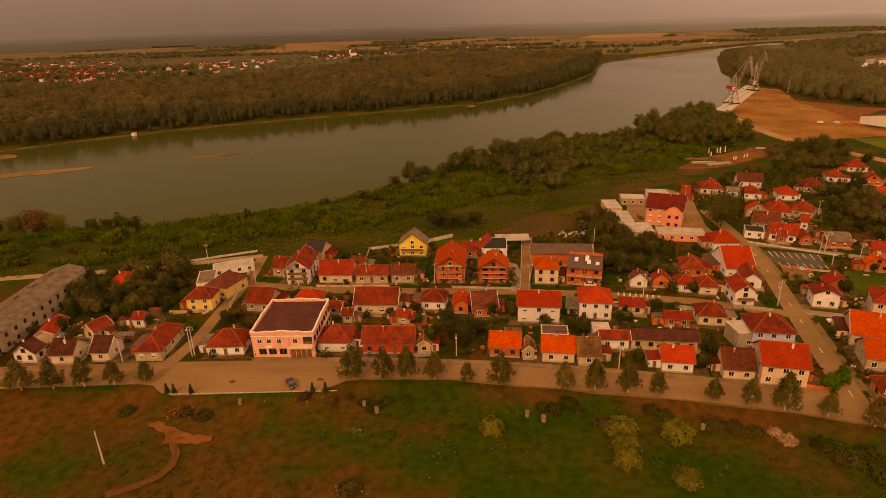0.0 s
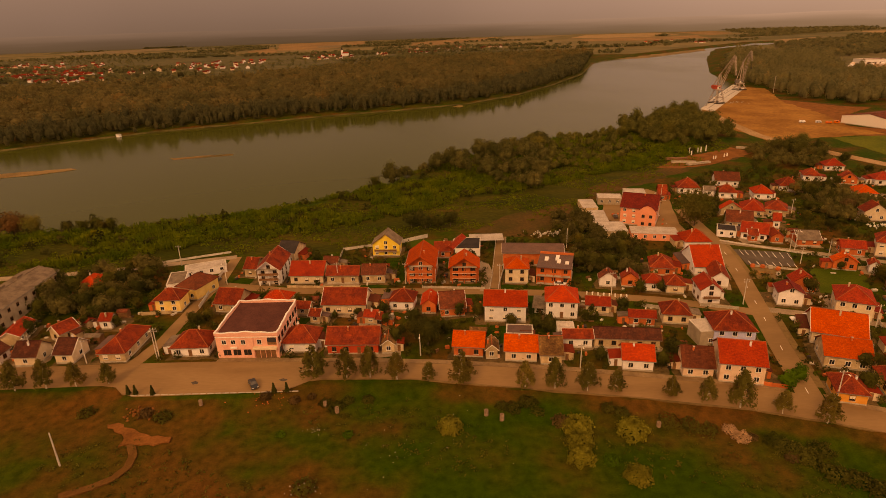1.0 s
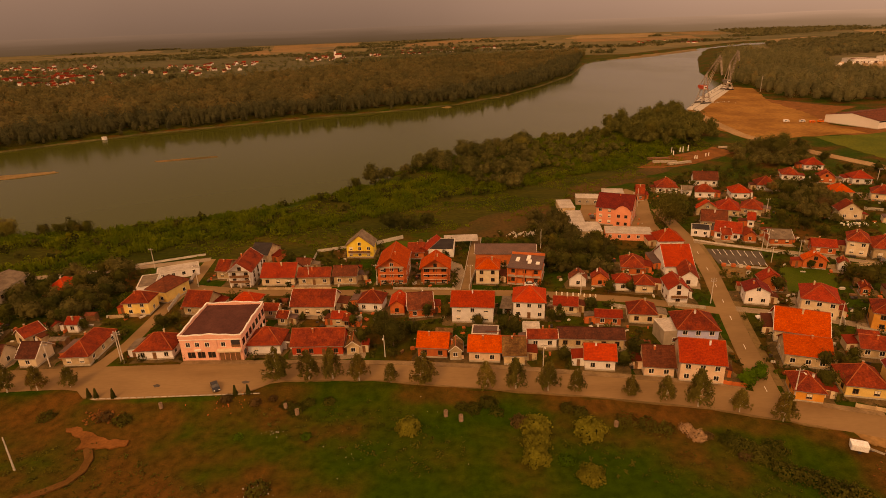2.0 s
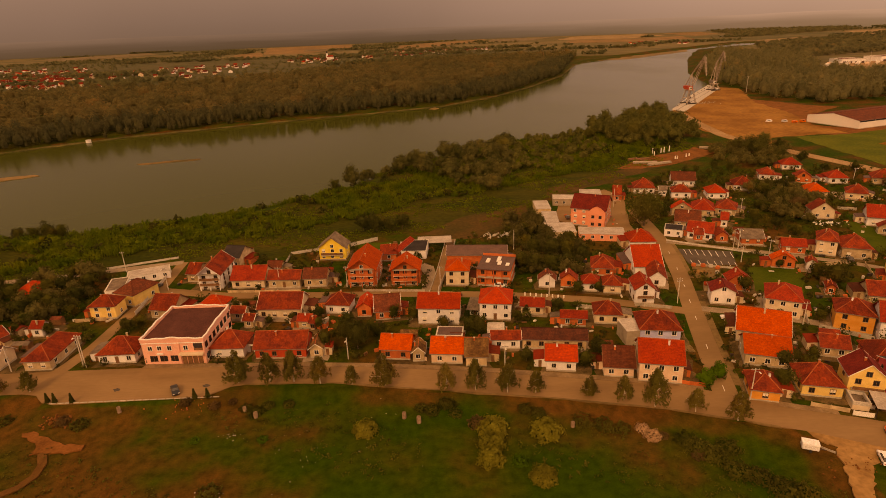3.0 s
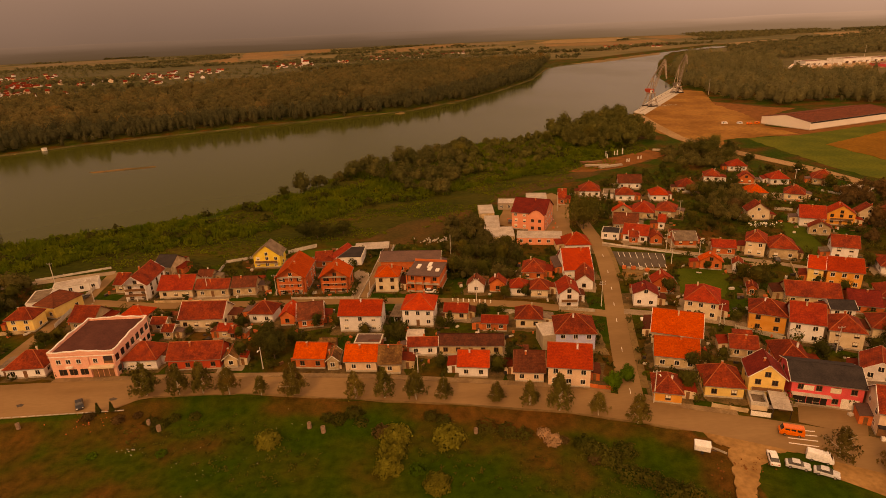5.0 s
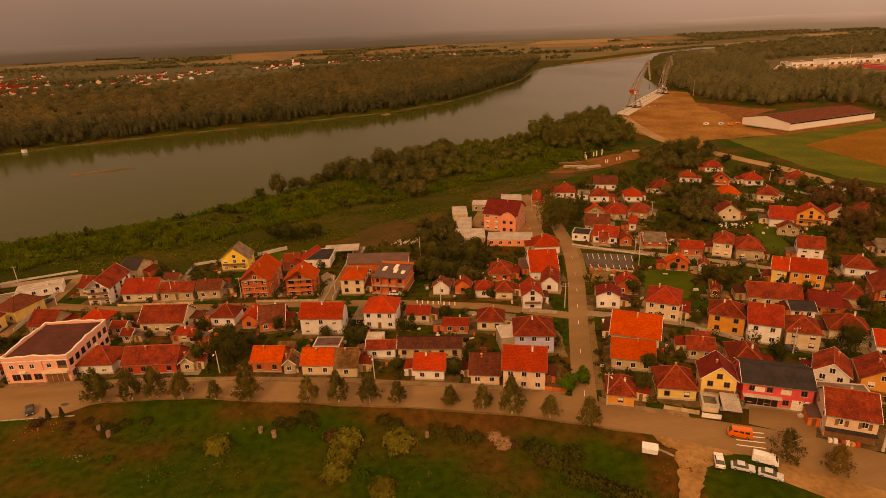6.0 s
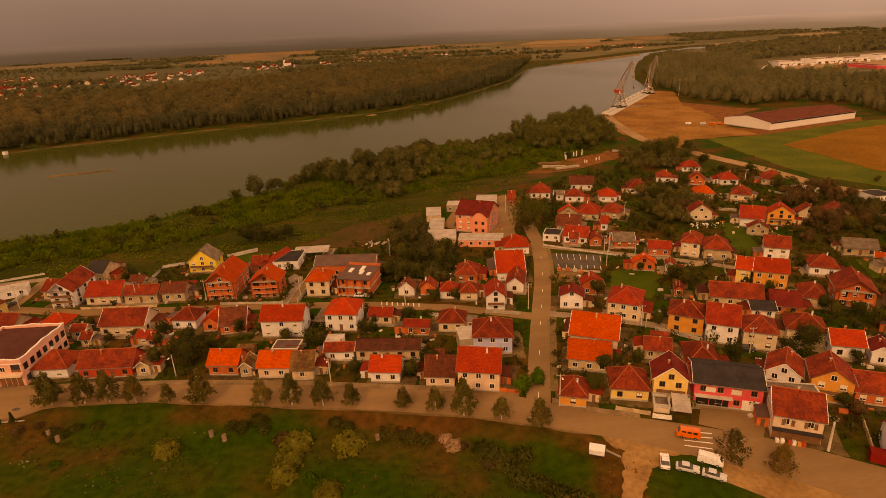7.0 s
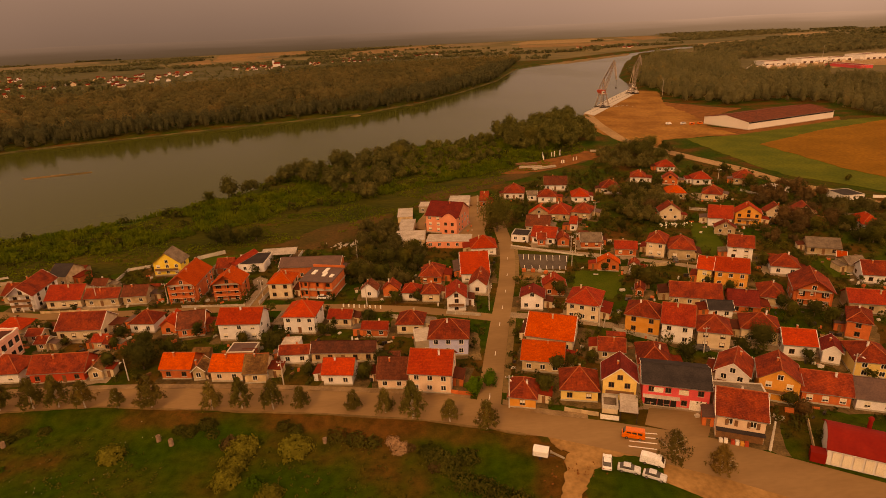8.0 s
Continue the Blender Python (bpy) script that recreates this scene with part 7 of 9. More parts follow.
plant("garden_tree", GARDEN[1], -118.8, 171.2, "round leafy garden tree with dark green crown", "tree", "garden trees", 1.1, 27)
plant("garden_tree", GARDEN[2], -89.8, 174.2, "round leafy garden tree with dark green crown", "tree", "garden trees", 1.0, 110)
plant("garden_tree", GARDEN[3], -90.4, 183.4, "round leafy garden tree with dark green crown", "tree", "garden trees", 1.2, 193)
plant("garden_tree", GARDEN[0], -121.7, 182.6, "round leafy garden tree with dark green crown", "tree", "garden trees", 1.1, 276)
plant("garden_tree", GARDEN[1], -102.5, 194.1, "round leafy garden tree with dark green crown", "tree", "garden trees", 0.9, 359)
plant("garden_tree", GARDEN[2], -61.4, 151.3, "round leafy garden tree with dark green crown", "tree", "garden trees", 0.8, 82)
plant("garden_tree", GARDEN[3], -59.2, 154.8, "round leafy garden tree with dark green crown", "tree", "garden trees", 0.7, 165)
plant("garden_tree", GARDEN[0], -109.0, 148.1, "round leafy garden tree with dark green crown", "tree", "garden trees", 0.9, 248)
plant("garden_tree", GARDEN[1], -95.5, 152.7, "round leafy garden tree with dark green crown", "tree", "garden trees", 0.7, 331)
plant("garden_tree", GARDEN[2], 71.9, 126.4, "round leafy garden tree with dark green crown", "tree", "garden trees", 1.05, 54)
plant("garden_tree", GARDEN[3], 66.8, 122.7, "round leafy garden tree with dark green crown", "tree", "garden trees", 0.9, 137)
plant("garden_tree", GARDEN[0], 41.7, 142.1, "round leafy garden tree with dark green crown", "tree", "garden trees", 0.9, 220)
plant("garden_tree", GARDEN[1], 38.8, 143.8, "round leafy garden tree with dark green crown", "tree", "garden trees", 0.8, 303)
plant("garden_tree", GARDEN[2], 31.9, 145.8, "round leafy garden tree with dark green crown", "tree", "garden trees", 0.7, 26)
plant("garden_tree", GARDEN[3], -4.7, 149.0, "round leafy garden tree with dark green crown", "tree", "garden trees", 0.7, 109)
plant("garden_tree", GARDEN[0], -5.9, 156.2, "round leafy garden tree with dark green crown", "tree", "garden trees", 0.7, 192)
plant("garden_tree", GARDEN[1], 74.8, 165.4, "round leafy garden tree with dark green crown", "tree", "garden trees", 0.8, 275)
plant("garden_tree", GARDEN[2], 74.0, 175.0, "round leafy garden tree with dark green crown", "tree", "garden trees", 0.6, 358)
plant("garden_tree", GARDEN[3], 60.4, 187.7, "round leafy garden tree with dark green crown", "tree", "garden trees", 1.2, 81)
plant("garden_tree", GARDEN[0], 64.6, 185.0, "round leafy garden tree with dark green crown", "tree", "garden trees", 1.3, 164)
plant("garden_tree", GARDEN[1], 70.1, 183.7, "round leafy garden tree with dark green crown", "tree", "garden trees", 1.2, 247)
plant("garden_tree", GARDEN[2], 76.1, 185.4, "round leafy garden tree with dark green crown", "tree", "garden trees", 1.1, 330)
plant("garden_tree", GARDEN[3], 66.2, 198.1, "round leafy garden tree with dark green crown", "tree", "garden trees", 1.3, 53)
plant("garden_tree", GARDEN[0], 72.3, 197.8, "round leafy garden tree with dark green crown", "tree", "garden trees", 1.3, 136)
plant("garden_tree", GARDEN[1], 78.4, 197.4, "round leafy garden tree with dark green crown", "tree", "garden trees", 1.2, 219)
plant("garden_tree", GARDEN[2], 83.2, 193.3, "round leafy garden tree with dark green crown", "tree", "garden trees", 1.0, 302)
plant("garden_tree", GARDEN[3], 64.7, 207.0, "round leafy garden tree with dark green crown", "tree", "garden trees", 1.1, 25)
plant("garden_tree", GARDEN[0], 66.0, 223.1, "round leafy garden tree with dark green crown", "tree", "garden trees", 1.1, 108)
plant("garden_tree", GARDEN[1], 73.2, 233.4, "round leafy garden tree with dark green crown", "tree", "garden trees", 1.0, 191)
plant("garden_tree", GARDEN[2], 6.9, 238.2, "round leafy garden tree with dark green crown", "tree", "garden trees", 0.9, 274)
plant("garden_tree", GARDEN[3], 82.7, 210.8, "round leafy garden tree with dark green crown", "tree", "garden trees", 1.0, 357)
plant("garden_tree", GARDEN[0], 52.8, 127.1, "round leafy garden tree with dark green crown", "tree", "garden trees", 0.7, 80)
plant("garden_tree", GARDEN[1], 56.7, 153.4, "round leafy garden tree with dark green crown", "tree", "garden trees", 0.6, 163)
plant("garden_tree", GARDEN[2], 66.3, 154.8, "round leafy garden tree with dark green crown", "tree", "garden trees", 0.7, 246)
plant("garden_tree", GARDEN[3], 53.6, 148.3, "round leafy garden tree with dark green crown", "tree", "garden trees", 0.7, 329)
plant("young_tree", BRIGHT[0], 93.1, 113.6, "fresh bright green bushy young tree", "tree", "garden trees", 1.0, 52)
plant("young_tree", BRIGHT[0], 97.3, 116.2, "fresh bright green bushy young tree", "tree", "garden trees", 0.9, 135)
plant("garden_tree", GARDEN[2], -30.5, 163.0, "round leafy garden tree with dark green crown", "tree", "garden trees", 0.6, 218)
plant("garden_tree", GARDEN[3], 23.0, 153.1, "round leafy garden tree with dark green crown", "tree", "garden trees", 0.8, 301)
plant("garden_tree", GARDEN[0], -52.4, 164.0, "round leafy garden tree with dark green crown", "tree", "garden trees", 0.6, 24)
plant("garden_tree", GARDEN[1], 40.5, 176.7, "round leafy garden tree with dark green crown", "tree", "garden trees", 0.5, 107)
plant("garden_tree", GARDEN[2], -13.6, 154.6, "round leafy garden tree with dark green crown", "tree", "garden trees", 0.5, 190)
plant("garden_tree", GARDEN[3], 96.4, 165.2, "round leafy garden tree with dark green crown", "tree", "garden trees", 0.6, 273)
plant("garden_tree", GARDEN[0], 81.6, 165.9, "round leafy garden tree with dark green crown", "tree", "garden trees", 0.7, 356)
plant("garden_tree", GARDEN[1], 109.4, 110.6, "round leafy garden tree with dark green crown", "tree", "garden trees", 1.0, 79)
plant("garden_tree", GARDEN[2], 114.5, 119.5, "round leafy garden tree with dark green crown", "tree", "garden trees", 0.9, 162)
plant("garden_tree", GARDEN[3], 106.1, 113.4, "round leafy garden tree with dark green crown", "tree", "garden trees", 0.7, 245)
plant("garden_tree", GARDEN[0], 155.9, 163.6, "round leafy garden tree with dark green crown", "tree", "garden trees", 1.4, 328)
plant("garden_tree", GARDEN[1], 155.0, 170.7, "round leafy garden tree with dark green crown", "tree", "garden trees", 1.0, 51)
plant("garden_tree", GARDEN[2], 126.7, 162.1, "round leafy garden tree with dark green crown", "tree", "garden trees", 1.0, 134)
plant("big_tree", BIG[1], 169.3, 123.6, "large spreading broadleaf tree with dense dark crown", "tree", "garden trees", 0.65, 217)
plant("garden_tree", GARDEN[0], 162.9, 121.7, "round leafy garden tree with dark green crown", "tree", "garden trees", 0.8, 300)
plant("garden_tree", GARDEN[1], 194.8, 132.1, "round leafy garden tree with dark green crown", "tree", "garden trees", 1.0, 23)
plant("garden_tree", GARDEN[2], 193.7, 137.4, "round leafy garden tree with dark green crown", "tree", "garden trees", 0.9, 106)
plant("garden_tree", GARDEN[3], 187.6, 138.4, "round leafy garden tree with dark green crown", "tree", "garden trees", 0.9, 189)
plant("garden_tree", GARDEN[0], 187.8, 143.9, "round leafy garden tree with dark green crown", "tree", "garden trees", 0.8, 272)
plant("garden_tree", GARDEN[1], 196.9, 128.5, "round leafy garden tree with dark green crown", "tree", "garden trees", 0.8, 355)
plant("garden_tree", GARDEN[2], 147.8, 119.9, "round leafy garden tree with dark green crown", "tree", "garden trees", 0.9, 78)
plant("garden_tree", GARDEN[3], 144.4, 120.4, "round leafy garden tree with dark green crown", "tree", "garden trees", 0.6, 161)
plant("conifer", CONIFER[0], 133.8, 245.9, "tall narrow dark conifer", "tree", "garden trees", 1.3, 244)
plant("garden_tree", GARDEN[1], 129.2, 242.6, "round leafy garden tree with dark green crown", "tree", "garden trees", 0.9, 327)
plant("garden_tree", GARDEN[2], 118.6, 121.5, "round leafy garden tree with dark green crown", "tree", "garden trees", 0.7, 50)
plant("garden_tree", GARDEN[3], 124.3, 123.3, "round leafy garden tree with dark green crown", "tree", "garden trees", 0.6, 133)
plant("garden_tree", GARDEN[0], 188.9, 252.1, "round leafy garden tree with dark green crown", "tree", "garden trees", 1.2, 216)
plant("garden_tree", GARDEN[1], 189.3, 267.1, "round leafy garden tree with dark green crown", "tree", "garden trees", 1.1, 299)
plant("garden_tree", GARDEN[2], 199.1, 270.2, "round leafy garden tree with dark green crown", "tree", "garden trees", 1.2, 22)
plant("fruit_tree", AUTUMN[1], 190.3, 242.5, "brownish autumn-tinted fruit tree", "tree", "garden trees", 1.1, 105)
plant("garden_tree", GARDEN[0], 181.0, 235.7, "round leafy garden tree with dark green crown", "tree", "garden trees", 1.1, 188)
plant("garden_tree", GARDEN[1], 176.6, 241.0, "round leafy garden tree with dark green crown", "tree", "garden trees", 0.9, 271)
plant("garden_tree", GARDEN[2], 212.6, 284.3, "round leafy garden tree with dark green crown", "tree", "garden trees", 0.9, 354)
plant("garden_tree", GARDEN[3], 174.5, 245.9, "round leafy garden tree with dark green crown", "tree", "garden trees", 0.8, 77)
plant("fruit_tree", AUTUMN[0], 235.7, 215.9, "brownish autumn-tinted fruit tree", "tree", "garden trees", 1.2, 160)
plant("fruit_tree", AUTUMN[1], 238.8, 211.5, "brownish autumn-tinted fruit tree", "tree", "garden trees", 1.3, 243)
plant("fruit_tree", AUTUMN[0], 250.2, 220.8, "brownish autumn-tinted fruit tree", "tree", "garden trees", 1.1, 326)
plant("garden_tree", GARDEN[3], 240.7, 203.8, "round leafy garden tree with dark green crown", "tree", "garden trees", 1.2, 49)
plant("fruit_tree", AUTUMN[0], 251.4, 208.8, "brownish autumn-tinted fruit tree", "tree", "garden trees", 1.2, 132)
plant("garden_tree", GARDEN[1], 252.8, 201.3, "round leafy garden tree with dark green crown", "tree", "garden trees", 1.3, 215)
plant("garden_tree", GARDEN[2], 264.3, 209.9, "round leafy garden tree with dark green crown", "tree", "garden trees", 1.1, 298)
plant("fruit_tree", AUTUMN[1], 268.3, 259.1, "brownish autumn-tinted fruit tree", "tree", "garden trees", 1.1, 21)
plant("garden_tree", GARDEN[0], 270.1, 253.3, "round leafy garden tree with dark green crown", "tree", "garden trees", 1.0, 104)
plant("fruit_tree", AUTUMN[1], 274.2, 247.2, "brownish autumn-tinted fruit tree", "tree", "garden trees", 1.0, 187)
plant("garden_tree", GARDEN[2], 260.3, 255.7, "round leafy garden tree with dark green crown", "tree", "garden trees", 0.9, 270)
plant("garden_tree", GARDEN[3], 255.4, 273.6, "round leafy garden tree with dark green crown", "tree", "garden trees", 1.2, 353)
plant("garden_tree", GARDEN[0], 259.3, 305.2, "round leafy garden tree with dark green crown", "tree", "garden trees", 1.0, 76)
plant("garden_tree", GARDEN[1], 233.4, 352.9, "round leafy garden tree with dark green crown", "tree", "garden trees", 1.3, 159)
plant("garden_tree", GARDEN[2], 244.4, 329.2, "round leafy garden tree with dark green crown", "tree", "garden trees", 1.2, 242)
plant("garden_tree", GARDEN[3], 230.1, 328.3, "round leafy garden tree with dark green crown", "tree", "garden trees", 0.9, 325)
plant("garden_tree", GARDEN[0], 190.7, 323.6, "round leafy garden tree with dark green crown", "tree", "garden trees", 0.9, 48)
plant("garden_tree", GARDEN[1], 197.0, 317.5, "round leafy garden tree with dark green crown", "tree", "garden trees", 0.9, 131)
plant("garden_tree", GARDEN[2], 244.9, 309.1, "round leafy garden tree with dark green crown", "tree", "garden trees", 0.8, 214)
plant("garden_tree", GARDEN[3], 201.8, 174.8, "round leafy garden tree with dark green crown", "tree", "garden trees", 0.9, 297)
plant("garden_tree", GARDEN[0], 210.5, 158.6, "round leafy garden tree with dark green crown", "tree", "garden trees", 0.8, 20)
plant("garden_tree", GARDEN[1], 252.6, 188.1, "round leafy garden tree with dark green crown", "tree", "garden trees", 1.2, 103)
plant("garden_tree", GARDEN[2], 247.8, 189.0, "round leafy garden tree with dark green crown", "tree", "garden trees", 1.1, 186)
plant("garden_tree", GARDEN[3], 260.0, 193.0, "round leafy garden tree with dark green crown", "tree", "garden trees", 1.2, 269)
plant("garden_tree", GARDEN[0], 176.3, 103.4, "round leafy garden tree with dark green crown", "tree", "garden trees", 0.8, 352)
plant("garden_tree", GARDEN[1], 176.6, 101.2, "round leafy garden tree with dark green crown", "tree", "garden trees", 0.7, 75)
plant("garden_tree", GARDEN[2], 160.7, 99.2, "round leafy garden tree with dark green crown", "tree", "garden trees", 0.7, 158)
plant("fruit_tree", AUTUMN[1], 161.8, 96.0, "brownish autumn-tinted fruit tree", "tree", "garden trees", 0.6, 241)
plant("garden_tree", GARDEN[0], 118.1, 110.5, "round leafy garden tree with dark green crown", "tree", "garden trees", 0.6, 324)
plant("garden_tree", GARDEN[1], 165.3, 230.8, "round leafy garden tree with dark green crown", "tree", "garden trees", 0.9, 47)
plant("garden_tree", GARDEN[2], 168.2, 218.7, "round leafy garden tree with dark green crown", "tree", "garden trees", 0.9, 130)
plant("garden_tree", GARDEN[3], 172.2, 210.7, "round leafy garden tree with dark green crown", "tree", "garden trees", 0.8, 213)
plant("garden_tree", GARDEN[0], 157.0, 213.8, "round leafy garden tree with dark green crown", "tree", "garden trees", 0.8, 296)
plant("garden_tree", GARDEN[1], 147.5, 179.5, "round leafy garden tree with dark green crown", "tree", "garden trees", 0.6, 19)
plant("garden_tree", GARDEN[2], 230.3, 221.0, "round leafy garden tree with dark green crown", "tree", "garden trees", 0.8, 102)
plant("garden_tree", GARDEN[3], 178.7, 155.4, "round leafy garden tree with dark green crown", "tree", "garden trees", 0.8, 185)
plant("garden_tree", GARDEN[0], 175.2, 162.5, "round leafy garden tree with dark green crown", "tree", "garden trees", 0.7, 268)
plant("garden_tree", GARDEN[1], 137.5, 141.2, "round leafy garden tree with dark green crown", "tree", "garden trees", 0.7, 351)
plant("garden_tree", GARDEN[2], 176.7, 115.6, "round leafy garden tree with dark green crown", "tree", "garden trees", 0.6, 74)
plant("garden_tree", GARDEN[3], 307.6, 272.6, "round leafy garden tree with dark green crown", "tree", "garden trees", 0.6, 157)
plant("bank_tree", BIG[0], -191.0, 243.4, "olive-green tree on the river bank", "tree", "garden trees", 0.95, 240)
plant("fruit_tree", AUTUMN[1], -182.2, 245.2, "tall autumn-tinted tree on the river bank", "tree", "garden trees", 2.15, 323)
plant("bank_tree", BIG[0], -174.0, 246.3, "olive-green tree on the river bank", "tree", "garden trees", 0.9, 46)
plant("bank_tree", BIG[1], -202.0, 245.0, "dark green tree on the river bank", "tree", "garden trees", 0.85, 130)
plant("garden_tree", GARDEN[2], -160.5, 249.5, "round leafy garden tree with dark green crown", "tree", "garden trees", 1.15, 30)
plant("garden_tree", GARDEN[1], -154.0, 250.5, "round leafy garden tree with dark green crown", "tree", "garden trees", 1.2, 75)
plant("garden_tree", GARDEN[0], -146.5, 249.0, "round leafy garden tree with dark green crown", "tree", "garden trees", 1.45, 160)
plant("garden_tree", GARDEN[3], -137.4, 244.6, "round leafy garden tree with dark green crown", "tree", "garden trees", 1.2, 129)
plant("garden_tree", GARDEN[0], -140.2, 242.4, "round leafy garden tree with dark green crown", "tree", "garden trees", 1, 212)
plant("garden_tree", GARDEN[1], -25.2, 308.2, "round leafy garden tree with dark green crown", "tree", "garden trees", 1.2, 295)
plant("big_tree", BIG[0], 248.8, 378.9, "large spreading broadleaf tree with dense dark crown", "tree", "garden trees", 0.85, 18)
plant("garden_tree", GARDEN[3], 238.4, 365.6, "round leafy garden tree with dark green crown", "tree", "garden trees", 1.2, 101)
plant("garden_tree", GARDEN[0], 251.8, 366.2, "round leafy garden tree with dark green crown", "tree", "garden trees", 1.3, 184)
plant("garden_tree", GARDEN[1], -111.6, 175.2, "round leafy garden tree with dark green crown", "tree", "garden trees", 1.2, 267)
plant("garden_tree", GARDEN[2], -112.4, 182.1, "round leafy garden tree with dark green crown", "tree", "garden trees", 1.1, 350)
plant("garden_tree", GARDEN[3], -101.5, 178.3, "round leafy garden tree with dark green crown", "tree", "garden trees", 1.3, 73)
plant("garden_tree", GARDEN[0], -90.6, 165.8, "round leafy garden tree with dark green crown", "tree", "garden trees", 1.1, 156)
plant("garden_tree", GARDEN[1], -99.2, 168.2, "round leafy garden tree with dark green crown", "tree", "garden trees", 1.2, 239)
plant("garden_tree", GARDEN[2], -99.1, 181.5, "round leafy garden tree with dark green crown", "tree", "garden trees", 1.1, 322)
plant("garden_tree", GARDEN[3], -84.9, 163.5, "round leafy garden tree with dark green crown", "tree", "garden trees", 0.8, 45)
plant("garden_tree", GARDEN[0], -93.4, 193.6, "round leafy garden tree with dark green crown", "tree", "garden trees", 1.1, 128)
plant("garden_tree", GARDEN[1], -114.4, 160.9, "round leafy garden tree with dark green crown", "tree", "garden trees", 1, 211)
plant("garden_tree", GARDEN[2], -105.5, 164.4, "round leafy garden tree with dark green crown", "tree", "garden trees", 0.9, 294)
plant("garden_tree", GARDEN[3], -85.8, 152.3, "round leafy garden tree with dark green crown", "tree", "garden trees", 0.7, 17)
plant("garden_tree", GARDEN[0], -116.5, 146.7, "round leafy garden tree with dark green crown", "tree", "garden trees", 0.7, 100)
plant("garden_tree", GARDEN[1], 17.1, 153.3, "round leafy garden tree with dark green crown", "tree", "garden trees", 0.8, 183)
plant("garden_tree", GARDEN[2], 3.6, 148.6, "round leafy garden tree with dark green crown", "tree", "garden trees", 0.9, 266)
plant("garden_tree", GARDEN[3], 12.4, 143.3, "round leafy garden tree with dark green crown", "tree", "garden trees", 0.8, 349)
plant("garden_tree", GARDEN[0], -20.2, 153.1, "round leafy garden tree with dark green crown", "tree", "garden trees", 0.5, 72)
plant("garden_tree", GARDEN[1], -35.2, 155.6, "round leafy garden tree with dark green crown", "tree", "garden trees", 0.5, 155)
plant("bank_tree", BIG[0], 74.8, 403.5, "olive-green tree on the river bank", "tree", "garden trees", 0.9, 238)
plant("bank_tree", BIG[0], 77.8, 391.2, "olive-green tree on the river bank", "tree", "garden trees", 0.9, 321)
plant("bank_tree", BIG[0], 145.4, 430.7, "olive-green tree on the river bank", "tree", "garden trees", 0.8, 44)
plant("big_tree", BIG[2], 161.7, 406.3, "large spreading broadleaf tree with dense green crown", "tree", "garden trees", 1.2, 127)
plant("big_tree", BIG[0], 173.1, 415.5, "large spreading broadleaf tree with dense dark crown", "tree", "garden trees", 1.3, 210)
plant("big_tree", BIG[2], 186.9, 424.8, "large spreading broadleaf tree with dense green crown", "tree", "garden trees", 1.1, 293)


for k, (x, y) in enumerate(((-1.5, 236.5), (4.5, 234.0), (10.5, 234.8), (15.5, 236.0), (2.0, 242.0))):
    plant("garden_tree", GARDEN[2 * (k % 2)], x, y, "broad dark bush-like tree on the river meadow", "tree", "garden trees", 1.25 - 0.12 * (k % 3), k * 71)
for x, y, k in ((230.1, 361.3, 1.0), (232.7, 353.1, 1.15), (227.3, 369.8, 0.8), (238.4, 340.9, 0.75)):
    plant("big_tree", BIG[2], x, y, "large broadleaf tree beside the harbour road", "tree", "garden trees", k, x)


def stamp(kinds, spots, rng, smin, smax, lean=0.0):
    """Copies of leaf sets at many spots, as one array."""
    out = []
    pick = rng.integers(0, len(kinds), len(spots))
    for k, kind in enumerate(kinds):
        sel = spots[pick == k]
        if not len(sel):
            continue
        a = rng.uniform(0, 6.283, len(sel))
        s = rng.uniform(smin, smax, len(sel))
        ca, sa = np.cos(a) * s, np.sin(a) * s
        q = kind.reshape(-1, 3)
        x = q[None, :, 0] * ca[:, None] - q[None, :, 1] * sa[:, None] + sel[:, 0:1]
        y = q[None, :, 0] * sa[:, None] + q[None, :, 1] * ca[:, None] + sel[:, 1:2]
        z = q[None, :, 2] * (s * rng.uniform(0.85, 1.2, len(sel)))[:, None] + sel[:, 2:3]
        out.append(np.stack([x, y, z], -1).reshape(-1, 4, 3))
    return np.concatenate(out)


def spots_in(poly, spacing, rng, keep=None, low=-3.2):
    p = np.array(poly)
    x0, y0, x1, y1 = *p.min(0), *p.max(0)
    gx, gy = np.meshgrid(np.arange(x0, x1, spacing), np.arange(y0, y1, spacing))
    gx = gx + rng.uniform(-0.5, 0.5, gx.shape) * spacing * 0.9
    gy = gy + rng.uniform(-0.5, 0.5, gy.shape) * spacing * 0.9
    ok = inside(poly, gx, gy)
    gx, gy = gx[ok], gy[ok]
    gz = land(gx, gy)
    ok = gz > low
    s = np.stack([gx[ok], gy[ok], gz[ok] - 0.1], 1)
    return s if keep is None else s[keep(s[:, 0], s[:, 1])]


def stuff(name, quads, leaf, label, category):
    return tagged(new(name, quads_mesh(name, quads, leaf)), label, category, kind="stuff")


def woods(name, poly, spacing, kinds, smin, smax, leaf, label, seed, keep=None, category="trees"):
    rng = np.random.default_rng(seed)
    s = spots_in(poly, spacing, rng, keep, {"riverside_scrub": -4.3, "far_wood": -4.0}.get(name, -3.2))
    return stuff(name, stamp(kinds, s, rng, smin, smax), leaf, label, category)


def dome(seed, n, r, rz, zc, size):
    """The leafy outside of a crown, lumpy and loosely closed."""
    rng = np.random.default_rng(seed)
    v = rng.normal(0, 1, (n, 3))
    v /= np.linalg.norm(v, axis=1)[:, None]
    v[:, 2] = np.where(v[:, 2] < -0.55, -v[:, 2], v[:, 2])
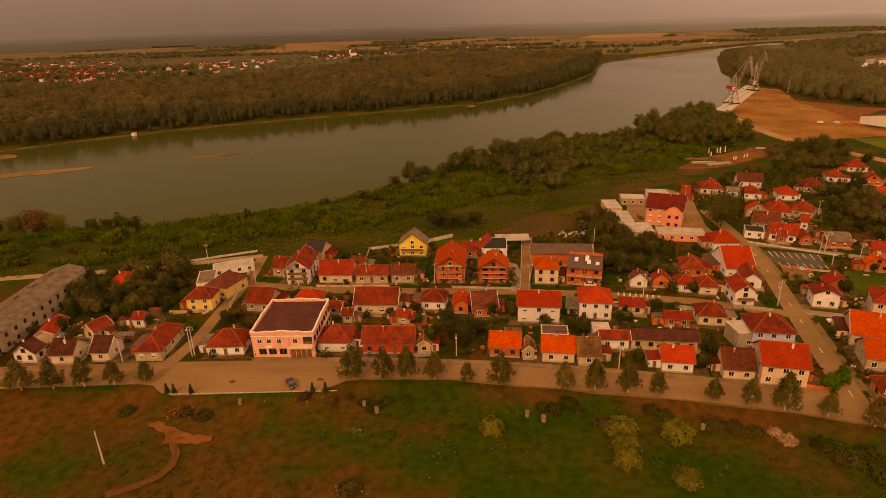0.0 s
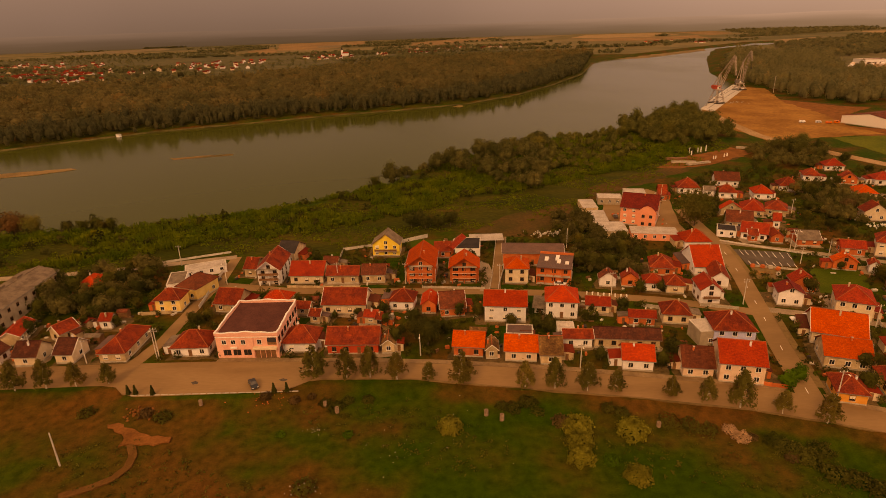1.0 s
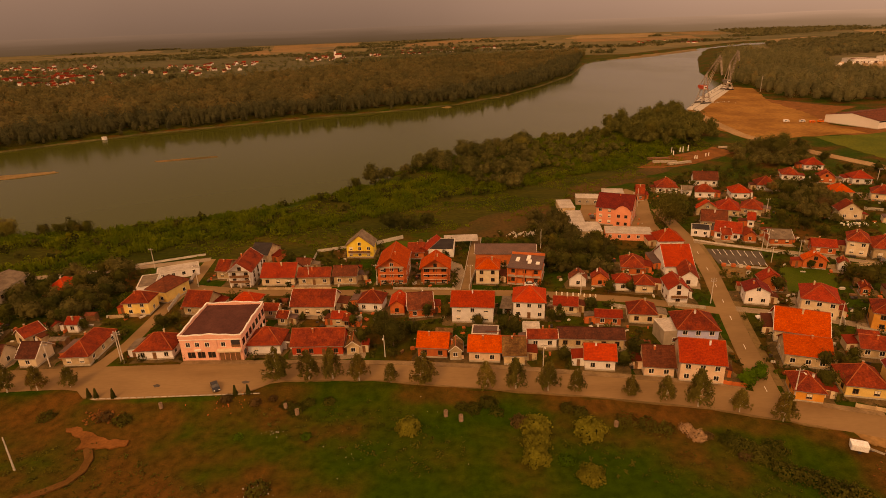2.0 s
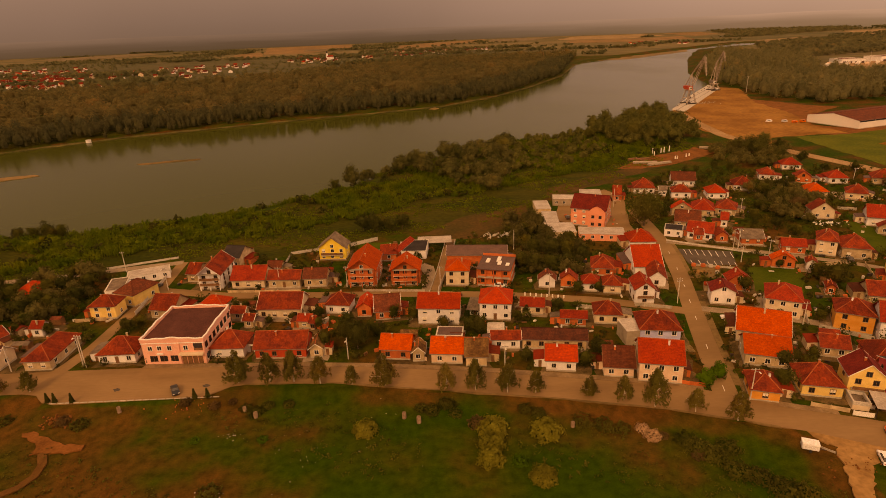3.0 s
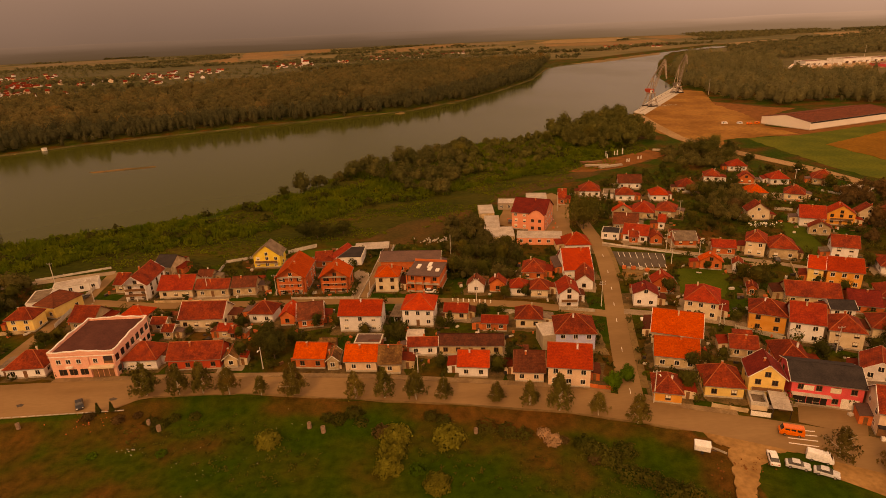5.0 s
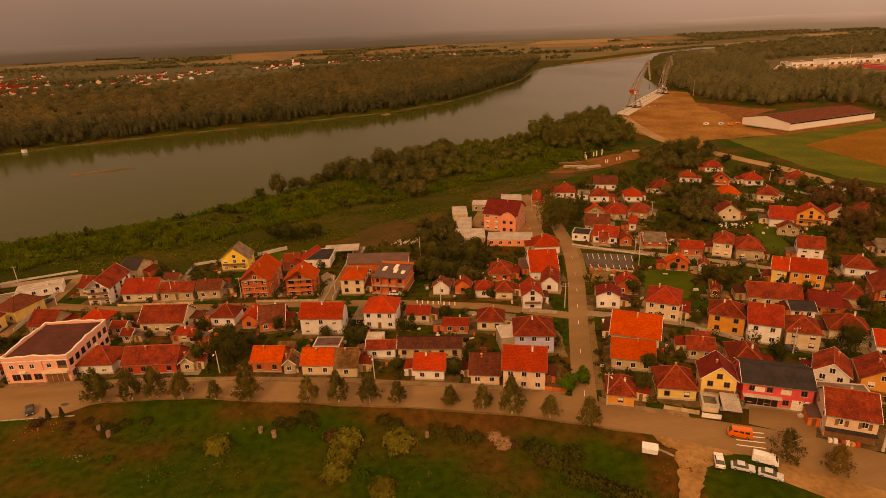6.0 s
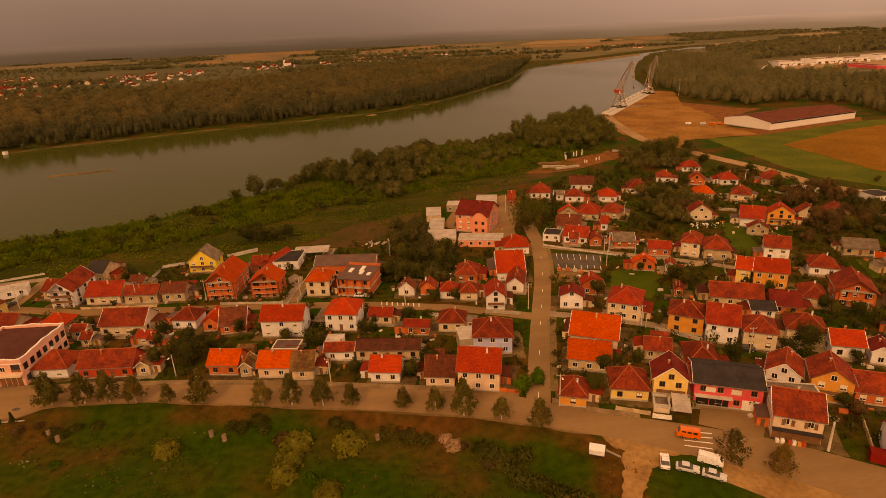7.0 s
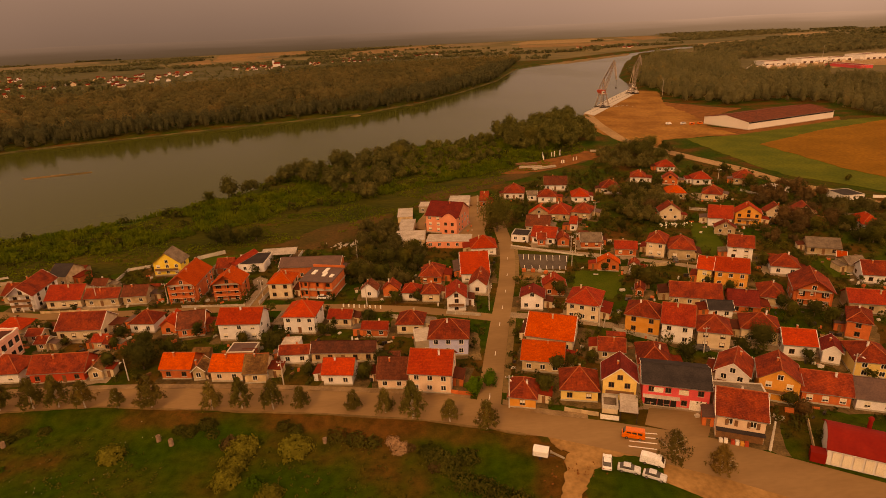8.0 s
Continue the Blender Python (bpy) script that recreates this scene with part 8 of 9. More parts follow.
    lump = 1 + 0.16 * np.sin(v[:, 0] * 4.1 + seed) * np.sin(v[:, 1] * 4.7 + 2 * seed) + 0.12 * np.sin(v[:, 2] * 6 + seed) + rng.normal(0, 0.08, n)
    c = v * np.array([r, r, rz]) * lump[:, None]
    c[:, 2] += zc
    return np.concatenate([leaf_quads(c, v * 1.2, size, rng), shell(r * 0.72, rz * 0.72, zc)])


def full_tree(seed, n, r, rz, zc, size):
    """A broad crown of several domes."""
    rng = np.random.default_rng(seed)
    out = []
    for k in range(4):
        a, f = k * 2.1 + rng.uniform(-0.5, 0.5), (0.2, 0.55, 0.6, 0.65)[k]
        q = dome(seed * 7 + k, n, r * rng.uniform(0.55, 0.72), rz * rng.uniform(0.5, 0.68), zc * rng.uniform(0.85, 1.15) + (0.3 * rz if k == 0 else -0.1 * rz), size)
        out.append(q + np.array([math.cos(a) * r * f, math.sin(a) * r * f, 0]))
    return np.concatenate(out)


FAR_TREE = [dome(100 + i, 76, 3.0 + 0.5 * (i % 3), 4.4 + 0.9 * (i % 2), 4.6, 0.52) if i % 2 else np.concatenate([crown(100 + i, 70, 7, 2.9 + 0.3 * (i % 3), 5.4, 5.4, 0.62)[0], shell(1.7, 3.5, 4.8)]) for i in range(8)]
MID_TREE = [full_tree(120 + i, 130, 4.2, 4.8, 4.7, 0.42) for i in range(6)]
FAR_TOP = [dome(110 + i, 29, 3.2 + 1.1 * (i % 3), 3.4 + 0.7 * (i % 3), 5.6, 0.92) for i in range(6)]
LOW_BUSH = [crown(140 + i, 60, 6, 1.7, 1.2, 0.8, 0.34)[0] for i in range(5)]


def reed_bed(seed, n, r, h):
    """A clump of upright leaning blades."""
    rng = np.random.default_rng(seed)
    a, d = rng.uniform(0, 6.283, n), r * np.sqrt(rng.uniform(0, 1, n))
    base = np.stack([d * np.cos(a), d * np.sin(a), np.zeros(n)], 1)
    top = base + np.stack([rng.normal(0, 0.35, n), rng.normal(0, 0.35, n), h * rng.uniform(0.6, 1.15, n)], 1)
    b = rng.uniform(0, 6.283, n)
    side = np.stack([np.cos(b), np.sin(b), np.zeros(n)], 1) * rng.uniform(0.10, 0.2, (n, 1))
    mid = base * 0.45 + top * 0.55
    return np.stack([base, mid - side, top, mid + side], 1)


REED = [np.concatenate([reed_bed(180 + i, 34, 1.5, 1.7), crown(190 + i, 18, 5, 1.6, 0.8, 0.7, 0.3)[0]]) for i in range(3)]
HEDGE = [crown(150 + i, 125, 7, 1.9, 2.1, 2.2, 0.3)[0] for i in range(4)]
BANK_WOOD = [(-14, 335), (-2, 358), (46, 405), (87, 437), (75.3, 337.9), (64.5, 297.4), (44.8, 295.8), (32.2, 325.6), (6.2, 342.5), (-13.4, 322.2), (-20.9, 314)]
woods("riverside_wood", BANK_WOOD, 9.5, MID_TREE, 0.65, 1.35, "l_sage", "dense grey-green riverside willow wood", 3)
QUAY_WOOD = [(150, 462), (214, 538), (245, 548), (238, 520), (220, 404.6), (171.4, 390.8), (150.3, 401.6), (157.1, 441)]
woods("quay_wood", QUAY_WOOD, 9.6, MID_TREE, 0.7, 1.6, "l_quay", "leafy green wood beside the quay", 13)
BANK_THICKET = [(87, 437), (120, 447), (150, 462), (147.7, 393.9), (116, 345.4), (85.2, 329.7), (75.3, 337.9)]
woods("bank_thicket", BANK_THICKET, 8, MID_TREE, 0.35, 0.75, "l_quay", "loose green thicket of young trees on the bank", 14)
BANK_SCRUB = [(-420, 95), (-290, 190), (-202, 246), (-160, 252), (-134, 254), (-112, 265), (-84, 274), (-60, 288), (-42, 303), (-24, 322), (-2, 358), (46, 405), (87, 437), (120, 447), (155, 473), (214, 538), (196.5, 387.5), (125.4, 332.5), (87.5, 312.2), (34.4, 280.5), (-4.8, 255.3), (-42.9, 232.7), (-83.6, 222.8), (-124.3, 201.9), (-165.8, 198.7), (-420, 60)]
woods("riverside_scrub", BANK_SCRUB, 3.2, LOW_BUSH[:3] + REED, 0.75, 1.9, "l_weed", "bright green reeds and low scrub on the river bank", 4, lambda x, y: (np.sin(x * 0.08 + 2 * np.sin(y * 0.05)) + np.sin(y * 0.11) > -0.9) & (x > -0.9 * y - 15))
woods("dark_scrub", BANK_SCRUB, 13.0, LOW_BUSH, 1.0, 2.4, "l_dark", "dark green bushes among the reeds on the bank", 5)
FAR_WOOD = [(-900, 126), (-560, 341), (-365, 466), (-312, 512), (-258, 554), (-193, 586), (-114, 625), (-33, 657), (43, 698), (112, 779), (170, 882), (256, 1064), (393.5, 1566.5), (391.7, 1700.8), (243.8, 1657.2), (12.2, 1552.8), (-210.7, 1309.3), (-350, 1084.5), (-518.2, 1006), (-713.9, 941.2), (-1100, 600)]
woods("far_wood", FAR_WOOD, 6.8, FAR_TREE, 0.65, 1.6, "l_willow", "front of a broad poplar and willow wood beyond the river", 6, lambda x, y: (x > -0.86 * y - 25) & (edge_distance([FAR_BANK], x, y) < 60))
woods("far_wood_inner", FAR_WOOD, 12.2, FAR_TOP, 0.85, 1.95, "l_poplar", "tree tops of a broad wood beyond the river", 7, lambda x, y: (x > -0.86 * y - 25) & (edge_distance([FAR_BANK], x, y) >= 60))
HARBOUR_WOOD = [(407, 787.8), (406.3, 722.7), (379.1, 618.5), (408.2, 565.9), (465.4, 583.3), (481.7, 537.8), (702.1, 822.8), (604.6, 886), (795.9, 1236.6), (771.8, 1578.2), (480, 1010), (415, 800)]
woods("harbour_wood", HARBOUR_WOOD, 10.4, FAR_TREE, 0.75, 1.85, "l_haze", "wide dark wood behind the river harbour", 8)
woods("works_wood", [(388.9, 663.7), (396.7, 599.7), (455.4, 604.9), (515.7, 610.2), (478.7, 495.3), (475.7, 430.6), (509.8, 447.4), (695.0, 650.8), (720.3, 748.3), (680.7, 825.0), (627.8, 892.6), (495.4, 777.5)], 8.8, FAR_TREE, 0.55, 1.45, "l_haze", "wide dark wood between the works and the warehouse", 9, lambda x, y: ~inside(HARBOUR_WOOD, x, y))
GROVES = (
    ([(184, 274), (203, 281), (215, 266), (197, 232), (182, 223), (170, 230)], "l_grove", "dense dark grove between village gardens"),
    ([(255, 268), (278, 262), (245, 210), (219, 188), (217, 202), (233, 229)], "l_autumn", "dense brown-tinged grove between village gardens"),
    ([(268, 239), (290, 225), (277, 195), (257, 187), (246, 195)], "l_grove", "dense dark grove at the edge of the village"),
    ([(56, 239), (71, 244), (88, 194), (76, 178), (62, 178), (57, 194)], "l_grove", "dense dark grove behind small houses"),
    ([(212, 378), (257, 365), (236, 319), (196, 330)], "l_grove", "loose green grove beside the harbour road"),
    ([(-126, 190), (-92, 199), (-86, 172), (-94, 152), (-116, 158), (-126, 170)], "l_grove", "dense dark grove beside a long grey factory"),
)

# garden shrubs and hedges between the houses, kept off streets and houses
TOWN = [(-126.9, 133.3), (-148.5, 160.4), (-125.3, 185.2), (-93.5, 196.3), (-57.5, 181.7), (-47.4, 207.8), (-16.8, 212.1), (28.2, 215.6), (68.5, 233.7), (127.2, 293.8), (178.3, 326.8)] + [(274.5, 308.5), (268.3, 259.1), (285.6, 221.4), (249.2, 161.1), (177.5, 82.3), (160.8, 84.5), (144.3, 91.8), (124.1, 101.1), (111.3, 104.9)]
FOOT = [(o.location.x, o.location.y, o.rotation_euler.z) for o in scene.objects if o.name.split(".")[0] in ("house", "annex", "workshop", "community_hall", "unfinished_house", "garage", "factory")]
STREETS = ([(-70, 130), (-67.5, 143), (-67, 165), (-66, 185), (-68, 207)], [(-66, 181), (-40, 174.5), (24, 170.2), (51, 167), (80, 160.5), (104, 151)], STREET, [(29.5, 172), (36.5, 222)], [(120, 209), (150, 194.5), (186, 172)], [(-68, 207), (-112, 196), (-159, 190)], [(109, 152), (124, 147), (165, 126), (195, 112)])

PAVED = ([(120.3, 203.8), (140.2, 198.8), (135.3, 177.6), (118.0, 179.7)], [(74.1, 223.6), (78.7, 282.1), (119.2, 293.7), (124.9, 275.8), (111.5, 217.9)], [(131.8, 107.5), (144.1, 98.4), (138.7, 90.7), (126.1, 96.8)]) + LAWNS


def free_of_buildings(gap):
    def keep(x, y):
        ok = edge_distance(STREETS, x, y) > 3.4
        for hx, hy, _ in FOOT:
            ok &= np.hypot(x - hx, y - hy) > gap
        low = np.interp(x, [p[0] for p in ROAD_UP], [p[1] for p in ROAD_UP])
        for o in PAVED:
            ok &= ~inside(o, x, y)
        return ok & (y > low + 1.5)
    return keep


SHRUB = [crown(145 + i, 40, 6, 1.7, 1.2, 0.8, 0.38)[0] for i in range(4)]
woods("garden_shrubs", TOWN, 4.5, SHRUB, 0.45, 1.15, "l_dark", "dark green garden shrubs, vines and hedges", 21, free_of_buildings(5.6))
woods("vegetable_beds", TOWN, 9.0, LOW_BUSH, 0.3, 0.7, "l_weed", "green vegetable beds and grassy tufts in gardens", 22, free_of_buildings(6.0))
woods("garden_hedges", TOWN, 7.2, HEDGE, 0.5, 1.2, "l_mid", "small leafy garden trees and tall hedges", 23, free_of_buildings(6.4))
ORCHARD = [full_tree(260 + i, 60, 3.4, 3.6, 3.4, 0.4) for i in range(4)]
for k, (poly, leaf, words) in enumerate(GROVES):
    woods("garden_grove", poly, 6.4, ORCHARD, 0.55, 1.05, leaf, words, 40 + k, free_of_buildings(6.6))
TUFT = [crown(170 + i, 16, 5, 1.3, 0.5, 0.3, 0.26)[0] for i in range(4)]
woods("meadow_tufts", BANK_MEADOW, 2.6, TUFT, 0.6, 1.5, "l_weed", "rough green grass tufts on the river meadow", 24, lambda x, y: (x > -0.9 * y - 15) & (np.sin(x * 0.13 + y * 0.05) + np.sin(y * 0.17) > -0.4))
FIELD = [(-120, 40), (-75, 114), (-62, 111), (-24, 112), (5, 115), (32, 110), (57, 105), (80, 100), (96, 94), (112, 82), (100, 40)]
woods("pasture_tufts", FIELD, 2.2, TUFT, 0.3, 0.9, "l_mid", "low grass tufts over the pasture", 25, lambda x, y: np.sin(x * 0.11 + 2 * np.sin(y * 0.07)) + np.sin(y * 0.19 + x * 0.05) > 0.1)
# tree belts and woods over the distant plain
rngf = np.random.default_rng(31)
belts = []
for k in range(70):
    cy = rngf.uniform(1000, 4700)
    cx = rngf.uniform(-0.95, 0.95) * cy
    if inside(RIVER, np.array([cx]), np.array([cy]))[0]:
        continue
    n = int(rngf.integers(60, 170))
    a = rngf.uniform(-0.3, 0.3)
    t = rngf.uniform(-1, 1, n) * rngf.uniform(120, 420)
    w = rngf.normal(0, rngf.uniform(5, 26), n)
    belts.append(np.stack([cx + t * math.cos(a) - w * math.sin(a), cy + t * math.sin(a) + w * math.cos(a), np.zeros(n)], 1))
belts = np.concatenate(belts)
ok = ~inside(RIVER, belts[:, 0], belts[:, 1]) & (edge_distance([NEAR_BANK, FAR_BANK], belts[:, 0], belts[:, 1]) > 25)
ok &= ~((belts[:, 0] > -50) & (belts[:, 0] < 520) & (belts[:, 1] < 800))
ok &= ~((belts[:, 0] > 500) & (belts[:, 0] < 1700) & (belts[:, 1] > 2450) & (np.sin(belts[:, 0] * 0.006 + belts[:, 1] * 0.004) < 0.6))
for o, _, _ in FARMLAND:
    ok &= ~inside(o, belts[:, 0], belts[:, 1])
CLUMP = [crown(160 + i, 9, 4, 7, 4.0, 4.2, 3.4)[0] for i in range(4)]
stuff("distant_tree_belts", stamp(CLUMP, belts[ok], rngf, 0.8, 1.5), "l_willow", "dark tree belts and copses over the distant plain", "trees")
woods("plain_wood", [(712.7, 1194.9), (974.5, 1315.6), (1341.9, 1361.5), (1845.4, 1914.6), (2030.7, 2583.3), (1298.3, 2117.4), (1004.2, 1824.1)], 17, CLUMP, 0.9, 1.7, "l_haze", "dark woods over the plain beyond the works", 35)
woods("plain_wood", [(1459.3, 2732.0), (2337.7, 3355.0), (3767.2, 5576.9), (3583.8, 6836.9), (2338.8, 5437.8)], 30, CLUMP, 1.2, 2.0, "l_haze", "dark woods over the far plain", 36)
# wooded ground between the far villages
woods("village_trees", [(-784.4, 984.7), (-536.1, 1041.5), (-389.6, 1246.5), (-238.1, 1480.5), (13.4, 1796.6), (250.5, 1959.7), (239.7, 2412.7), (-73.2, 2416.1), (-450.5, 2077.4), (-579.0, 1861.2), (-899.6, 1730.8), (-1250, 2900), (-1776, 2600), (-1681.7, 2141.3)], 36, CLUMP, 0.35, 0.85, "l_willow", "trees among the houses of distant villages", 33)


# glowing rim of the plain at the edge of sight, haze painted as a gradient
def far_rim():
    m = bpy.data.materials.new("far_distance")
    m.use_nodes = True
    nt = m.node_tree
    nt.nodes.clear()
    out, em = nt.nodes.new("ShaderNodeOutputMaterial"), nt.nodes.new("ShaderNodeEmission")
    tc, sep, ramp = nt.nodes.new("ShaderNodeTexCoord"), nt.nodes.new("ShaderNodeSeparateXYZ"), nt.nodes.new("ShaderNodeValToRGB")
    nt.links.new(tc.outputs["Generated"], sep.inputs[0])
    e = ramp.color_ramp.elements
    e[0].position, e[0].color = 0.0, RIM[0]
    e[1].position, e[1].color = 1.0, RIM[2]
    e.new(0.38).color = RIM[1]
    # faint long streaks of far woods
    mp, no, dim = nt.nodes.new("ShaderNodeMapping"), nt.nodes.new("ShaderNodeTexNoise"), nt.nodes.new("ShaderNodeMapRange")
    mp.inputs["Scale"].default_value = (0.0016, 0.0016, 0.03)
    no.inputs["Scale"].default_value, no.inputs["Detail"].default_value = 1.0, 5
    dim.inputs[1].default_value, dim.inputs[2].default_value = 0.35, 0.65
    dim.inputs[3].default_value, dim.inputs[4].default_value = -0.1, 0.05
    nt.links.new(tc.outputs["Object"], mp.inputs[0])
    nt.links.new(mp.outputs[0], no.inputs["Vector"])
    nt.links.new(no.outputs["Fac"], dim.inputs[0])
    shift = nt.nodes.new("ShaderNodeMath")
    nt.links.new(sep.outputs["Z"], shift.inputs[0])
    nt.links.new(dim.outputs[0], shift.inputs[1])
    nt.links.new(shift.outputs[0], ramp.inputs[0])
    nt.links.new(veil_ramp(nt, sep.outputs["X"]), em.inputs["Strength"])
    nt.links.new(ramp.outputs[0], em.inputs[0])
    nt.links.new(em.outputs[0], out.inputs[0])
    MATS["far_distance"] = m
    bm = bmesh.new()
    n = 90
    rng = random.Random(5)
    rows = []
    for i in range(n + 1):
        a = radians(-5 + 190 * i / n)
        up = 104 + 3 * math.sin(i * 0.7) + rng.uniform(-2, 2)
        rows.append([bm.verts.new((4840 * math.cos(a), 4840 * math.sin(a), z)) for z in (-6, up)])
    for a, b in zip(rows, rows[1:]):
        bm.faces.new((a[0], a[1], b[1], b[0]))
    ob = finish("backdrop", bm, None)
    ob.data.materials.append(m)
    return tagged(ob, "glowing backdrop strip painted as the hazy rim of the plain", "distance", kind="structure")


# dim plain at the bottom, fading to sky haze at the top
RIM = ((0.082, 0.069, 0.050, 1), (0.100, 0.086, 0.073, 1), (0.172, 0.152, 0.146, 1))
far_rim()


# ---- harbour cranes ----
def lattice(e, name, a, b, r0, r1, material, bays):
    """A square lattice boom from a to b: each chord and brace a bar of one part."""
    a, b = Vector(a), Vector(b)
    q = (b - a).to_track_quat("Z", "Y")
    bm = bmesh.new()
    ring = []
    for k in range(bays + 1):
        t = k / bays
        r = r0 + (r1 - r0) * t
        ring.append([a + (b - a) * t + q @ Vector((sx * r, sy * r, 0)) for sx, sy in ((-1, -1), (1, -1), (1, 1), (-1, 1))])
    for u, v in zip(ring, ring[1:]):
        for k in range(4):
            bar(bm, u[k], v[k], 0.13)
            bar(bm, u[k], v[(k + 1) % 4], 0.08)
    return part(name, bm, material, e)


def portal_crane(x, y, turn, tip, apex, head, deck, colour, steel, label):
    """A luffing harbour crane: portal, slewing machine house, A-frame, long jib with a hanging head beam."""
    e = tagged(root("harbour_crane", x, y, 0.35, turn), label, "crane", "harbour cranes")
    for sx in (-1, 1):
        for sy in (-1, 1):
            lattice(e, "leg", (sx * 5.2, sy * 5, 0.8), (sx * 2.6, sy * 2.4, deck - 1), 0.55, 0.45, steel, 5)
        bm = bmesh.new()
        bar(bm, (sx * 5.2, -5.8, 0.7), (sx * 5.2, 5.8, 0.7), 0.6)
        part("bogie", bm, "steel_dark", e)
        bm = bmesh.new()
        bar(bm, (sx * 4.1, -3.9, deck * 0.42), (sx * 4.1, 3.9, deck * 0.42), 0.3)
        part("cross_beam", bm, steel, e)
    part("platform", box_bm(-3.6, 3.6, -3.6, 3.6, deck - 1, deck, bevel=0.1), steel, e)
    part("machine_house", box_bm(-6.0, 2.0, -2.4, 2.4, deck, deck + 3.6, bevel=0.2), colour, e)
    cab = part("cab", box_bm(2.1, 4.4, -2.6, -0.4, deck + 0.2, deck + 2.8, bevel=0.1), "trim_white", e)
    part("cab_window", box_bm(4.3, 4.46, -2.4, -0.6, deck + 1.1, deck + 2.4), "glass", cab)
    tip, apex, head = Vector((tip[0], 0, tip[1])), Vector((apex[0], 0, apex[1])), Vector((head[0], 0, head[1]))
    lattice(e, "jib", (2.2, 0, deck + 2), tip, 1.3, 0.55, steel, 11)
    for sy in (-1, 1):
        bm = bmesh.new()
        bar(bm, (1.4, sy * 2.0, deck + 3.4), apex + Vector((0, sy * 0.5, 0)), 0.32)
        bar(bm, (-5.2, sy * 2.0, deck + 3.4), apex + Vector((0, sy * 0.5, 0)), 0.28)
        part("a_frame", bm, steel, e)
    lattice(e, "tie_beam", apex, tip + Vector((-0.6, 0, 1.2)), 0.4, 0.35, steel, 8)
    part("counterweight", box_bm(-8.8, -6.1, -1.8, 1.8, deck + 0.6, deck + 3.4, bevel=0.2), colour, e)
    lattice(e, "head_beam", tip, head, 0.65, 0.35, steel, 6)
    bm = bmesh.new()
    bar(bm, head, head - Vector((0, 0, 7)), 0.1)
    part("cable", bm, "steel_dark", e)
    part("hook_block", box_bm(head.x - 0.6, head.x + 0.6, -0.5, 0.5, head.z - 8.4, head.z - 7, bevel=0.1), "steel_dark", e)


portal_crane(291.5, 603.0, -78, (19.0, 46.0), (1.0, 29.0), (24.0, 29.0), 14.0, "crane_red", "crane_pale", "old rusty harbour portal crane with red machine house")
portal_crane(368.0, 714.0, -82, (12.0, 44.0), (0.0, 32.0), (16.0, 34.0), 8.0, "crane_grey", "crane_pale", "old pale grey harbour portal crane on the quay")


# ---- vehicles ----
def car(x, y, turn, paint, label, kind="car", z=0.07):
    e = tagged(root("van" if kind == "van" else "car", x, y, z, turn), label, "van" if kind == "van" else "car", "parked vehicles")
    L, Wd = (4.6, 1.85) if kind == "van" else (4.25, 1.72)
    bm = bmesh.new()
    if kind == "van":
        prof = [(-2.3, 0.35), (2.3, 0.35), (2.3, 0.95), (2.05, 1.15), (1.55, 1.95), (-2.2, 1.98), (-2.3, 1.2)]
    else:
        prof = [(-2.12, 0.32), (2.12, 0.32), (2.12, 0.66), (1.95, 0.82), (0.95, 0.92), (-1.45, 0.95), (-2.05, 0.92), (-2.12, 0.7)]
    def hull(prof, wid, inset):
        bm = bmesh.new()
        a = [bm.verts.new((px, -wid / 2 + inset(pz), pz)) for px, pz in prof]
        b = [bm.verts.new((px, wid / 2 - inset(pz), pz)) for px, pz in prof]
        n = len(prof)
        bm.faces.new(a)
        bm.faces.new(b)
        for i in range(n):
            bm.faces.new((a[i], a[(i + 1) % n], b[(i + 1) % n], b[i]))
        bmesh.ops.recalc_face_normals(bm, faces=bm.faces)
        bmesh.ops.bevel(bm, geom=bm.edges[:], offset=0.06, segments=1, affect="EDGES")
        return bm
    body = part("body", hull(prof, Wd, lambda v: 0.14 if v > 1.5 else 0.0), "car_" + paint, e)
    if kind == "van":
        for s in (-1, 1) if "delivery" not in label else ():
            for i in range(3):
                part("side_window", box_bm(-1.7 + i * 1.1, -0.85 + i * 1.1, s * (Wd / 2 - 0.1) - 0.05, s * (Wd / 2 - 0.1) + 0.05, 1.2, 1.75), "glass", body)
        part("windscreen", box_bm(-0.04, 0.04, -0.75, 0.75, 0, 0.85, m=pose(2.03, 0, 1.14, 0, -32, 0)), "glass", body)
    else:
        cabin = part("cabin", hull([(-1.75, 0.93), (1.0, 0.9), (0.3, 1.38), (-1.05, 1.42)], Wd - 0.12, lambda v: 0.16 if v > 1.2 else 0.0), "car_glass", e, "dark glazed cabin")
        part("roof_panel", box_bm(-1.05, 0.28, -0.66, 0.66, 1.405, 1.45, bevel=0.02), "car_" + paint, cabin)
    for sx in (-1, 1):
        for sy in (-1, 1):
            bm = bmesh.new()
            cone(bm, (sx * 1.32, sy * (Wd / 2 - 0.2), 0.31), (sx * 1.32, sy * (Wd / 2 + 0.02), 0.31), 0.31, 0.31, 14)
            wheel = part("tyre", bm, "tyre", e)
            bm = bmesh.new()
            cone(bm, (sx * 1.32, sy * (Wd / 2), 0.31), (sx * 1.32, sy * (Wd / 2 + 0.035), 0.31), 0.19, 0.17, 10)
            part("rim", bm, "steel_grey", wheel)
    for s in (-1, 1):
        part("headlight", box_bm(L / 2 - 0.08, L / 2 + 0.01, s * 0.6 - 0.17, s * 0.6 + 0.17, 0.55, 0.72), "trim_white", e)
